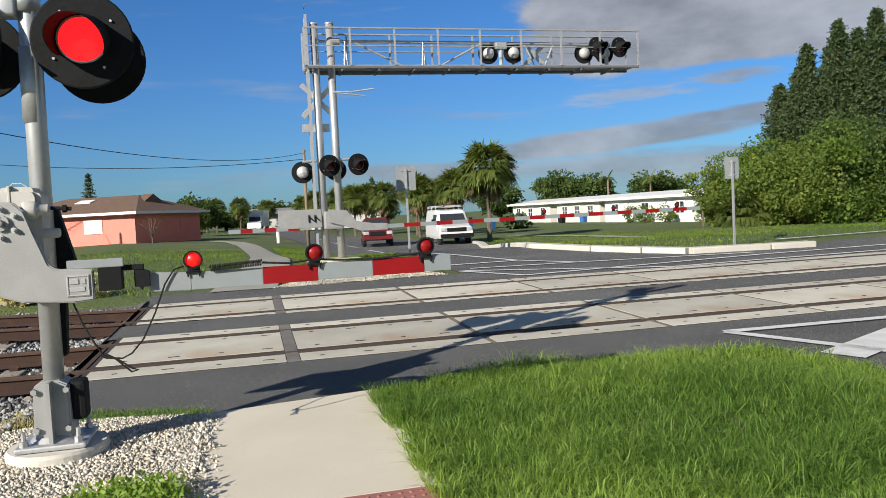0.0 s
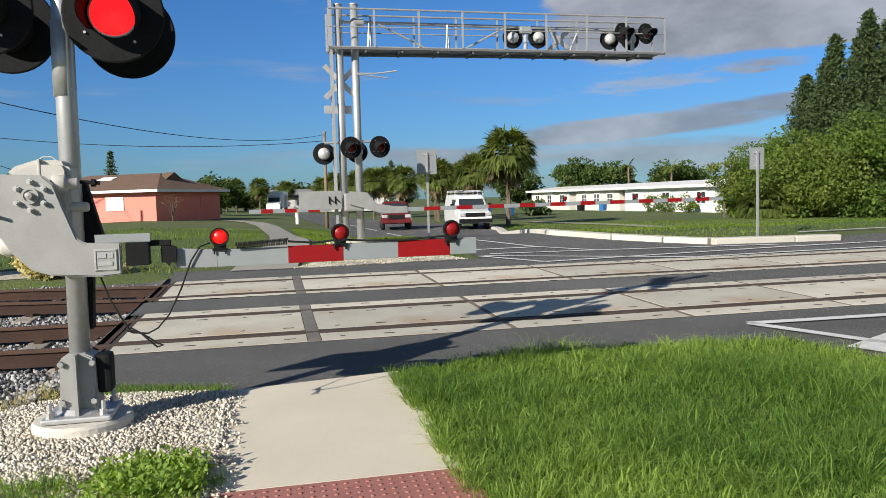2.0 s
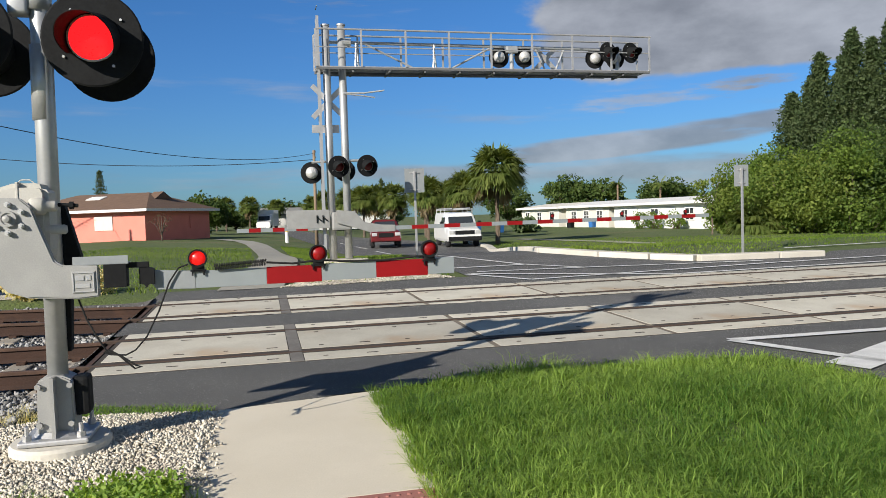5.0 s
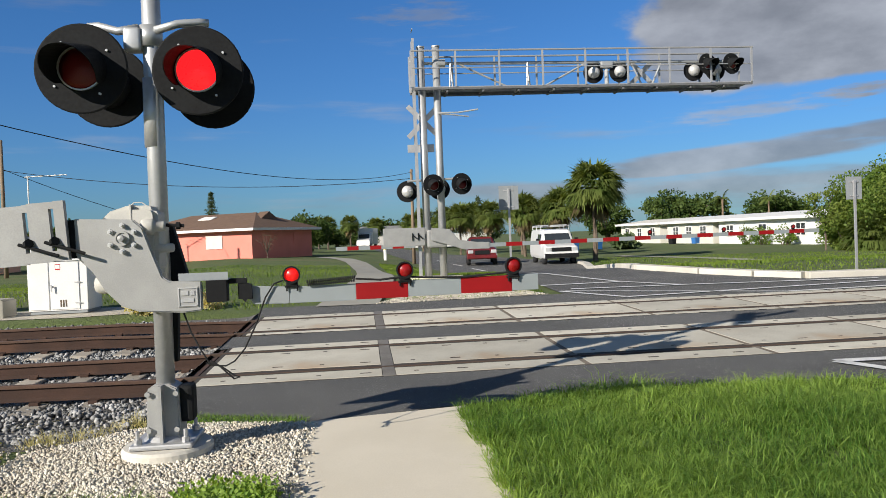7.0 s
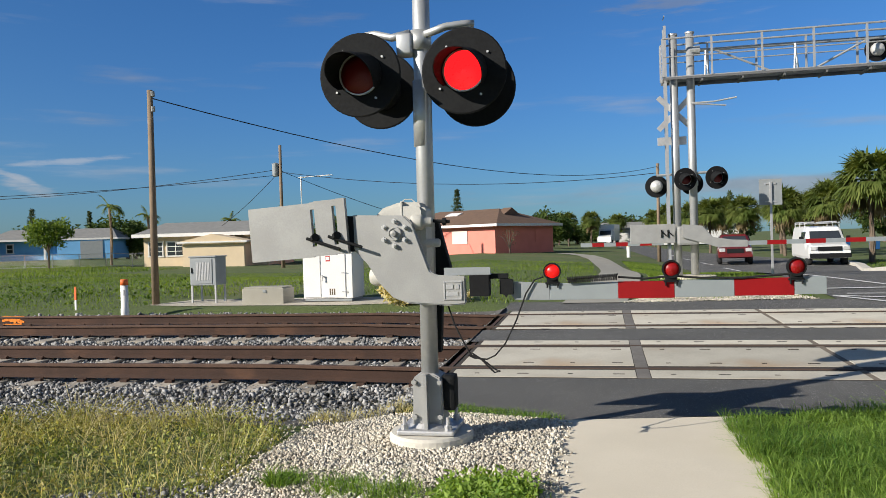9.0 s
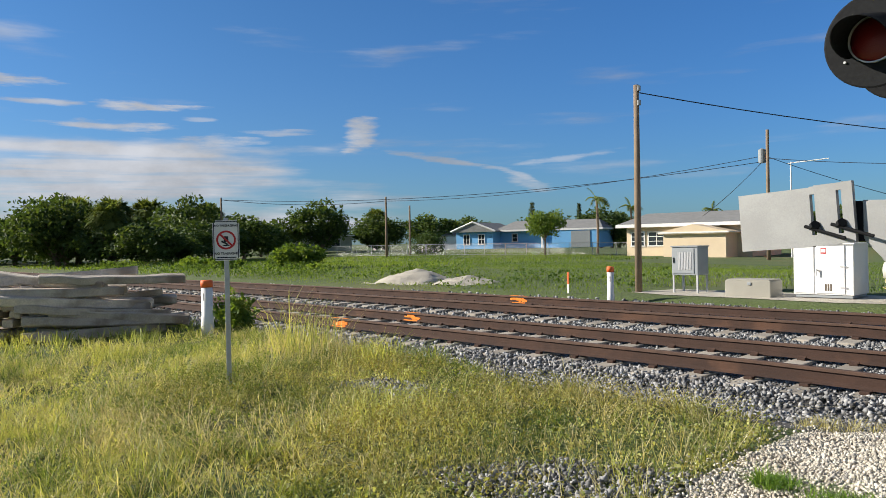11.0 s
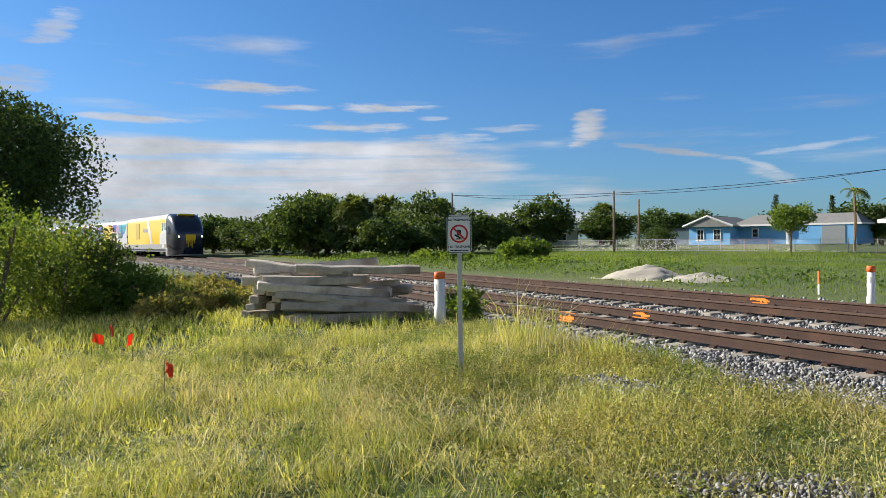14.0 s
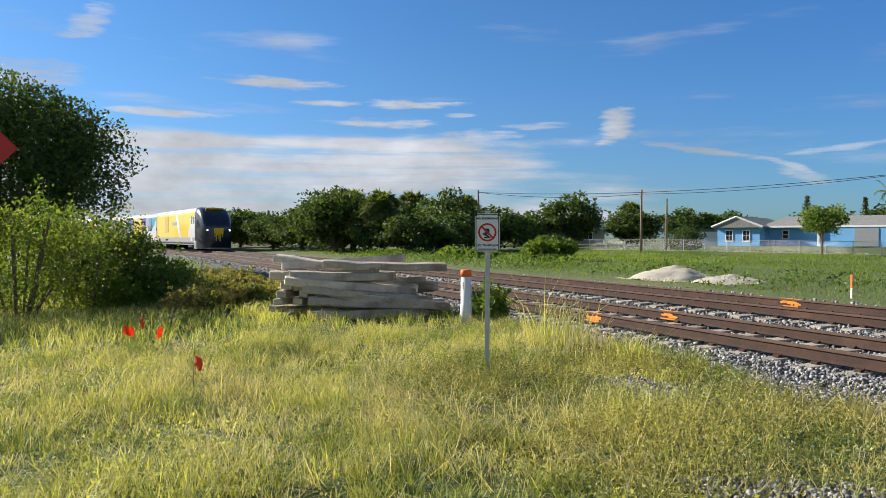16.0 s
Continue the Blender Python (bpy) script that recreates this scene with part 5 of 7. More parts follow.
box((0, -0.0275, 1.605), (0.17, 0.003, 0.02), 0.0, bm, Matrix.Rotation(radians(45), 4, "Y"))
part("red_ring", bm, SIGN_RED, pl, "red prohibition ring and bar")
bm = box((0.0, -0.0262, 1.615), (0.045, 0.002, 0.06), 0.01)
box((-0.015, -0.0262, 1.575), (0.075, 0.002, 0.018), 0.004, bm, Matrix.Rotation(0.5, 4, "Y"))
box((0.0, -0.0262, 1.548), (0.07, 0.002, 0.012), 0.003, bm)
part("pictogram", bm, SIGN_INK, pl)
up = Matrix.Rotation(radians(90), 4, "X")
writing("NO TRESPASSING", 0.030, SIGN_INK, pl, Matrix.Translation((0, -0.027, 1.755)) @ up)
writing("NO TRASPASAR", 0.033, SIGN_INK, pl, Matrix.Translation((0, -0.027, 1.462)) @ up)
bm = box((0, -0.027, 1.422), (0.2, 0.002, 0.010), 0.0)
part("small_print", bm, SIGN_INK, pl)


def marker(x, y, high, label, r=0.075):
    ob = thing("marker_post", (x, y, gz(x, y)), label, "marker post", "white marker posts")
    part("tube", lathe([(0.0, -0.1), (r * 1.12, -0.1), (r * 1.12, high * 0.32), (r, high * 0.34), (r, high - 0.11)], (0, 0, 0), (0, 0, 1), 20), WHITE, ob, "white plastic tube", True)
    part("cap", lathe([(r * 1.06, high - 0.115), (r * 1.06, high - 0.005), (r * 0.9, high + 0.008), (0.0, high + 0.01)], (0, 0, 0), (0, 0, 1), 20), ORANGE, ob, "orange cap", True)
    bm = box((r * 0.5, -r * 0.9, high * 0.7), (0.025, 0.01, 0.12), 0.0)
    part("mark", bm, GREY_PAINT, ob)
    return ob


marker(-9.95, 14.15, 0.90, "white plastic marker post with an orange cap beside the tracks")
marker(-12.35, 5.75, 0.92, "white plastic marker post with an orange cap in weeds", 0.095)
st = thing("survey_stake", (-11.75, 14.95, gz(-11.75, 14.95)), "thin orange and white survey stake", "stake")
part("stick", box((0, 0, 0.09), (0.045, 0.02, 0.24), 0.003), WHITE, st)
part("painted_top", box((0, 0, 0.35), (0.05, 0.024, 0.30), 0.003), ORANGE, st, "orange painted top")

for x, y, turn in ((-8.4, 0.68, 20), (-11.1, 0.55, -30), (-12.5, 0.33, 10), (-11.6, 0.05, 60)):
    f = thing("marker_flag", (x, y, gz(x, y)), "small orange-red wire marker flag in grass", "flag", "survey flags", turn)
    part("wire", rod((0, 0, -0.05), (0.02, 0, 0.42), 0.003, None, 5), DARK, f)
    bm = bmesh.new()
    g = [[bm.verts.new((0.02 + 0.03 * i, 0.02 * math.sin(i * 1.3 + j), 0.27 + 0.065 * j - 0.008 * i)) for i in range(6)] for j in range(3)]
    for j in range(2):
        for i in range(5):
            bm.faces.new((g[j][i], g[j][i + 1], g[j + 1][i + 1], g[j + 1][i]))
    bmesh.ops.solidify(bm, geom=bm.faces[:], thickness=0.002)
    part("flag_sheet", bm, FLAG_RED, f)

# cabinets on their pad
tagged(drape("equipment_pad", [(-10.5, 15.75), (-9.4, 15.45), (-7.4, 15.4), (-5.6, 15.25), (-4.5, 15.5), (-4.3, 16.4), (-5.2, 17.0), (-9.9, 16.9)], -0.018, SAND, 0.3), "pale gravel pad under trackside cabinets", "pad", kind="structure")
cab = thing("equipment_cabinet", (-6.1, 16.4, gz(-6.1, 16.4)), "white steel trackside equipment cabinet with double doors", "cabinet")
part("body", box((0, 0, 0.56), (1.16, 0.85, 1.02), 0.01), WHITE, cab)
part("base", box((0, 0, 0.03), (1.10, 0.80, 0.08), 0.0), GREY_PAINT, cab)
part("roof", box((0, 0, 1.08), (1.22, 0.92, 0.035), 0.008), WHITE, cab)
for k, (dx, wd) in enumerate(((-0.36, 0.38), (0.14, 0.56))):
    d = part("door", box((dx, -0.432, 0.56), (wd, 0.02, 0.96), 0.004), WHITE, cab)
    if k:
        hb = rod((-0.10, -0.45, 0.55), (-0.10, -0.49, 0.55), 0.015, None, 8)
        box((-0.10, -0.495, 0.51), (0.03, 0.015, 0.14), 0.004, hb)
        part("handle", hb, GALV, d, "steel turn handle")
        part("notice", box((0.02, -0.4435, 0.94), (0.10, 0.003, 0.12), 0.0), SIGN_RED, d, "small red and white notice")
        part("notice_paper", box((0.02, -0.446, 0.945), (0.085, 0.002, 0.075), 0.0), WHITE, d)
        lv = bmesh.new()
        for j in range(3):
            box((0.06 + 0.05 * j, -0.444, 0.20), (0.03, 0.004, 0.14), 0.0, lv)
        part("vents", lv, BARK, d, "rust-stained vent slots")
        hg = bmesh.new()
        for z in (0.2, 0.62):
            box((0.40, -0.447, z), (0.12, 0.01, 0.02), 0.0, hg)
        part("hinges", hg, GALV, d)
bx = thing("meter_box", (-9.2, 16.3, gz(-9.2, 16.3)), "grey metal box on four thin legs", "cabinet")
part("body", box((0, 0, 0.72), (0.66, 0.50, 0.66), 0.012), GREY_PAINT, bx)
part("lid", box((0, 0, 1.06), (0.70, 0.55, 0.03), 0.006), GREY_PAINT, bx)
d = part("door", box((-0.03, -0.255, 0.72), (0.54, 0.02, 0.58), 0.006), GREY_PAINT, bx)
bm = bmesh.new()
for k in range(9):
    box((-0.15 + 0.04 * k, -0.268, 0.72), (0.022, 0.006, 0.42), 0.0, bm)
part("louvres", bm, GALV, d)
part("latch", box((-0.27, -0.275, 0.74), (0.03, 0.02, 0.12), 0.003), BLACK, d)
for dx in (-0.3, 0.3):
    for dy in (-0.22, 0.22):
        part("leg", box((dx, dy, 0.18), (0.04, 0.04, 0.46), 0.0), GALV, bx)
blk = thing("pull_box", (-7.55, 16.0, gz(-7.55, 16.0)), "weathered concrete cable box with a flat lid", "utility box")
part("body", box((0, 0, 0.14), (1.0, 0.6, 0.36), 0.015), PATH_GREY, blk)
part("lid", box((0, 0, 0.335), (0.94, 0.56, 0.03), 0.006), PATH_GREY, blk)
part("lid_rings", box((0.05, -0.31, 0.26), (0.08, 0.02, 0.06), 0.008), GREY_PAINT, blk)

# spray-painted rail stretches
prng_s = random.Random(8)
SPRAYED = ((-11.65, 9.83), (-11.8, 13.18), (-12.1, 8.33))
for x, y in SPRAYED:
    bm = bmesh.new()
    top = 0.021 * y + rise(y, x)
    y += float(bend(x))
    for k in range(14):
        dx, sx_ = prng_s.uniform(-0.24, 0.24), prng_s.uniform(0.04, 0.14)
        box((x + dx, y - 0.014 - 0.0004 * k, top - prng_s.uniform(0.06, 0.12)), (sx_, 0.005, prng_s.uniform(0.02, 0.07)), 0.0, bm)
        box((x + dx, y + prng_s.uniform(-0.01, 0.01), top + 0.0012 + 0.0003 * k), (sx_ * 1.3, 0.05, 0.003), 0.0, bm)
        box((x + dx * 0.9, y - 0.055, top - 0.155 + 0.0003 * k), (sx_, 0.035, 0.006), 0.0, bm, Matrix.Rotation(0.3, 4, "X"))
    tagged(part("paint_mark", bm, SPRAY), "orange spray paint on a rusty rail", "paint mark", "spray marks on rails")

# old concrete ties in a heap
PILE = Vector((-13.9, 4.35, gz(-13.9, 4.3)))
across = Vector((0.32, 0.95, 0)).normalized()
away = Vector((-0.95, 0.32, 0)).normalized()
prng = random.Random(3)
PLAN = []
for layer in range(5):
    for row in range(4 if layer < 4 else 2):
        PLAN.append((prng.uniform(-0.18, 0.18) + 0.26 - 0.13 * layer, 0.32 * row + (0.12 if layer > 2 else 0), 0.085 + 0.178 * layer, prng.uniform(1.9, 2.6), prng.uniform(-8, 8), prng.uniform(-4, 4)))
PLAN += [(-0.55, 0.5, 1.0, 2.2, -16, 7), (0.2, 0.15, 0.99, 2.4, 6, 3), (-0.35, 0.9, 1.03, 2.5, 12, -5), (0.35, -0.12, 0.36, 2.3, 5, 5)]
for layer in range(5):
    PLAN += [(-0.85, 1.55, 0.085 + 0.178 * layer, 2.4, 70 + prng.uniform(-6, 6), 0), (-1.15, 1.5, 0.085 + 0.178 * layer, 2.4, 72 + prng.uniform(-6, 6), 0)]
for u, v, z, long, turn, tip in PLAN:
    bm = box((0, 0, 0), (long, prng.uniform(0.17, 0.24), prng.uniform(0.12, 0.17)), 0.0)
    bmesh.ops.subdivide_edges(bm, edges=[e for e in bm.edges if abs(e.verts[0].co.x - e.verts[1].co.x) > 0.5], cuts=6, use_grid_fill=True)
    for vert in bm.verts:
        k = noise.noise(vert.co * 2.6 + Vector((u * 9, v * 9, z * 9)))
        vert.co += Vector((0.03 * k, k * 0.03, k * 0.02))
        if abs(vert.co.x) < 0.25 * long:
            vert.co.z -= 0.015
    bmesh.ops.bevel(bm, geom=bm.edges[:], offset=0.018, segments=1, affect="EDGES")
    ob = tagged(part("old_tie", bm, OLD_TIMBER), "weathered grey old tie in a heap by the track", "railway tie", "old ties in a heap")
    ob.matrix_world = Matrix.Translation(PILE + across * (u + prng.uniform(-0.22, 0.22)) + away * (v + prng.uniform(-0.06, 0.06)) + Vector((0, 0, z))) @ Matrix.Rotation(math.atan2(across.y, across.x) + radians(turn + prng.uniform(-9, 9)), 4, "Z") @ Matrix.Rotation(radians(tip + prng.uniform(-3, 3)), 4, "Y") @ Matrix.Rotation(radians(prng.uniform(-14, 14)), 4, "X")

# heaps of sand beyond the tracks
for x, y, r, h in ((-19.4, 16.6, 1.4, 0.46), (-17.1, 16.7, 1.1, 0.27)):
    bm = bmesh.new()
    bmesh.ops.create_grid(bm, x_segments=28, y_segments=28, size=r)
    for v in bm.verts:
        d = v.co.length / r
        k = noise.noise(Vector((v.co.x * 1.5 + x, v.co.y * 1.5, 3)))
        v.co.z = h * max(0.0, 1 - d * (1 + 0.25 * k)) ** 0.8 - 0.06 + 0.05 * noise.noise(v.co * 5)
    ob = tagged(part("sand_heap", bm, SAND, None, "", True), "low heap of pale sand on the grass", "sand heap", "sand heaps")
    ob.location = (x, y, gz(x, y))

# poles and wires
def pole(x, y, top, label, r=0.105, arm=True):
    ob = thing("utility_pole", (x, y, gz(x, y)), label, "utility pole", "utility poles")
    h = top - gz(x, y)
    part("shaft", rod((0, 0, -0.2), (0.03, 0, h), r, r * 0.72, 12), POLE_WOOD, ob, "", True)
    for z in (0.15, 0.5):
        part("insulator", rod((0.1, 0, h - z), (0.1, 0, h - z + 0.12), 0.05, None, 8), GREY_PAINT, ob)
    if arm:
        part("transformer", lathe([(0.0, h - 2.2), (0.22, h - 2.2), (0.24, h - 2.0), (0.24, h - 1.3), (0.0, h - 1.2)], (-0.35, 0, 0), (0, 0, 1), 14), GREY_PAINT, ob)
    return ob


pole(-10.35, 15.9, 5.33, "tall weathered wooden utility pole beside the cabinets", 0.088, False)
pole(-22.3, 50.3, 8.7, "wooden utility pole with a grey transformer", 0.14)
pole(3.5, 50.0, 6.1, "leaning wooden utility pole near the road", 0.12, False)
for x, y, top in ((-55.8, 44.5, 6.0), (-66.0, 33.0, 6.2), (-60.0, 51.0, 5.5)):
    pole(x, y, top, "thin wooden utility pole among trees", 0.12, False)


def wire(a, b, sag, r=0.016):
    a, b = Vector(a), Vector(b)
    pts = [a.lerp(b, k / 24) - Vector((0, 0, sag * 4 * (k / 24) * (1 - k / 24))) for k in range(25)]
    tagged(part("overhead_wire", pipe(pts, r, 5), DARK), "thin black overhead wire between poles", "wire", "overhead wires")


wire((-10.3, 15.9, 5.15), (3.5, 50.0, 5.9), 1.1, 0.014)
wire((-22.3, 50.3, 6.8), (3.5, 50.0, 5.5), 0.8, 0.02)
wire((-22.3, 50.3, 6.6), (-66.0, 33.0, 6.0), 1.0, 0.02)
wire((-22.3, 50.3, 6.9), (-30, 56, 3.3), 0.2, 0.02)
wire((-22.3, 50.3, 6.9), (-14, 58, 3.2), 0.2, 0.02)
wire((-66.0, 33.0, 6.0), (-55.8, 44.5, 5.6), 0.4, 0.02)
wire((-55.8, 44.5, 5.6), (-22.3, 50.3, 7.0), 0.7, 0.02)

# aerial mast and the red marker sign
an = thing("tv_aerial", (-22.9, 55.5, gz(-22.9, 55.5)), "thin white roof aerial mast with a crossbar", "aerial")
part("mast", rod((0, 0, 0), (0, 0, 6.9), 0.05, None, 8), WHITE, an)
bm = rod((-0.2, 0, 6.8), (2.6, 0, 6.9), 0.035, None, 6)
for k in range(6):
    rod((0.2 + 0.45 * k, -0.5, 6.82 + 0.015 * k), (0.2 + 0.45 * k, 0.5, 6.82 + 0.015 * k), 0.015, None, 5, bm)
part("crossbar", bm, WHITE, an)
rs = thing("marker_sign", (-15.2, -1.86, gz(-15.2, -1.86)), "red diamond marker sign on a post above bushes", "sign", turn=82)
part("post", rod((0, 0, -0.1), (0, 0, 3.5), 0.03, None, 8), GALV, rs)
part("plate", box((0, -0.04, 3.15), (0.5, 0.01, 0.5), 0.004, None, Matrix.Rotation(radians(45), 4, "Y")), SIGN_RED, rs, "red diamond plate")


# ---- houses ----
def window(parent, x, y, z, w, h, rows=2, cols=2):
    """A white-framed window on a front wall that faces -y."""
    ob = part("window", box((x, y - 0.02, z), (w, 0.05, h), 0.0), GLASS, parent, "dark glazed window in a white frame")
    bm = bmesh.new()
    for dx, dz, ww, hh in ((0, h / 2, w + 0.16, 0.1), (0, -h / 2, w + 0.2, 0.1), (-w / 2, 0, 0.09, h), (w / 2, 0, 0.09, h)):
        box((x + dx, y - 0.05, z + dz), (ww, 0.06, hh), 0.0, bm)
    for k in range(1, cols):
        box((x - w / 2 + k * w / cols, y - 0.05, z), (0.045, 0.03, h), 0.0, bm)
    for k in range(1, rows):
        box((x, y - 0.05, z - h / 2 + k * h / rows), (w, 0.03, 0.045), 0.0, bm)
    part("frame", bm, WHITE, ob)
    return ob


def roof_mesh(x0, x1, y0, y1, eave, ridge, over, hip, along="x", thick=0.16):
    """A gable or hip roof with eaves; hip: how far the ridge stops short of the ends."""
    bm = bmesh.new()
    a, b, c, d = x0 - over, x1 + over, y0 - over, y1 + over
    if along == "x":
        ym = (c + d) / 2
        r0, r1 = (a + hip, ym), (b - hip, ym)
    else:
        xm = (a + b) / 2
        r0, r1 = (xm, c + hip), (xm, d - hip)
    lo = [bm.verts.new((x, y, eave - thick)) for x, y in ((a, c), (b, c), (b, d), (a, d))]
    up = [bm.verts.new((x, y, eave)) for x, y in ((a, c), (b, c), (b, d), (a, d))]
    t0, t1 = bm.verts.new((*r0, ridge)), bm.verts.new((*r1, ridge))
    bm.faces.new(lo[::-1])
    for k in range(4):
        bm.faces.new((lo[k], lo[(k + 1) % 4], up[(k + 1) % 4], up[k]))
    if along == "x":
        for f in ((up[0], up[1], t1, t0), (up[2], up[3], t0, t1), (up[1], up[2], t1), (up[3], up[0], t0)):
            bm.faces.new(f)
    else:
        for f in ((up[1], up[2], t1, t0), (up[3], up[0], t0, t1), (up[0], up[1], t0), (up[2], up[3], t1)):
            bm.faces.new(f)
    return bm


def fascia(x0, x1, y0, y1, eave, over, thick=0.2):
    bm = bmesh.new()
    a, b, c, d = x0 - over, x1 + over, y0 - over, y1 + over
    for p, s in ((((a + b) / 2, c - 0.02), (b - a + 0.08, 0.04)), (((a + b) / 2, d + 0.02), (b - a + 0.08, 0.04)), ((a - 0.02, (c + d) / 2), (0.04, d - c)), ((b + 0.02, (c + d) / 2), (0.04, d - c))):
        box((p[0], p[1], eave - thick / 2 + 0.02), (s[0], s[1], thick), 0.0, bm)
    return bm


# pink house: its near corner is the local origin, the sunlit front runs to -x
pk = thing("house", (-8.3, 59.3, 0.42), "single-storey pink stucco house with a brown hip roof", "house", "houses", -29)
part("wall", box((-6.0, 4.2, 1.1), (12.0, 8.4, 2.4), 0.0), PINK, pk, "salmon pink stucco walls")
part("wall", box((-14.0, 5.2, 1.05), (4.0, 6.0, 2.3), 0.0), PINK, pk)
part("roof", roof_mesh(-12, 0, 0, 8.4, 2.35, 3.75, 0.6, 3.2), SHINGLE_BROWN, pk, "brown shingle hip roof")
part("roof", roof_mesh(-16, -12, 2.2, 8.2, 2.2, 3.0, 0.5, 1.5), SHINGLE_BROWN, pk)
part("fascia", fascia(-12, 0, 0, 8.4, 2.35, 0.6), WHITE, pk, "white eaves board")
gb = bmesh.new()
gf = gb.faces.new([gb.verts.new(p) for p in ((-2.2, 2.6, 2.95), (-2.2, 5.8, 2.95), (-2.2, 4.2, 3.78))])
gt = bmesh.ops.extrude_face_region(gb, geom=[gf])["geom"]
bmesh.ops.translate(gb, verts=[v for v in gt if isinstance(v, bmesh.types.BMVert)], vec=(0.9, 0, 0))
bmesh.ops.recalc_face_normals(gb, faces=gb.faces)
part("roof_gable", gb, SHINGLE_BROWN, pk, "small shaded roof gable")
part("shutter", box((-3.6, -0.03, 1.35), (1.6, 0.05, 1.05), 0.0), BEIGE, pk, "boarded pale window shutter")
part("shutter", box((-10.2, -0.03, 1.35), (1.4, 0.05, 1.05), 0.0), BEIGE, pk)
for y in (2.0, 6.2):
    part("shutter", box((0.03, y, 1.35), (0.05, 1.2, 1.05), 0.0), PINK, pk)
part("roof_vent", box((-6.5, 2.8, 3.35), (1.4, 0.8, 0.12), 0.0, None, Matrix.Rotation(0.3, 4, "X")), WHITE, pk)

# cream house with a garage wing
cr = thing("house", (-27.9, 55.4, -0.05), "low cream stucco house with a white-edged grey roof", "house", "houses", 8)
part("wall", box((-4.05, 6.6, 1.35), (10.6, 8.0, 2.7), 0.0), CREAM, cr, "cream stucco walls")
part("roof", roof_mesh(-9.3, 1.2, 2.6, 10.6, 2.85, 3.9, 0.7, 0.8), SHINGLE_GREY, cr)
part("fascia", fascia(-9.3, 1.2, 2.6, 10.6, 2.85, 0.7, 0.28), WHITE, cr, "white eaves board")
part("wall", box((-2.4, 1.6, 1.0), (5.0, 3.4, 2.0), 0.0), CREAM, cr)
part("roof", roof_mesh(-4.9, 0.1, -0.1, 3.3, 2.1, 2.7, 0.3, 0.0, "y"), CREAM, cr)
part("fascia", fascia(-4.9, 0.1, -0.1, 3.3, 2.1, 0.3, 0.12), WHITE, cr)
window(cr, -6.6, 2.6, 1.6, 1.5, 1.2, 3, 2)
window(cr, -8.3, 2.6, 1.6, 1.2, 1.2, 3, 2)

# blue house
bl = thing("house", (-71.2, 68.5, 0.72), "single-storey bright blue house with white trim and grey roof", "house", "houses", 20)
part("wall", box((2.6, 4.0, 1.1), (5.2, 8.0, 2.3), 0.0), BLUE, bl, "bright blue walls")
part("wall", box((9.0, 5.5, 1.1), (8.0, 6.0, 2.3), 0.0), BLUE, bl)
part("wall", box((15.5, 4.8, 1.1), (6.0, 6.5, 2.3), 0.0), BLUE, bl)
bm = bmesh.new()
f = bm.faces.new([bm.verts.new(p) for p in ((0, -0.01, 2.2), (5.2, -0.01, 2.2), (2.6, -0.01, 3.25))])
bmesh.ops.solidify(bm, geom=[f], thickness=0.1)
part("gable", bm, BLUE, bl)
part("roof", roof_mesh(0, 5.2, 0, 8, 2.25, 3.4, 0.5, 0.0, "y", 0.12), SHINGLE_GREY, bl, "grey shingle roof")
part("roof", roof_mesh(5.2, 18.5, 2.0, 8.5, 2.3, 3.5, 0.5, 1.5), SHINGLE_GREY, bl)
part("fascia", fascia(5.2, 18.5, 2.0, 8.5, 2.3, 0.5, 0.2), WHITE, bl)
bm = pipe([(-0.55, -0.55, 2.2), (2.6, -0.55, 3.42), (5.75, -0.55, 2.2)], 0.13, 4)
part("bargeboard", bm, WHITE, bl)
for x in (1.5, 3.6):
    window(bl, x, 0.0, 1.15, 0.85, 1.3, 2, 2)
window(bl, 7.2, 2.5, 1.3, 0.7, 1.0, 2, 1)
for x in (11.2, 13.0):
    part("porch_post", box((x, 1.7, 1.1), (0.25, 0.25, 2.3), 0.0), WHITE, bl)
part("garage_door", box((16.2, 1.52, 1.0), (2.4, 0.06, 2.0), 0.0), GREY_PAINT, bl, "grey garage door")

# long pale houses beyond the road
for k, (at, turn, long, wall, roof, label) in enumerate((((37.4, 58.6, -0.3), 93, 15.5, WHITE, WHITE, "long low white house with a white roof"), ((36.6, 75.4, -0.3), 93, 10.5, BEIGE, WHITE, "low pale beige house with a pale flat-pitched roof"), ((36.0, 88.0, -0.3), 93, 12.0, BEIGE, BEIGE, "low pale beige house with a beige flat-pitched roof"))):
    h = thing("house", at, label, "house", "houses", turn)
    # local x runs away along the row, local +y faces the road
    part("wall", box((long / 2, -4.0, 1.2), (long, 8.0, 2.4), 0.0), wall, h)
    part("roof", roof_mesh(0, long, -8, 0, 2.5, 3.0, 0.6, 0.0), roof, h)
    part("fascia", fascia(0, long, -8, 0, 2.5, 0.6, 0.25), WHITE, h)
    for j in range(3):
        x = 2.0 + j * (long - 4.2) / 2
        wd = part("window", box((x, 0.02, 1.35), (1.3, 0.06, 1.1), 0.0), GLASS, h, "dark glazed window in a white frame")
        fb = bmesh.new()
        for dx, dz, ww, hh in ((0, 0.55, 1.5, 0.1), (0, -0.55, 1.5, 0.1), (-0.66, 0, 0.1, 1.1), (0.66, 0, 0.1, 1.1), (0, 0, 0.06, 1.1), (0, 0, 1.3, 0.05)):
            box((x + dx, 0.055, 1.35 + dz), (ww, 0.05, hh), 0.0, fb)
        part("frame", fb, WHITE, wd)

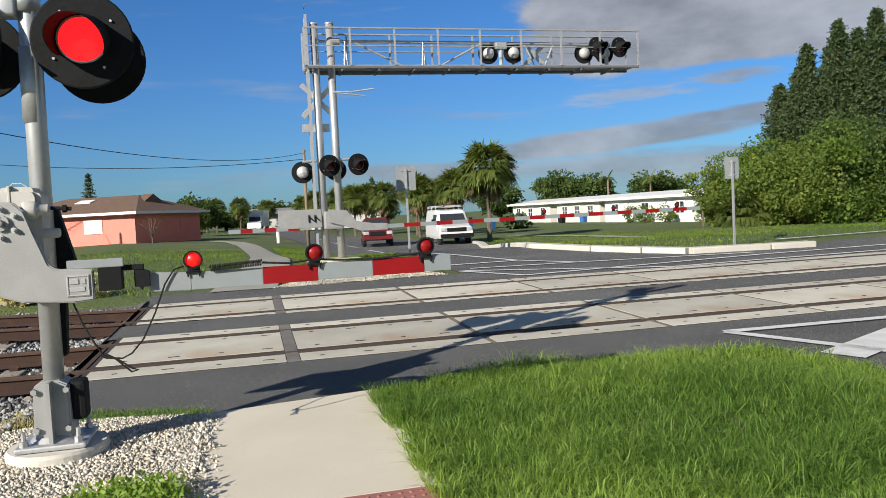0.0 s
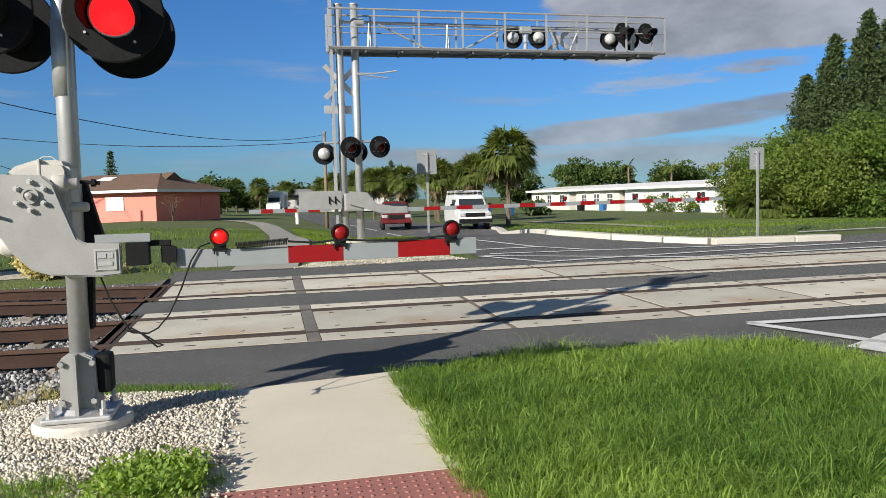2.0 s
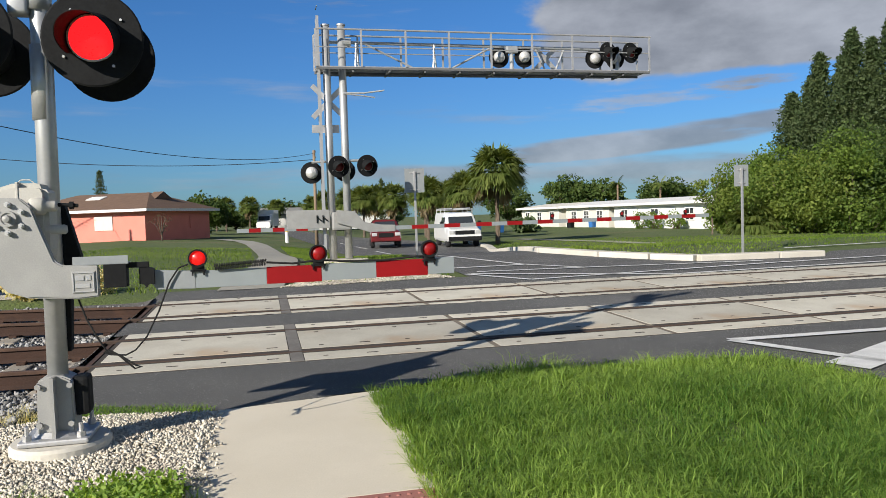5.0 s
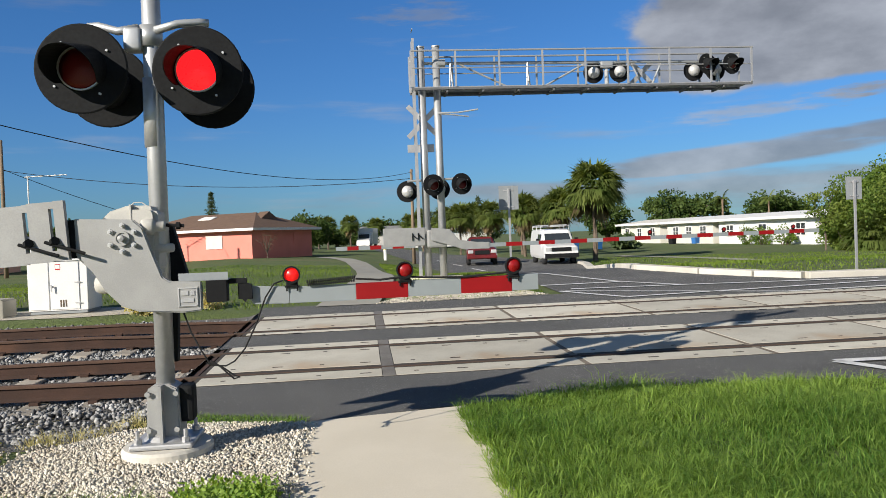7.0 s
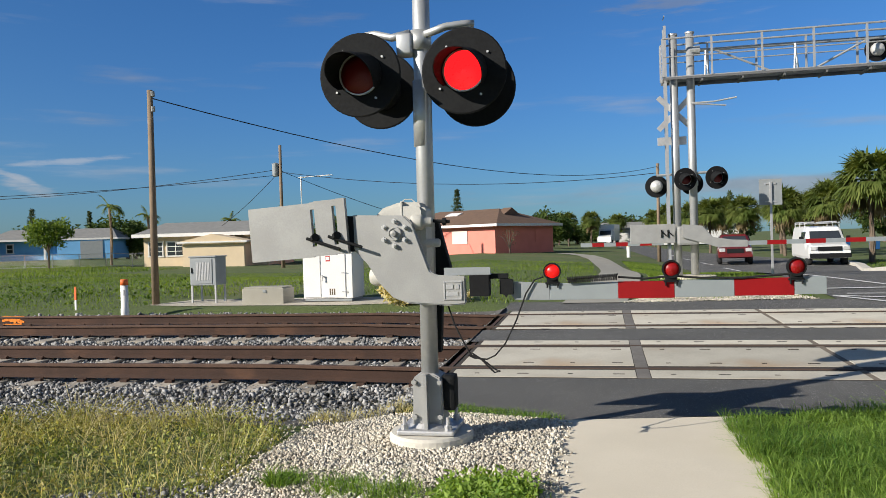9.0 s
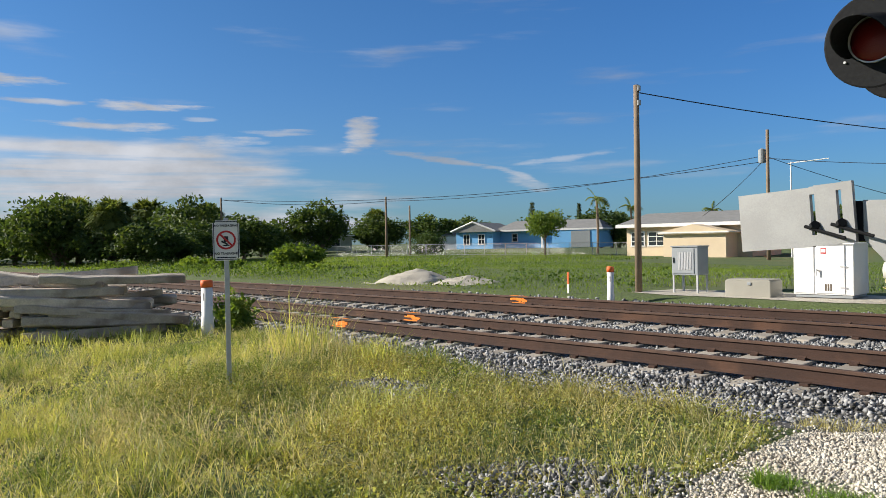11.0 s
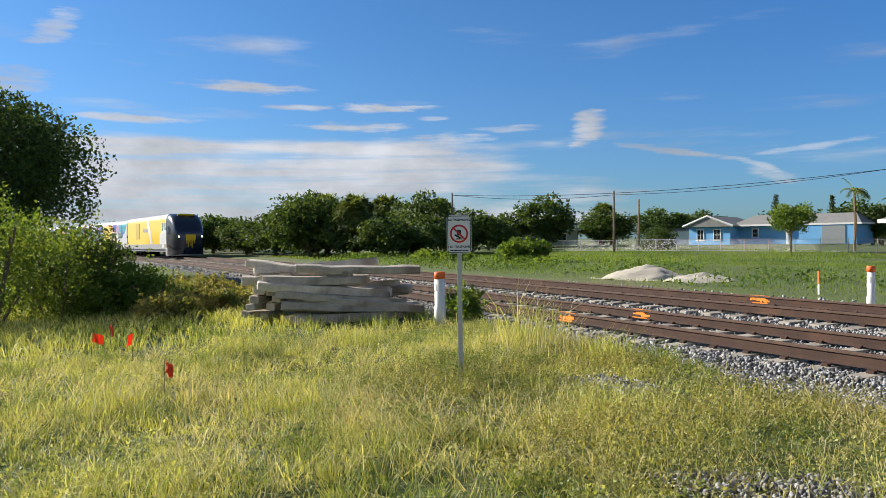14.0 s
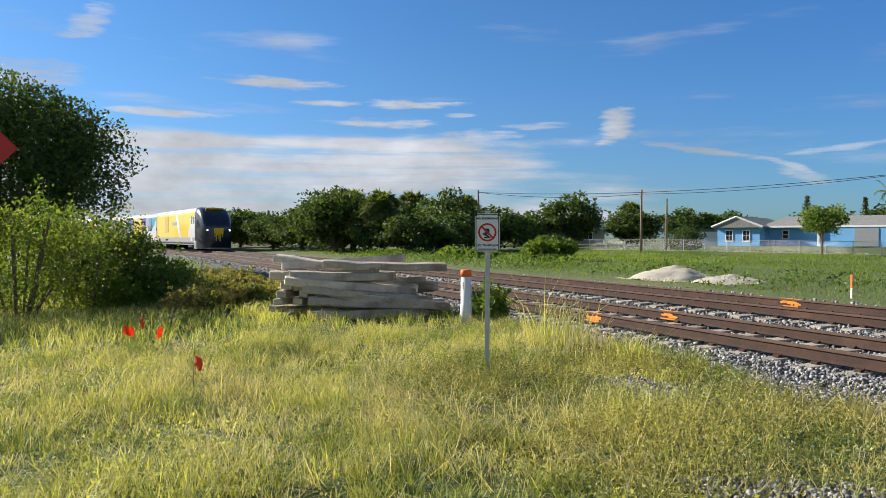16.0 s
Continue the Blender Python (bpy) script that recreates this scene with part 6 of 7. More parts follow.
sh = thing("shed", (-91.5, 61.0, 0.68), "small faded green flat-roofed building behind grass", "shed", "", 52)
part("wall", box((0, 2.5, 1.0), (8.6, 5.0, 2.2), 0.0), SHED_GREEN, sh)
part("roof", box((0, 2.4, 2.2), (9.8, 6.2, 0.2), 0.0), WHITE, sh, "flat white-edged roof")
window(sh, 2.2, 0.0, 1.2, 1.2, 1.0)
sh2 = thing("shed", (-78.5, 74.0, 0.6), "low grey shed beside the blue house", "shed", "", 45)
part("wall", box((0, 2, 0.9), (5.0, 4.0, 2.0), 0.0), BEIGE, sh2)
part("roof", roof_mesh(-2.5, 2.5, 0, 4, 2.0, 2.8, 0.3, 0.0), SHINGLE_GREY, sh2)
for x, y, w_ in ((4.5, 128, 9.0), (14, 118, 12.0), (-20, 128, 10)):
    h = thing("house", (x, y, 0.1), "far low white house behind palms", "house", "houses", 10)
    part("wall", box((0, 3, 1.1), (w_, 6.0, 2.6), 0.0), WHITE, h)
    part("roof", roof_mesh(-w_ / 2, w_ / 2, 0, 6, 2.5, 3.6, 0.5, 1.0), SHINGLE_GREY, h)

# chain-link fence before the blue and cream houses
fence = thing("fence", (0, 0, 0), "thin grey chain-link fence across the grass", "fence")
A, B = Vector((-66.0, 46.0, 0)), Vector((-31.0, 60.0, 0))
for k in range(19):
    p = A.lerp(B, k / 18)
    part("post", rod((p.x, p.y, gz(p.x, p.y) - 0.1), (p.x, p.y, gz(p.x, p.y) + 1.15), 0.035, None, 6), GALV, fence)
bm = bmesh.new()
for z in (0.08, 1.1):
    pipe([(A.lerp(B, k / 18).x, A.lerp(B, k / 18).y, gz(A.lerp(B, k / 18).x, A.lerp(B, k / 18).y) + z) for k in range(19)], 0.02, 5, bm)
for k in range(260):
    for sgn in (-1, 1):
        p, q = A.lerp(B, k / 260), A.lerp(B, min(1, max(0, (k + 6 * sgn) / 260)))
        rod((p.x, p.y, gz(p.x, p.y) + 0.05), (q.x, q.y, gz(q.x, q.y) + 1.08), 0.003, None, 3, bm)
part("mesh", bm, GALV, fence)


# ---- vehicles ----
def wheel(parent, x, y, r, w, m):
    t = part("wheel", lathe([(r * 0.55, -w / 2), (r * 0.92, -w / 2), (r, -w * 0.3), (r, w * 0.3), (r * 0.92, w / 2), (r * 0.55, w / 2)], (x, y, r), (1, 0, 0), 22), TYRE, parent, "black tyre", True)
    part("rim", lathe([(0.0, -w * 0.42), (r * 0.2, -w * 0.45), (r * 0.56, -w * 0.36), (r * 0.56, w * 0.36), (r * 0.2, w * 0.45), (0.0, w * 0.42)], (x, y, r), (1, 0, 0), 16), m, t)


def loft(sections, material, parent, name, label="", smooth=False):
    """Joins outlines of (x, z), each at its y, into one body."""
    bm = bmesh.new()
    rings = [[bm.verts.new((x, y, z)) for x, z in pts] for y, pts in sections]
    n = len(rings[0])
    for a, b in zip(rings, rings[1:]):
        for k in range(n):
            bm.faces.new((a[k], a[(k + 1) % n], b[(k + 1) % n], b[k]))
    bm.faces.new(rings[0][::-1])
    bm.faces.new(rings[-1])
    bmesh.ops.recalc_face_normals(bm, faces=bm.faces)
    return part(name, bm, material, parent, label, smooth)


def shell(w, z0, z1, tuck=0.08, belt=None):
    belt = belt or (z0 + z1) / 2
    return [(-w * 0.96, z0), (w * 0.96, z0), (w, z0 + 0.15), (w, belt), (w - tuck, z1 - 0.08), (w - tuck - 0.12, z1), (-w + tuck + 0.12, z1), (-w + tuck, z1 - 0.08), (-w, belt), (-w, z0 + 0.15)]


# local -y is the front
van = thing("van", (11.55, 42.6, -0.32), "white full-size work van with a ladder rack waiting at the crossing", "van", turn=-4)
loft([(0.0, shell(0.97, 0.45, 1.05, 0.03)), (0.25, shell(1.0, 0.4, 1.12, 0.03)), (0.85, shell(1.0, 0.35, 1.22, 0.06)), (1.6, shell(1.0, 0.35, 2.02, 0.16, 1.2)), (2.2, shell(1.0, 0.35, 2.1, 0.14, 1.2)), (5.3, shell(1.0, 0.38, 2.1, 0.14, 1.2))], WHITE_CAR, van, "body", "white painted van body")
part("windscreen", slab([(-0.80, 0), (0.80, 0), (0.72, 0.85), (-0.72, 0.85)], -0.01, 0.01), GLASS, van).matrix_basis = Matrix.Translation((0, 0.83, 1.20)) @ Matrix.Rotation(radians(-43), 4, "X")
for sx in (-1, 1):
    part("side_window", box((sx * 0.94, 2.0, 1.55), (0.06, 0.9, 0.5), 0.0, None, Matrix.Rotation(-sx * 0.14, 4, "Y")), GLASS, van)
    part("headlight", box((sx * 0.78, -0.02, 0.92), (0.30, 0.05, 0.18), 0.01), SILVER, van)
    part("mirror", box((sx * 1.15, 1.3, 1.4), (0.2, 0.12, 0.3), 0.03), BLACK, van)
    for y in (0.95, 4.3):
        wheel(van, sx * 0.85, y, 0.38, 0.24, SILVER)
part("grille", box((0, -0.02, 0.90), (1.15, 0.05, 0.22), 0.01), BLACK, van)
part("bumper", box((0, -0.10, 0.55), (1.95, 0.2, 0.22), 0.03), BLACK, van)
bm = bmesh.new()
for y in (1.9, 3.4, 4.9):
    rod((-0.85, y, 2.25), (0.85, y, 2.25), 0.025, None, 6, bm)
    for x in (-0.85, 0.85):
        rod((x, y, 2.0), (x, y, 2.3), 0.025, None, 6, bm)
for x in (-0.8, -0.45, 0.3, 0.65):
    rod((x, 1.6, 2.32), (x, 5.1, 2.32), 0.03, None, 6, bm)
for k in range(9):
    rod((-0.8, 1.8 + 0.38 * k, 2.32), (-0.45, 1.8 + 0.38 * k, 2.32), 0.018, None, 6, bm)
part("ladder_rack", bm, SILVER, van, "silver ladder rack with a ladder")

tk = thing("pickup_truck", (7.35, 45.4, -0.28), "dark red pickup truck waiting at the crossing", "pickup truck", turn=-7)
loft([(0.0, shell(0.85, 0.42, 0.95, 0.03)), (0.2, shell(0.93, 0.38, 1.05, 0.04)), (1.25, shell(0.95, 0.35, 1.14, 0.05)), (1.9, shell(0.95, 0.35, 1.72, 0.2, 1.1)), (3.2, shell(0.95, 0.35, 1.76, 0.2, 1.1)), (3.6, shell(0.95, 0.35, 1.15, 0.05)), (5.2, shell(0.94, 0.42, 1.12, 0.04))], RED_CAR, tk, "body", "dark red painted body")
part("windscreen", slab([(-0.74, 0), (0.74, 0), (0.62, 0.72), (-0.62, 0.72)], -0.01, 0.01), GLASS, tk).matrix_basis = Matrix.Translation((0, 1.24, 1.13)) @ Matrix.Rotation(radians(-48), 4, "X")
for sx in (-1, 1):
    part("side_window", box((sx * 0.86, 2.6, 1.42), (0.06, 1.1, 0.4), 0.0, None, Matrix.Rotation(-sx * 0.3, 4, "Y")), GLASS, tk)
    part("headlight", box((sx * 0.70, -0.01, 0.85), (0.32, 0.06, 0.2), 0.02), SILVER, tk)
    for y in (0.95, 4.2):
        wheel(tk, sx * 0.82, y, 0.37, 0.25, SILVER)
part("grille", box((0, -0.02, 0.80), (0.9, 0.06, 0.25), 0.02), BLACK, tk)
part("bumper", box((0, -0.06, 0.52), (1.8, 0.15, 0.18), 0.03), RED_CAR, tk)

pst = thing("bollard", (1.75, 54.5, gz(1.75, 54.5)), "short white post on the lawn by the path", "post")
part("post", rod((0, 0, -0.1), (0, 0, 0.75), 0.13, None, 10), WHITE, pst)
part("cap", rod((0, 0, 0.75), (0, 0, 0.82), 0.15, None, 10), YELLOW, pst)
bt = thing("box_truck", (0.3, 112.0, 0.12), "white box truck far down the road", "truck", turn=-10)
loft([(0.0, shell(1.0, 0.5, 1.3, 0.03)), (0.8, shell(1.0, 0.5, 1.5, 0.05)), (1.3, shell(1.0, 0.5, 2.3, 0.1)), (2.2, shell(1.0, 0.5, 2.4, 0.1))], WHITE_CAR, bt, "cab")
part("cargo_box", box((0, 4.6, 1.85), (2.3, 4.8, 2.4), 0.02), WHITE_CAR, bt)
part("windscreen", box((0, 0.98, 1.85), (1.6, 0.04, 0.7), 0.0, None, Matrix.Rotation(-0.5, 4, "X")), GLASS, bt)
for sx in (-1, 1):
    for y in (0.9, 5.4):
        wheel(bt, sx * 0.9, y, 0.42, 0.28, SILVER)
for x, y, m, lab in ((-8.6, 84, BLACK, "dark parked car in shade"), (-11.5, 86, GREY_PAINT, "grey parked car in shade")):
    c = thing("parked_car", (x, y, 0.38), lab, "car", "parked cars", 60)
    loft([(0.0, shell(0.85, 0.35, 0.8, 0.03)), (1.2, shell(0.9, 0.3, 1.0, 0.05)), (1.9, shell(0.9, 0.3, 1.55, 0.2, 0.95)), (3.4, shell(0.9, 0.3, 1.6, 0.2, 0.95)), (4.5, shell(0.88, 0.35, 1.1, 0.1))], m, c, "body")
    for sx in (-1, 1):
        for yy in (0.9, 3.6):
            wheel(c, sx * 0.78, yy, 0.33, 0.22, SILVER)
for x, y, m, lab in ((32.4, 76.0, BLACK, "black wheeled rubbish bin by a house"), (34.1, 74.2, BIN_BLUE, "blue wheeled recycling bin by a house"), (19.6, 68, BIN_BLUE, "blue wheeled recycling bin by the palms"), (22.0, 68.5, BIN_BLUE, "blue wheeled recycling bin by the palms")):
    b = thing("wheeled_bin", (x, y, gz(x, y)), lab, "bin", "wheeled bins", 20)
    loft([(-0.28, [(-0.26, 0.1), (0.26, 0.1), (0.33, 1.0), (-0.33, 1.0)]), (0.28, [(-0.26, 0.1), (0.26, 0.1), (0.33, 1.0), (-0.33, 1.0)])], m, b, "body")
    part("lid", box((0, -0.02, 1.04), (0.70, 0.70, 0.08), 0.02), m, b)

# ---- train on the far track ----
TX, TZ = -75.0, 0.021 * 12.43


def on_track(x, long):
    """Place and heading for a carriage whose front is at x."""
    y0, y1 = 12.43 + float(bend(x)), 12.43 + float(bend(x - long))
    return (x, y0, TZ), 90 + math.degrees(math.atan2(y0 - y1, long))



def train_section(w, z0, z1, r=0.55):
    pts = [(-w, z0), (w, z0), (w, z1 - r)]
    for k in range(1, 6):
        a = k * math.pi / 12
        pts.append((w - r + r * math.cos(a), z1 - r + r * math.sin(a)))
    pts += [(w - r - 0.05, z1), (-w + r + 0.05, z1)]
    for k in range(5, 0, -1):
        a = k * math.pi / 12
        pts.append((-w + r - r * math.cos(a), z1 - r + r * math.sin(a)))
    return pts + [(-w, z1 - r)]


def roof_section(w, z1, r):
    """The top of a carriage: the outer arc and a flat underside."""
    arc = [(w - r + r * math.cos(k * math.pi / 12), z1 - r + r * math.sin(k * math.pi / 12)) for k in range(2, 6)]
    return arc + [(w - r - 0.05, z1), (-w + r + 0.05, z1)] + [(-x, z) for x, z in arc[::-1]]


def bogie(parent, y):
    bm = box((0, y, 0.55), (2.3, 2.8, 0.35), 0.03)
    for dy in (-0.9, 0.9):
        rod((-0.8, y + dy, 0.46), (0.8, y + dy, 0.46), 0.46, None, 18, bm)
    part("bogie", bm, BLACK, parent, "dark wheeled bogie")


# local -y is the nose
spot_l, head = on_track(TX, 21)
loco = thing("locomotive", spot_l, "yellow and white passenger locomotive with a dark navy nose", "train", "train", head)
loft([(0.0, train_section(1.0, 0.35, 2.3, 0.5)), (0.25, train_section(1.25, 0.28, 2.75, 0.5)), (0.9, train_section(1.42, 0.25, 3.45, 0.6)), (1.6, train_section(1.48, 0.25, 4.0, 0.6)), (2.3, train_section(1.5, 0.25, 4.22, 0.6)), (3.0, train_section(1.5, 0.25, 4.25, 0.6))], NAVY, loco, "nose", "glossy dark navy nose", True)
loft([(3.0, train_section(1.5, 0.9, 4.25, 0.6)), (20.8, train_section(1.5, 0.9, 4.25, 0.6))], YELLOW, loco, "body", "bright yellow body")
loft([(3.0, roof_section(1.515, 4.265, 0.6)), (20.8, roof_section(1.515, 4.265, 0.6))], TRAIN_GREY, loco, "roof", "grey rounded roof")
for k in range(14):
    part("roof_fan", box((0.75, 4.2 + 1.2 * k, 4.22), (0.5, 0.7, 0.10), 0.01, None, Matrix.Rotation(0.25, 4, "Y")), BLACK, loco)
part("underframe", box((0, 12, 0.8), (2.7, 17.5, 0.5), 0.02), TRAIN_GREY, loco)
for sx in (-1, 1):
    part("skirt", box((sx * 1.503, 12, 1.05), (0.02, 17.8, 0.5), 0.0), TRAIN_GREY, loco, "grey lower band")
    for y0, y1 in ((3.0, 5.6),):
        part("white_panel", slab([(0, 1.3), (2.6, 1.3), (2.6, 2.2), (0, 3.5)], -0.01, 0.01), WHITE_CAR, loco).matrix_basis = Matrix.Translation((sx * 1.506, 3.0, 0)) @ Matrix.Rotation(radians(90), 4, "Z")
    part("white_slash", slab([(0, 1.3), (1.0, 1.3), (2.6, 3.7), (1.6, 3.7)], -0.01, 0.01), WHITE_CAR, loco, "white diagonal band").matrix_basis = Matrix.Translation((sx * 1.507, 8.6, 0)) @ Matrix.Rotation(radians(90), 4, "Z")
    part("name_bars", box((sx * 1.509, 11.8, 2.75), (0.008, 2.2, 0.35), 0.0), TRAIN_GREY, loco, "plain dark bars")
    part("grille", box((sx * 1.51, 15.5, 2.7), (0.03, 1.8, 1.7), 0.0), mat("ochre_grille", (0.50, 0.34, 0.02), 0.6, scale=12), loco)
    part("cab_window", box((sx * 1.506, 3.4, 3.0), (0.03, 0.5, 0.7), 0.02), GLASS, loco)
    part("cab_window", box((sx * 1.508, 4.3, 3.0), (0.03, 0.45, 0.8), 0.02), GLASS, loco)
    part("cab_door", box((sx * 1.5115, 4.3, 2.1), (0.02, 0.8, 2.3), 0.02), WHITE_CAR, loco)
part("windscreen", box((0, 1.02, 3.18), (2.3, 0.06, 0.85), 0.02, None, Matrix.Rotation(radians(-52), 4, "X")), GLASS, loco, "dark sloped windscreen")
bm = bmesh.new()
for k in range(13):
    x = -0.72 + 0.12 * k
    long = 1.0 + 0.35 * math.sin(k * 2.1) - 0.6 * abs(x)
    box((x, 0.02 + 0.35 * abs(x) ** 2, 2.15 - long / 2), (0.075, 0.16, long), 0.0, bm)
part("yellow_rays", bm, YELLOW, loco, "yellow painted rays")
part("ray_panel", box((0, -0.02, 1.95), (0.9, 0.06, 0.5), 0.01), YELLOW, loco)
part("roof_rays", box((0, 1.75, 4.02), (1.6, 0.5, 0.12), 0.02, None, Matrix.Rotation(radians(-30), 4, "X")), YELLOW, loco)
for x in (-0.22, 0.22):
    part("headlight", lathe([(0.0, 0.0), (0.1, 0.0), (0.1, 0.05), (0.0, 0.07)], (x, 0.38, 2.75), (0, -1, 0.4), 14), glow_mat("headlight_glow", (1.0, 0.97, 0.9), 3.0), loco, "lit white headlight")
for sx in (-1, 1):
    part("headlight", lathe([(0.0, 0.0), (0.08, 0.0), (0.08, 0.05), (0.0, 0.07)], (sx * 1.05, 0.08, 2.0), (0, -1, 0.2), 12), glow_mat("side_light_glow", (1.0, 0.97, 0.9), 2.0), loco)
loft([(0.05, train_section(1.05, 0.2, 0.75, 0.1)), (1.2, train_section(1.4, 0.2, 0.85, 0.1)), (3.2, train_section(1.53, 0.2, 0.95, 0.1))], TRAIN_GREY, loco, "apron", "grey lower nose apron")
for y in (4.5, 16.8):
    bogie(loco, y)
MURAL = bpy.data.materials.new("painted_mural")
MURAL.use_nodes = True
nn = Net(MURAL.node_tree)
vor = nn.node("ShaderNodeTexVoronoi")
nn.put(vor.inputs["Vector"], nn.node("ShaderNodeTexCoord").outputs["Object"])
vor.inputs["Scale"].default_value = 0.75
hue = nn.node("ShaderNodeSeparateColor")
nn.put(hue.inputs[0], vor.outputs["Color"])
rp = nn.node("ShaderNodeValToRGB")
nn.put(rp.inputs[0], hue.outputs[0])
rp.color_ramp.interpolation = "CONSTANT"
cols = [(0.0, (0.05, 0.10, 0.38)), (0.25, (0.72, 0.22, 0.10)), (0.42, (0.62, 0.62, 0.66)), (0.6, (0.05, 0.34, 0.42)), (0.75, (0.45, 0.30, 0.45)), (0.88, (0.75, 0.42, 0.28))]
while len(rp.color_ramp.elements) < len(cols):
    rp.color_ramp.elements.new(0.5)
for e, (p, c) in zip(rp.color_ramp.elements, cols):
    e.position, e.color = p, (*c, 1)
nn.put(MURAL.node_tree.nodes["Principled BSDF"].inputs["Base Color"], rp.outputs[0])
MURAL.node_tree.nodes["Principled BSDF"].inputs["Roughness"].default_value = 0.4
for k in range(4):
    spot_c, head = on_track(TX - 21.2 - 26.0 * k, 26)
    car = thing("passenger_coach", spot_c, "passenger coach painted with a colourful mural and a yellow band", "train", "train", head)
    loft([(0.0, train_section(1.5, 0.75, 4.15, 0.6)), (25.7, train_section(1.5, 0.75, 4.15, 0.6))], MURAL, car, "body", "mural-painted body")
    part("roof", box((0, 12.85, 4.1), (1.9, 25.5, 0.16), 0.03), TRAIN_GREY, car)
    for sx in (-1, 1):
        part("yellow_band", slab([(0, 0.9), (4.0, 0.9), (5.2, 3.6), (1.2, 3.6)], -0.01, 0.01), YELLOW, car).matrix_basis = Matrix.Translation((sx * 1.506, 6.0, 0)) @ Matrix.Rotation(radians(90), 4, "Z")
        for j in range(8):
            part("window", box((sx * 1.505, 3.0 + 2.8 * j, 2.4), (0.02, 1.7, 0.7), 0.0), GLASS, car)
        part("skirt", box((sx * 1.505, 12.8, 0.85), (0.02, 25.0, 0.3), 0.0), TRAIN_GREY, car)
    for y in (3.5, 22):
        bogie(car, y)


# ---- trees ----
def spot(x, y):
    return (x, y, gz(x, y))


# the road's row of cabbage palms
p0 = fan_palm("cabbage_palm", 11, spot(14.4, 45.3), 4.5, "tall cabbage palm with a full round head by the kerb", "cabbage palms", 1.9, 7)
for k, (x, y, s, a) in enumerate(((15.2, 56, 0.85, 40), (13.2, 60, 0.82, 90), (14.3, 66, 0.88, 150), (11.8, 68, 0.80, 200), (11.5, 78, 0.85, 250), (9.8, 74, 0.82, 20), (9.6, 86, 0.85, 70), (7.6, 92, 0.85, 120), (18.2, 72, 0.86, 10), (-1.5, 112, 0.8, 200), (-4.5, 105, 0.75, 240), (-6.5, 118, 0.8, 300), (2.5, 125, 0.8, 20), (-9, 110, 0.75, 60), (6.8, 104, 0.8, 90), (-13, 122, 0.75, 10))):
    copy_thing(p0, pose(*spot(x, y), 0, 0, a) @ Matrix.Diagonal((s, s, s, 1)))

t0 = tree("oak_tree", 21, spot(-5.6, 84.8), 4.2, 6.0, "dark rounded broadleaf tree", LEAF_DARK, 0.22, 0.2, 60, 75, 0.12, group="background trees")
t1 = tree("oak_tree", 22, spot(43, 102), 7.0, 8.0, "dark rounded broadleaf tree", LEAF_DARK, 0.29, 0.25, 70, 75, 0.15, group="background trees")
t2 = tree("oak_tree", 23, spot(-60.0, 17.0), 5.3, 7.0, "dense dark green broadleaf tree by the tracks", LEAF_DARK, 0.23, 0.2, 80, 70, 0.06, group="background trees")
t3 = tree("oak_tree", 24, spot(-68.5, 31.0), 6.2, 7.0, "dense green broadleaf tree by the tracks", LEAF_DARK, 0.25, 0.2, 75, 66, 0.08, group="background trees")
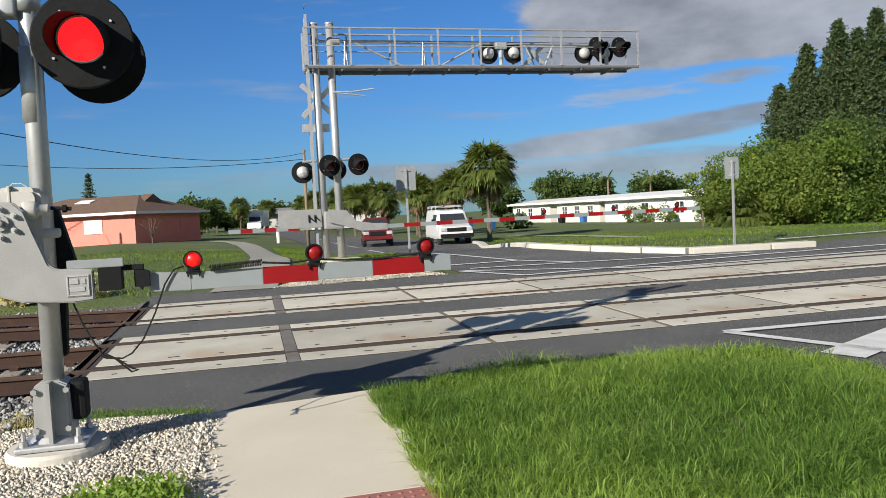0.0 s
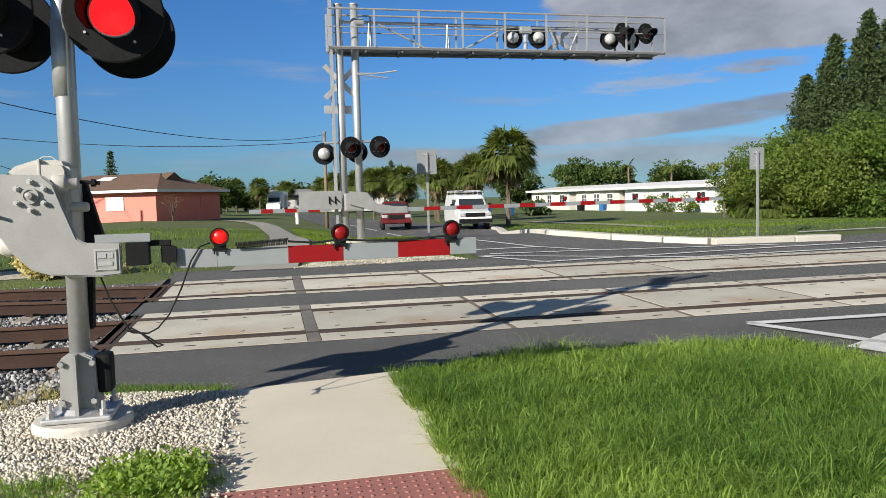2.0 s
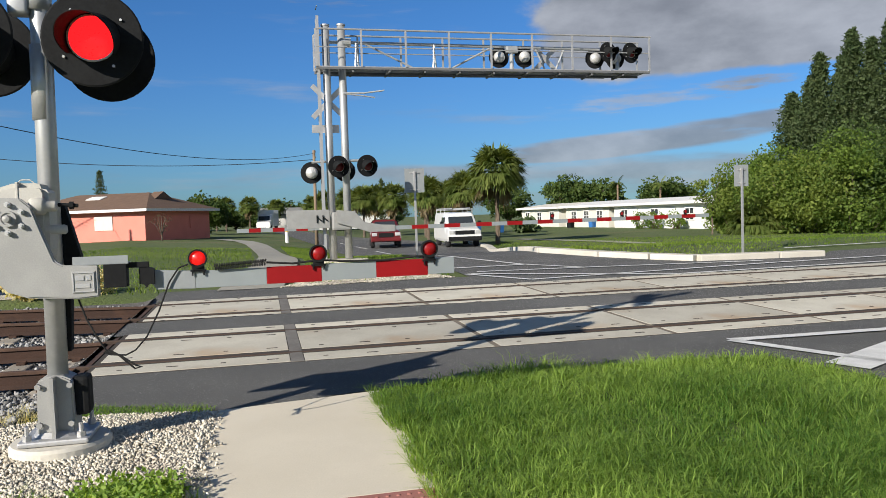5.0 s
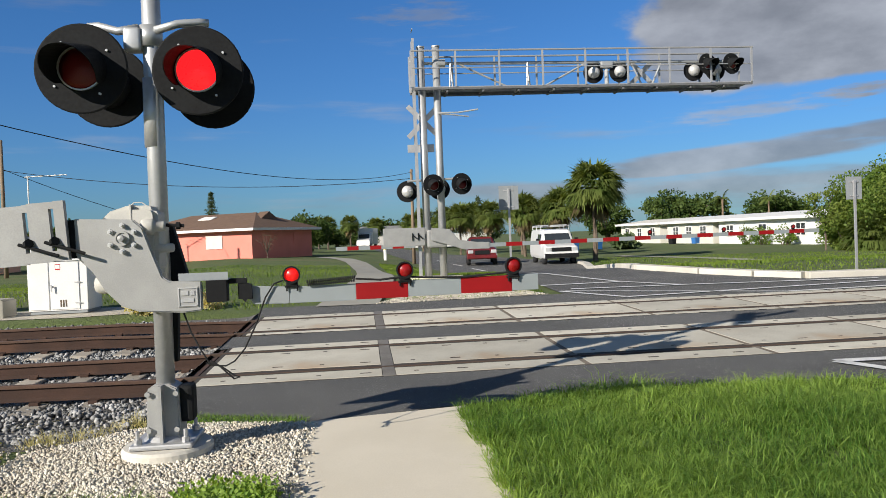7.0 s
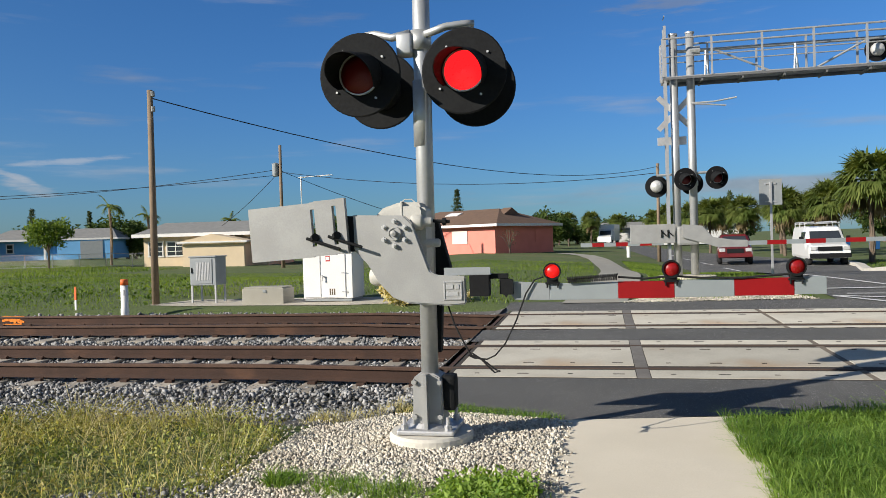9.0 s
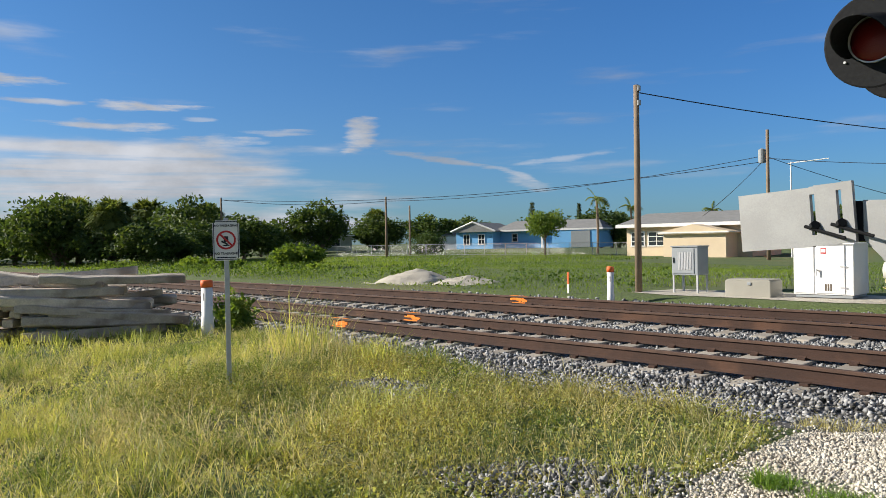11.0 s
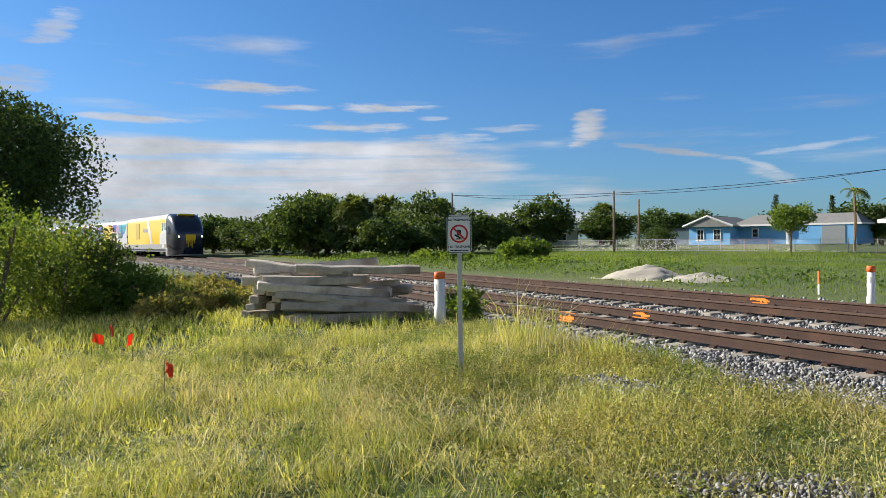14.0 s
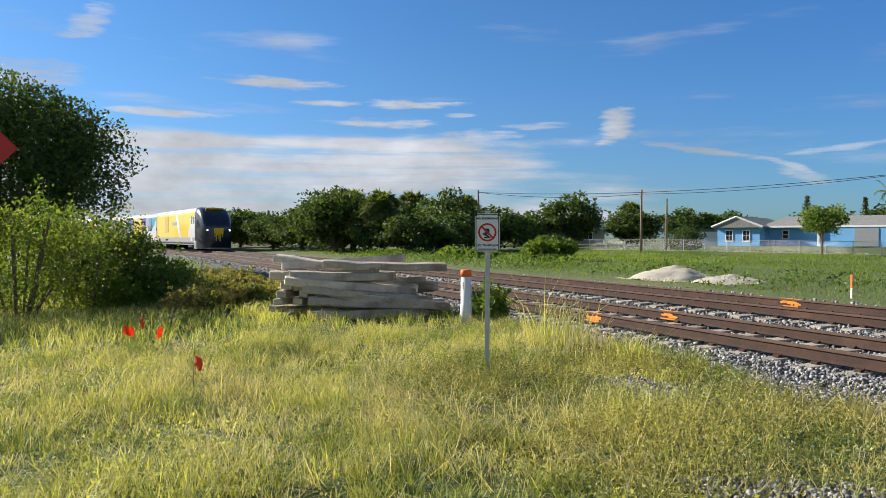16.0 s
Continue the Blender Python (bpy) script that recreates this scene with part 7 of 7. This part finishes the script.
BACK = ((t1, 47, 100, 0.92, 50), (t1, 36, 108, 0.85, 90), (t1, 53, 92, 0.85, 130), (t1, 60, 86, 0.8, 10), (t1, 57, 98, 0.9, 210), (t1, 28, 118, 0.8, 300), (t1, 20, 125, 0.75, 20), (t1, -22, 130, 0.75, 60), (t1, -12, 128, 0.7, 100), (t1, -34, 120, 0.7, 190), (t0, -13, 92, 0.9, 50), (t0, -17, 96, 0.85, 90), (t0, -28, 90, 0.8, 150), (t0, 2, 132, 1.1, 10), (t0, -4, 130, 1.05, 200), (t0, 11, 128, 1.1, 70), (t0, -9, 124, 1.1, 33), (t0, -16, 118, 1.15, 260), (t0, 0, 122, 0.95, 290), (t0, 5, 136, 1.2, 15), (t0, 8.5, 122, 0.9, 170), (t0, -21, 112, 1.0, 80), (t0, 15, 134, 1.2, 110), (t0, -26, 116, 1.1, 45), (t0, -31, 105, 1.0, 5), (t3, -85, 84, 0.9, 15), (t3, -96, 76, 0.9, 77), (t3, -66, 98, 0.95, 140), (t3, -54, 100, 0.9, 210), (t3, -100, 52, 0.9, 270), (t3, -93, 46, 0.85, 330),
        (t2, -55.5, 19.5, 0.66, 40), (t2, -52.5, 20.5, 0.62, 100), (t2, -57, 24, 0.62, 160), (t2, -66, 20.5, 0.80, 220), (t2, -76, 20.0, 0.80, 280), (t2, -90, 18.5, 0.9, 20), (t2, -105, 19, 0.95, 80), (t2, -120, 20, 1.0, 140), (t2, -140, 20, 1.1, 200), (t2, -165, 20, 1.2, 260), (t2, -62, 27, 0.75, 300), (t2, -100, -5.0, 0.8, 30), (t2, -120, -10, 0.9, 30), (t2, -145, 3, 1.0, 70), (t2, -175, -3, 1.2, 70), (t2, -62, 18.2, 0.74, 15), (t2, -70, 16.6, 0.78, 130), (t2, -80, 16.0, 0.8, 250), (t2, -92, 14.6, 0.85, 310), (t2, -108, 12.6, 0.9, 45), (t2, -125, 9.5, 1.0, 170), (t2, -84, 22, 0.9, 70),
        (t3, -72, 35, 0.95, 60), (t3, -75, 40, 0.92, 120), (t3, -64.5, 28, 0.8, 190), (t3, -80, 45, 0.85, 250), (t3, -84.5, 56.5, 1.1, 310), (t3, -88, 52, 0.85, 10), (t3, -95, 62, 0.85, 70), (t3, -88, 68, 0.85, 130), (t3, -82.5, 74, 1.15, 200), (t3, -80.5, 78, 0.9, 250), (t3, -62, 90, 0.85, 20), (t3, -50, 95, 0.8, 60), (t3, -75, 92, 0.9, 100), (t3, -40, 96, 0.85, 160), (t3, -58, 82, 0.85, 220), (t3, -46, 88, 0.9, 280), (t3, -33, 92, 0.8, 40), (t3, -70, 86, 0.95, 300))
for src, x, y, s, a in BACK:
    copy_thing(src, pose(*spot(x, y), 0, 0, a) @ Matrix.Diagonal((s * (1.3 + 0.2 * math.sin(a)), s * (1.25 - 0.15 * math.sin(a)), s * (0.88 + 0.14 * math.cos(3 * a)), 1)))
for x, y, s, a in ((-55.0, 18.9, 0.72, 10), (-58.5, 20.5, 0.82, 60), (-62.0, 19.0, 0.85, 150), (-74.5, 29.5, 1.0, 40), (-90, 70, 1.0, 130), (-79, 38, 1.0, 200)):
    copy_thing(p0, pose(*spot(x, y), 0, 0, a) @ Matrix.Diagonal((s, s, s, 1)))
rp0 = feather_palm("royal_palm", 31, spot(-43.7, 61.0), 5.2, "slim windblown palm beside the blue house", "feather palms", 1.5, (0.5, 0.3))
for x, y, s, a in ((-41.5, 63.5, 0.85, 40), (-37.5, 72, 0.8, 90), (-35, 80, 0.95, 30), (46, 92, 1.0, 70), (50, 88, 0.95, 150)):
    copy_thing(rp0, pose(*spot(x, y), 0, 0, a) @ Matrix.Diagonal((s, s, s, 1)))
conifer("norfolk_pine", 41, spot(-17.7, 93.3), 7.6, 3.4, "dark tiered Norfolk pine behind the pink house", 13, group="conifers")
conifer("norfolk_pine", 42, spot(-77.7, 91.5), 7.4, 3.2, "dark tiered Norfolk pine behind the blue house", 13, group="conifers")
conifer("norfolk_pine", 43, spot(-69, 92), 6.8, 2.2, "thin dark conifer behind the blue house", 13, group="conifers")
conifer("norfolk_pine", 44, spot(14.5, 92), 6.6, 2.4, "dark tiered Norfolk pine behind the palms", 12, group="conifers")
for k, (x, y, h, w_) in enumerate(((49.5, 62.5, 12.4, 3.4), (50.0, 59.4, 15.6, 3.6), (51.0, 57.8, 15.0, 3.0), (50.6, 56.2, 17.0, 3.6), (51.5, 55.0, 16.0, 3.2), (52.3, 53.8, 17.4, 3.8), (53.5, 51.5, 17.0, 4.0), (54, 48.5, 16.5, 4.2), (50.3, 60.8, 13.8, 3.2))):
    conifer("sheoak_tree", 50 + k, spot(x, y), h, w_ * 1.55, "tall feathery dark green sheoak tree", 25, NEEDLES, 1.7, 8, 62, "sheoak trees", 0.14)
tree("small_tree", 61, spot(-44.5, 54.0), 4.1, 4.2, "small leafy green tree before the blue house", LEAF, 0.15, 0.09, 45, 70, 0.38)
bush("round_bush", 62, spot(-59.8, 53.2), 2.2, 3.6, 3.6, "rounded dark green bush on the grass", LEAF_DARK, 0.13, 50, 80)
tree("bare_shrub", 63, (-6.9, 57.0, gz(-6.9, 57.0)), 2.2, 1.8, "thin reddish leafless shrub beside the pink house", PALM_DRY, 0.05, 0.05, 14, 14, 0.2)
# thicket beyond the kerb; its sunlit left and darker right are put into leaf colours
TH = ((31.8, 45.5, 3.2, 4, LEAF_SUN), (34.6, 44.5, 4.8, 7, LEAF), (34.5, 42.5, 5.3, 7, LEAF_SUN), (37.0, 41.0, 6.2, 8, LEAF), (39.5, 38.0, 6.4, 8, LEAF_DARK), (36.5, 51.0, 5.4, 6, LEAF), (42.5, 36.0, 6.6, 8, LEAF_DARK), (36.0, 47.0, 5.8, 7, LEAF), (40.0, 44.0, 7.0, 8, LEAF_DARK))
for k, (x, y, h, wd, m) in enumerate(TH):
    bush("thicket_bush", 70 + k, spot(x, y), h, wd, wd, "dense tall green thicket bush" if m is not LEAF_SUN else "dense yellow-green thicket bush, sunlight put into its leaf colour", m, 0.135, 46, 330, group="thicket")
tree("sapling", 85, spot(30.0, 46.0), 4.6, 2.6, "thin pale green sapling with sparse leaves", LEAF_SUN, 0.12, 0.06, 22, 40, 0.3)
fan_palm("scrub_palm", 86, spot(31.6, 43.6), 0.7, "low spreading scrub palm at the thicket", "", 1.9, 6)
bush("agave", 87, spot(24.6, 69.0), 1.2, 2.4, 2.4, "grey-green spiky agave on the lawn", NEEDLES, 0.5, 16, 12)
for k, (x, y) in enumerate(((35.6, 66.5), (35.8, 64.0), (36.0, 61))):
    bush("house_shrub", 88 + k, spot(x, y), 1.7, 2.0, 2.0, "sparse green shrub by the white house", LEAF, 0.16, 16, 22, group="house shrubs")

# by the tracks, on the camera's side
# the shade on these two trees is in their dark leaf colour
tree("dark_tree", 91, spot(-41.5, -4.8), 9.2, 12.5, "large broadleaf tree with shade put into its dark leaves", LEAF_DARK, 0.125, 0.35, 120, 430, 0.06)
tree("dark_tree", 92, spot(-47.0, -13.0), 10.5, 14.0, "large broadleaf tree with shade put into its dark leaves", LEAF_DARK, 0.22, 0.4, 100, 150, 0.06)
BU = ((-18.0, -1.8, 2.45, 3.3, LEAF_SUN), (-19.0, -0.5, 2.2, 3.0, LEAF_SUN), (-18.9, 0.9, 1.15, 2.3, LEAF), (-17.6, -4.0, 2.6, 3.6, LEAF), (-20.0, 2.0, 0.6, 2.4, BROWN_WEEDS), (-21.8, 2.8, 0.5, 2.8, BROWN_WEEDS), (-24, 3.4, 0.5, 3.0, BROWN_WEEDS), (-22.5, -1.0, 2.4, 4.0, LEAF), (-17.2, 1.6, 0.5, 1.8, BROWN_WEEDS), (-18.2, 2.9, 0.5, 1.7, BROWN_WEEDS), (-19.6, 0.2, 1.8, 2.3, LEAF_DARK))
for k, (x, y, h, wd, m) in enumerate(BU):
    bush("wild_bush", 95 + k, spot(x, y), h, wd, wd, "tangled yellow-green wild bush beside the tracks", m, 0.052, 50, 120, group="wild bushes")
bush("vine_mound", 110, spot(-34.2, 21.2), 1.2, 3.8, 2.6, "mound of dark green vines beyond the tracks", LEAF, 0.13, 60, 90, group="vine mounds")
for k, (x, y, h, wd) in enumerate(((-41.0, 20.0, 0.9, 5.0), (-46, 21, 1.0, 4))):
    bush("vine_mound", 111 + k, spot(x, y), h * 0.5, wd * 1.2, wd * 0.6, "low tangle of green vines beyond the tracks", LEAF, 0.12, 40, 70, group="vine mounds")
bush("weed_clump", 120, spot(-12.6, 6.4), 0.62, 1.1, 0.8, "leafy weed clump by the old ties", LEAF, 0.06, 24, 50, group="weed clumps")
bush("weed_clump", 121, spot(-4.2, 15.4), 0.55, 1.2, 0.8, "dry brownish weed clump by the white cabinet", STRAW, 0.06, 20, 45, group="weed clumps")
bush("weed_clump", 122, spot(-3.5, 15.8), 0.35, 1.4, 0.8, "dry brownish weed clump by the white cabinet", STRAW, 0.05, 20, 45, group="weed clumps")
# ---- grass ----
rng = np.random.default_rng(17)


def sward(name, poly, n, high, wide, bend, material, label, keep=None, seed=1.0, spread=0.5, tuft=0.0, per=14, uneven=0.8):
    """Grass over an outline; tuft: how wide its tufts are; uneven: how much its height rolls."""
    out = None
    if tuft:
        cx, cy = scatter(rng, n // per, poly)
        a, r = rng.uniform(0, 6.2832, (len(cx), per)), tuft * np.sqrt(rng.uniform(0.02, 1, (len(cx), per)))
        x, y, out = (cx[:, None] + r * np.cos(a)).ravel(), (cy[:, None] + r * np.sin(a)).ravel(), a.ravel() + rng.normal(size=a.size) * 0.5
        size = np.repeat(rng.uniform(0.55, 1.25, len(cx)), per)
        k = inside(x, y, poly)
        x, y, out, size = x[k], y[k], out[k], size[k]
    else:
        x, y = scatter(rng, n, poly)
        size = np.ones(len(x))
    p = patches(x, y, spread, seed)
    if keep is not None:
        k = rng.uniform(0, 1, len(x)) < keep(x, y, p)
        x, y, p, size = x[k], y[k], p[k], size[k]
        out = out[k] if out is not None else None
    h = rng.uniform(*high, len(x)) * (1 - uneven / 2 + uneven * p) * size
    tagged(blades(name, rng, x, y, h, rng.uniform(*wide, len(x)), bend, material, out_angle=out), label, "grass", kind="stuff")


VERGE = [(0.93, 1.6), (5.0, 1.6), (5.02, 5.4), (4.78, 6.38), (2.2, 6.55), (0.93, 6.3)]
sward("verge_grass", VERGE, 95000, (0.07, 0.15), (0.0035, 0.0075), 1.1, GRASS, "lush bright green uncut grass on the verge", None, 2.0, 0.3, 0.04, 10, 1.2)
sward("verge_grass", VERGE, 16000, (0.13, 0.21), (0.004, 0.008), 1.35, GRASS, "longer arching blades in the lush verge grass", None, 5.0, 0.25, 0.05, 9, 1.2)
sward("verge_edge_grass", [(0.84, 1.6), (0.99, 1.6), (0.99, 6.35), (0.84, 6.35)], 7000, (0.06, 0.17), (0.004, 0.008), 1.2, GRASS, "green grass leaning over the footway edge", lambda x, y, p: p, 3.0, 0.15, 0.05)
sward("verge_edge_grass", [(0.9, 6.25), (2.2, 6.5), (4.8, 6.35), (4.85, 6.5), (2.2, 6.72), (0.9, 6.45)], 3200, (0.06, 0.16), (0.004, 0.008), 1.2, GRASS, "green grass leaning over the asphalt edge", lambda x, y, p: p, 3.0, 0.15, 0.05)
NEAR = [(-12, -3.5), (-2.0, -2.0), (-2.0, 3.4), (-2.5, 3.7), (-2.55, 5.5), (-3.5, 6.0), (-4.6, 5.85), (-5.3, 5.55), (-6.3, 6.2), (-7.7, 6.5), (-9.5, 6.6), (-12, 6.4)]


def bare(x, y, p):
    """Less grass where gravel shows."""
    return 1 - 0.95 * np.exp(-(((x + 6.2) / 0.8) ** 2 + ((y - 4.88) / 0.32) ** 2)) - 0.95 * np.exp(-(((x + 3.1) / 0.8) ** 2 + ((y - 3.65) / 0.6) ** 2))


sward("weedy_grass", NEAR, 100000, (0.07, 0.27), (0.004, 0.009), 1.05, WEEDS, "tall weedy yellow-green grass", lambda x, y, p: bare(x, y, p) * (1 - 0.55 * ease(-6.0, -3.6, x) * ease(2.0, 3.4, y)) * (0.45 + 0.55 * (patches(x, y, 0.23, 6.0) > 0.42)), 1.0, 0.42, 0.07, 16, 1.6)
sward("dry_grass", NEAR, 32000, (0.12, 0.38), (0.003, 0.007), 1.6, STRAW, "dry straw-coloured grass stalks", lambda x, y, p: 0.3 + 0.7 * p * bare(x, y, p), 4.0, 0.6, 0.10, 12)
sward("dry_grass", [(-8.59, 0.91), (-7.61, 2.71), (-5.44, 2.17), (-6.41, 0.44)], 5200, (0.16, 0.36), (0.003, 0.006), 1.5, STRAW, "pale dead grass matted in the weeds", lambda x, y, p: p, 2.0, 0.3, 0.12, 14)
sward("weedy_grass", [(-26, -8), (-12, -4), (-12, 6.4), (-22, 6.2), (-26, 5.4)], 42000, (0.12, 0.34), (0.008, 0.018), 0.8, WEEDS, "tall weedy yellow-green grass", None, 1.0, 1.2, 0.14, 14)
x, y = scatter(rng, 52000, NEAR)
p = patches(x, y, 0.5, 7.0)
k = rng.uniform(0, 1, len(x)) < (0.15 + p) * bare(x, y, p)
x, y, p = x[k], y[k], p[k]
tagged(leaf_mesh("small_weeds", rng, np.stack([x, y, ground_z(x, y) + rng.uniform(0.01, 0.2, len(x)) * p], 1), 0.021, WEEDS, None, 1.5), "low leafy weeds among the grass", "weeds", kind="stuff")
x, y = scatter(rng, 46000, [(-8.5, 2.4), (-2.1, 2.2), (-2.5, 5.6), (-3.6, 5.95), (-5.6, 5.75), (-8.5, 5.9)])
p = patches(x, y, 0.45, 5.0)
k = rng.uniform(0, 1, len(x)) < (0.3 + p) * bare(x, y, p)
x, y, p = x[k], y[k], p[k]
tagged(leaf_mesh("creeping_weeds", rng, np.stack([x, y, ground_z(x, y) + rng.uniform(0.02, 0.20, len(x)) * (0.3 + p)], 1), 0.015, BROWN_WEEDS, None, 1.7), "brownish creeping weeds near the ballast", "weeds", kind="stuff")
x, y = scatter(rng, 30000, [(-55, 15.0), (-30, 14.9), (-10.6, 14.8), (-10.6, 19.5), (-30, 22.0), (-55, 24.0)])
y = y + bend(x)
p = patches(x, y, 1.1, 3.0)
k = (rng.uniform(0, 1, len(x)) < 1.6 * np.clip(p - 0.35, 0, 1)) & (np.hypot((x + 18.3) * 0.6, y - 16.6) > 1.9)
x, y, p = x[k], y[k], p[k]
tagged(leaf_mesh("field_weeds", rng, np.stack([x, y, ground_z(x, y) + rng.uniform(0.02, 0.5, len(x)) * p], 1), 0.075, LEAF, None, 1.5), "patches of leafy green weeds beyond the tracks", "weeds", kind="stuff")
x, y = scatter(rng, 2600, [(-1.05, 3.95), (-0.47, 3.95), (-0.47, 4.42), (-0.75, 4.5), (-1.05, 4.4)])
tagged(leaf_mesh("leafy_weeds", rng, np.stack([x, y, ground_z(x, y) + rng.uniform(0.02, 0.14, len(x))], 1), 0.02, GRASS, None, 1.9), "lush leafy green weeds at the gravel edge", "weeds", kind="stuff")
sward("reed_grass", [(-9.3, 5.2), (-8.6, 5.2), (-8.5, 5.9), (-9.3, 5.9)], 110, (0.6, 1.15), (0.008, 0.014), 0.6, WEEDS, "tall reedy grass clump beside the tracks", None, 1.0)
sward("reed_grass", [(-7.7, 5.4), (-7.2, 5.4), (-7.2, 5.8), (-7.7, 5.8)], 90, (0.4, 0.75), (0.008, 0.013), 0.6, WEEDS, "tall reedy grass clump beside the tracks", None, 1.0)
sward("dry_grass", [(-9.4, 5.0), (-7.2, 5.0), (-8.6, 6.0), (-9.4, 6.0)], 130, (0.3, 0.9), (0.005, 0.009), 0.5, STRAW, "dry stalks beside the tracks", None, 2.0)
sward("dry_grass", [(-2.6, 5.75), (-1.7, 6.15), (-1.5, 6.7), (-1.8, 6.9), (-2.6, 6.5)], 1500, (0.04, 0.14), (0.003, 0.006), 1.0, STRAW, "dry brown grass at the ballast edge", None, 2.0, 0.3, 0.06)
sward("edge_grass", [(-1.5, 6.0), (-0.5, 6.0), (-0.4, 6.2), (-1.1, 6.5), (-1.5, 6.6)], 2600, (0.05, 0.12), (0.004, 0.007), 0.9, GRASS, "small grass patch at the asphalt edge")
for x0, y0, rr in ((-1.25, 3.95, 0.30), (-0.75, 3.95, 0.22), (-1.75, 3.85, 0.25), (-2.1, 4.4, 0.15), (-0.62, 4.18, 0.26), (-0.85, 4.32, 0.2), (-1.3, 4.25, 0.22), (-1.7, 4.3, 0.2)):
    ring = [(x0 + rr * math.cos(k), y0 + 0.7 * rr * math.sin(k)) for k in np.linspace(0, 6.28, 12, endpoint=False)]
    sward("grass_tuft", ring, 1100, (0.05, 0.15), (0.004, 0.008), 1.0, GRASS, "small green grass tuft in white gravel", None, 2.0, 0.2, 0.05, 12)
FIELD = [(-30, 14.7), (-10.6, 14.6), (-10.3, 17.6), (-4.1, 17.6), (-3.9, 15.1), (-2.3, 15.0), (-0.75, 15.6), (-0.2, 22), (-0.6, 40), (-30, 40)]
sward("lawn_grass", FIELD, 42000, (0.04, 0.10), (0.010, 0.024), 0.6, LAWN, "green field grass beyond the tracks", None, 1.5, 2.2)
sward("lawn_grass", [(-70, 14.8), (-30, 14.8), (-30, 50), (-50, 60), (-70, 45)], 26000, (0.08, 0.2), (0.03, 0.06), 0.6, LAWN, "green field grass beyond the tracks", None, 1.5, 3.0)
sward("lawn_grass", [(0.9, 15.3), (3.9, 15.35), (4.1, 19), (4.5, 26), (3.0, 45), (1.0, 45), (1.3, 25)], 22000, (0.05, 0.13), (0.010, 0.022), 0.7, LAWN, "short lawn grass round the signal", None, 1.5, 1.0)
sward("lawn_grass", [(8.6, 21), (9.1, 18.9), (10.4, 16.7), (13.2, 16.3), (14.2, 18.8), (30, 21), (34, 40), (16, 50), (13, 42)], 36000, (0.04, 0.10), (0.016, 0.036), 0.7, LAWN, "lawn grass beyond the kerb", None, 2.5, 2.0)
drape("gravel_bed", [(0.45, 14.95), (2.2, 15.05), (3.7, 15.2), (3.3, 15.75), (2.0, 15.95), (0.9, 15.7)], 0.016, SHELL_BED, 0.4, label="pale gravel bed round the tall signal", category="gravel")
x, y = scatter(rng, 9000, [(0.3, 14.9), (1.6, 15.0), (3.9, 15.2), (3.6, 16.1), (2.0, 16.2), (0.8, 15.9)])
k = rng.uniform(0, 1, len(x)) < 1.5 * patches(x, y, 0.2, 3.0) ** 2 + 0.15
x, y = x[k], y[k]
tagged(stones("white_gravel", rng, x, y, ground_z(x, y) + 0.01, rng.uniform(0.010, 0.026, len(x)), SHELL), "white crushed shell gravel", "gravel", kind="stuff")
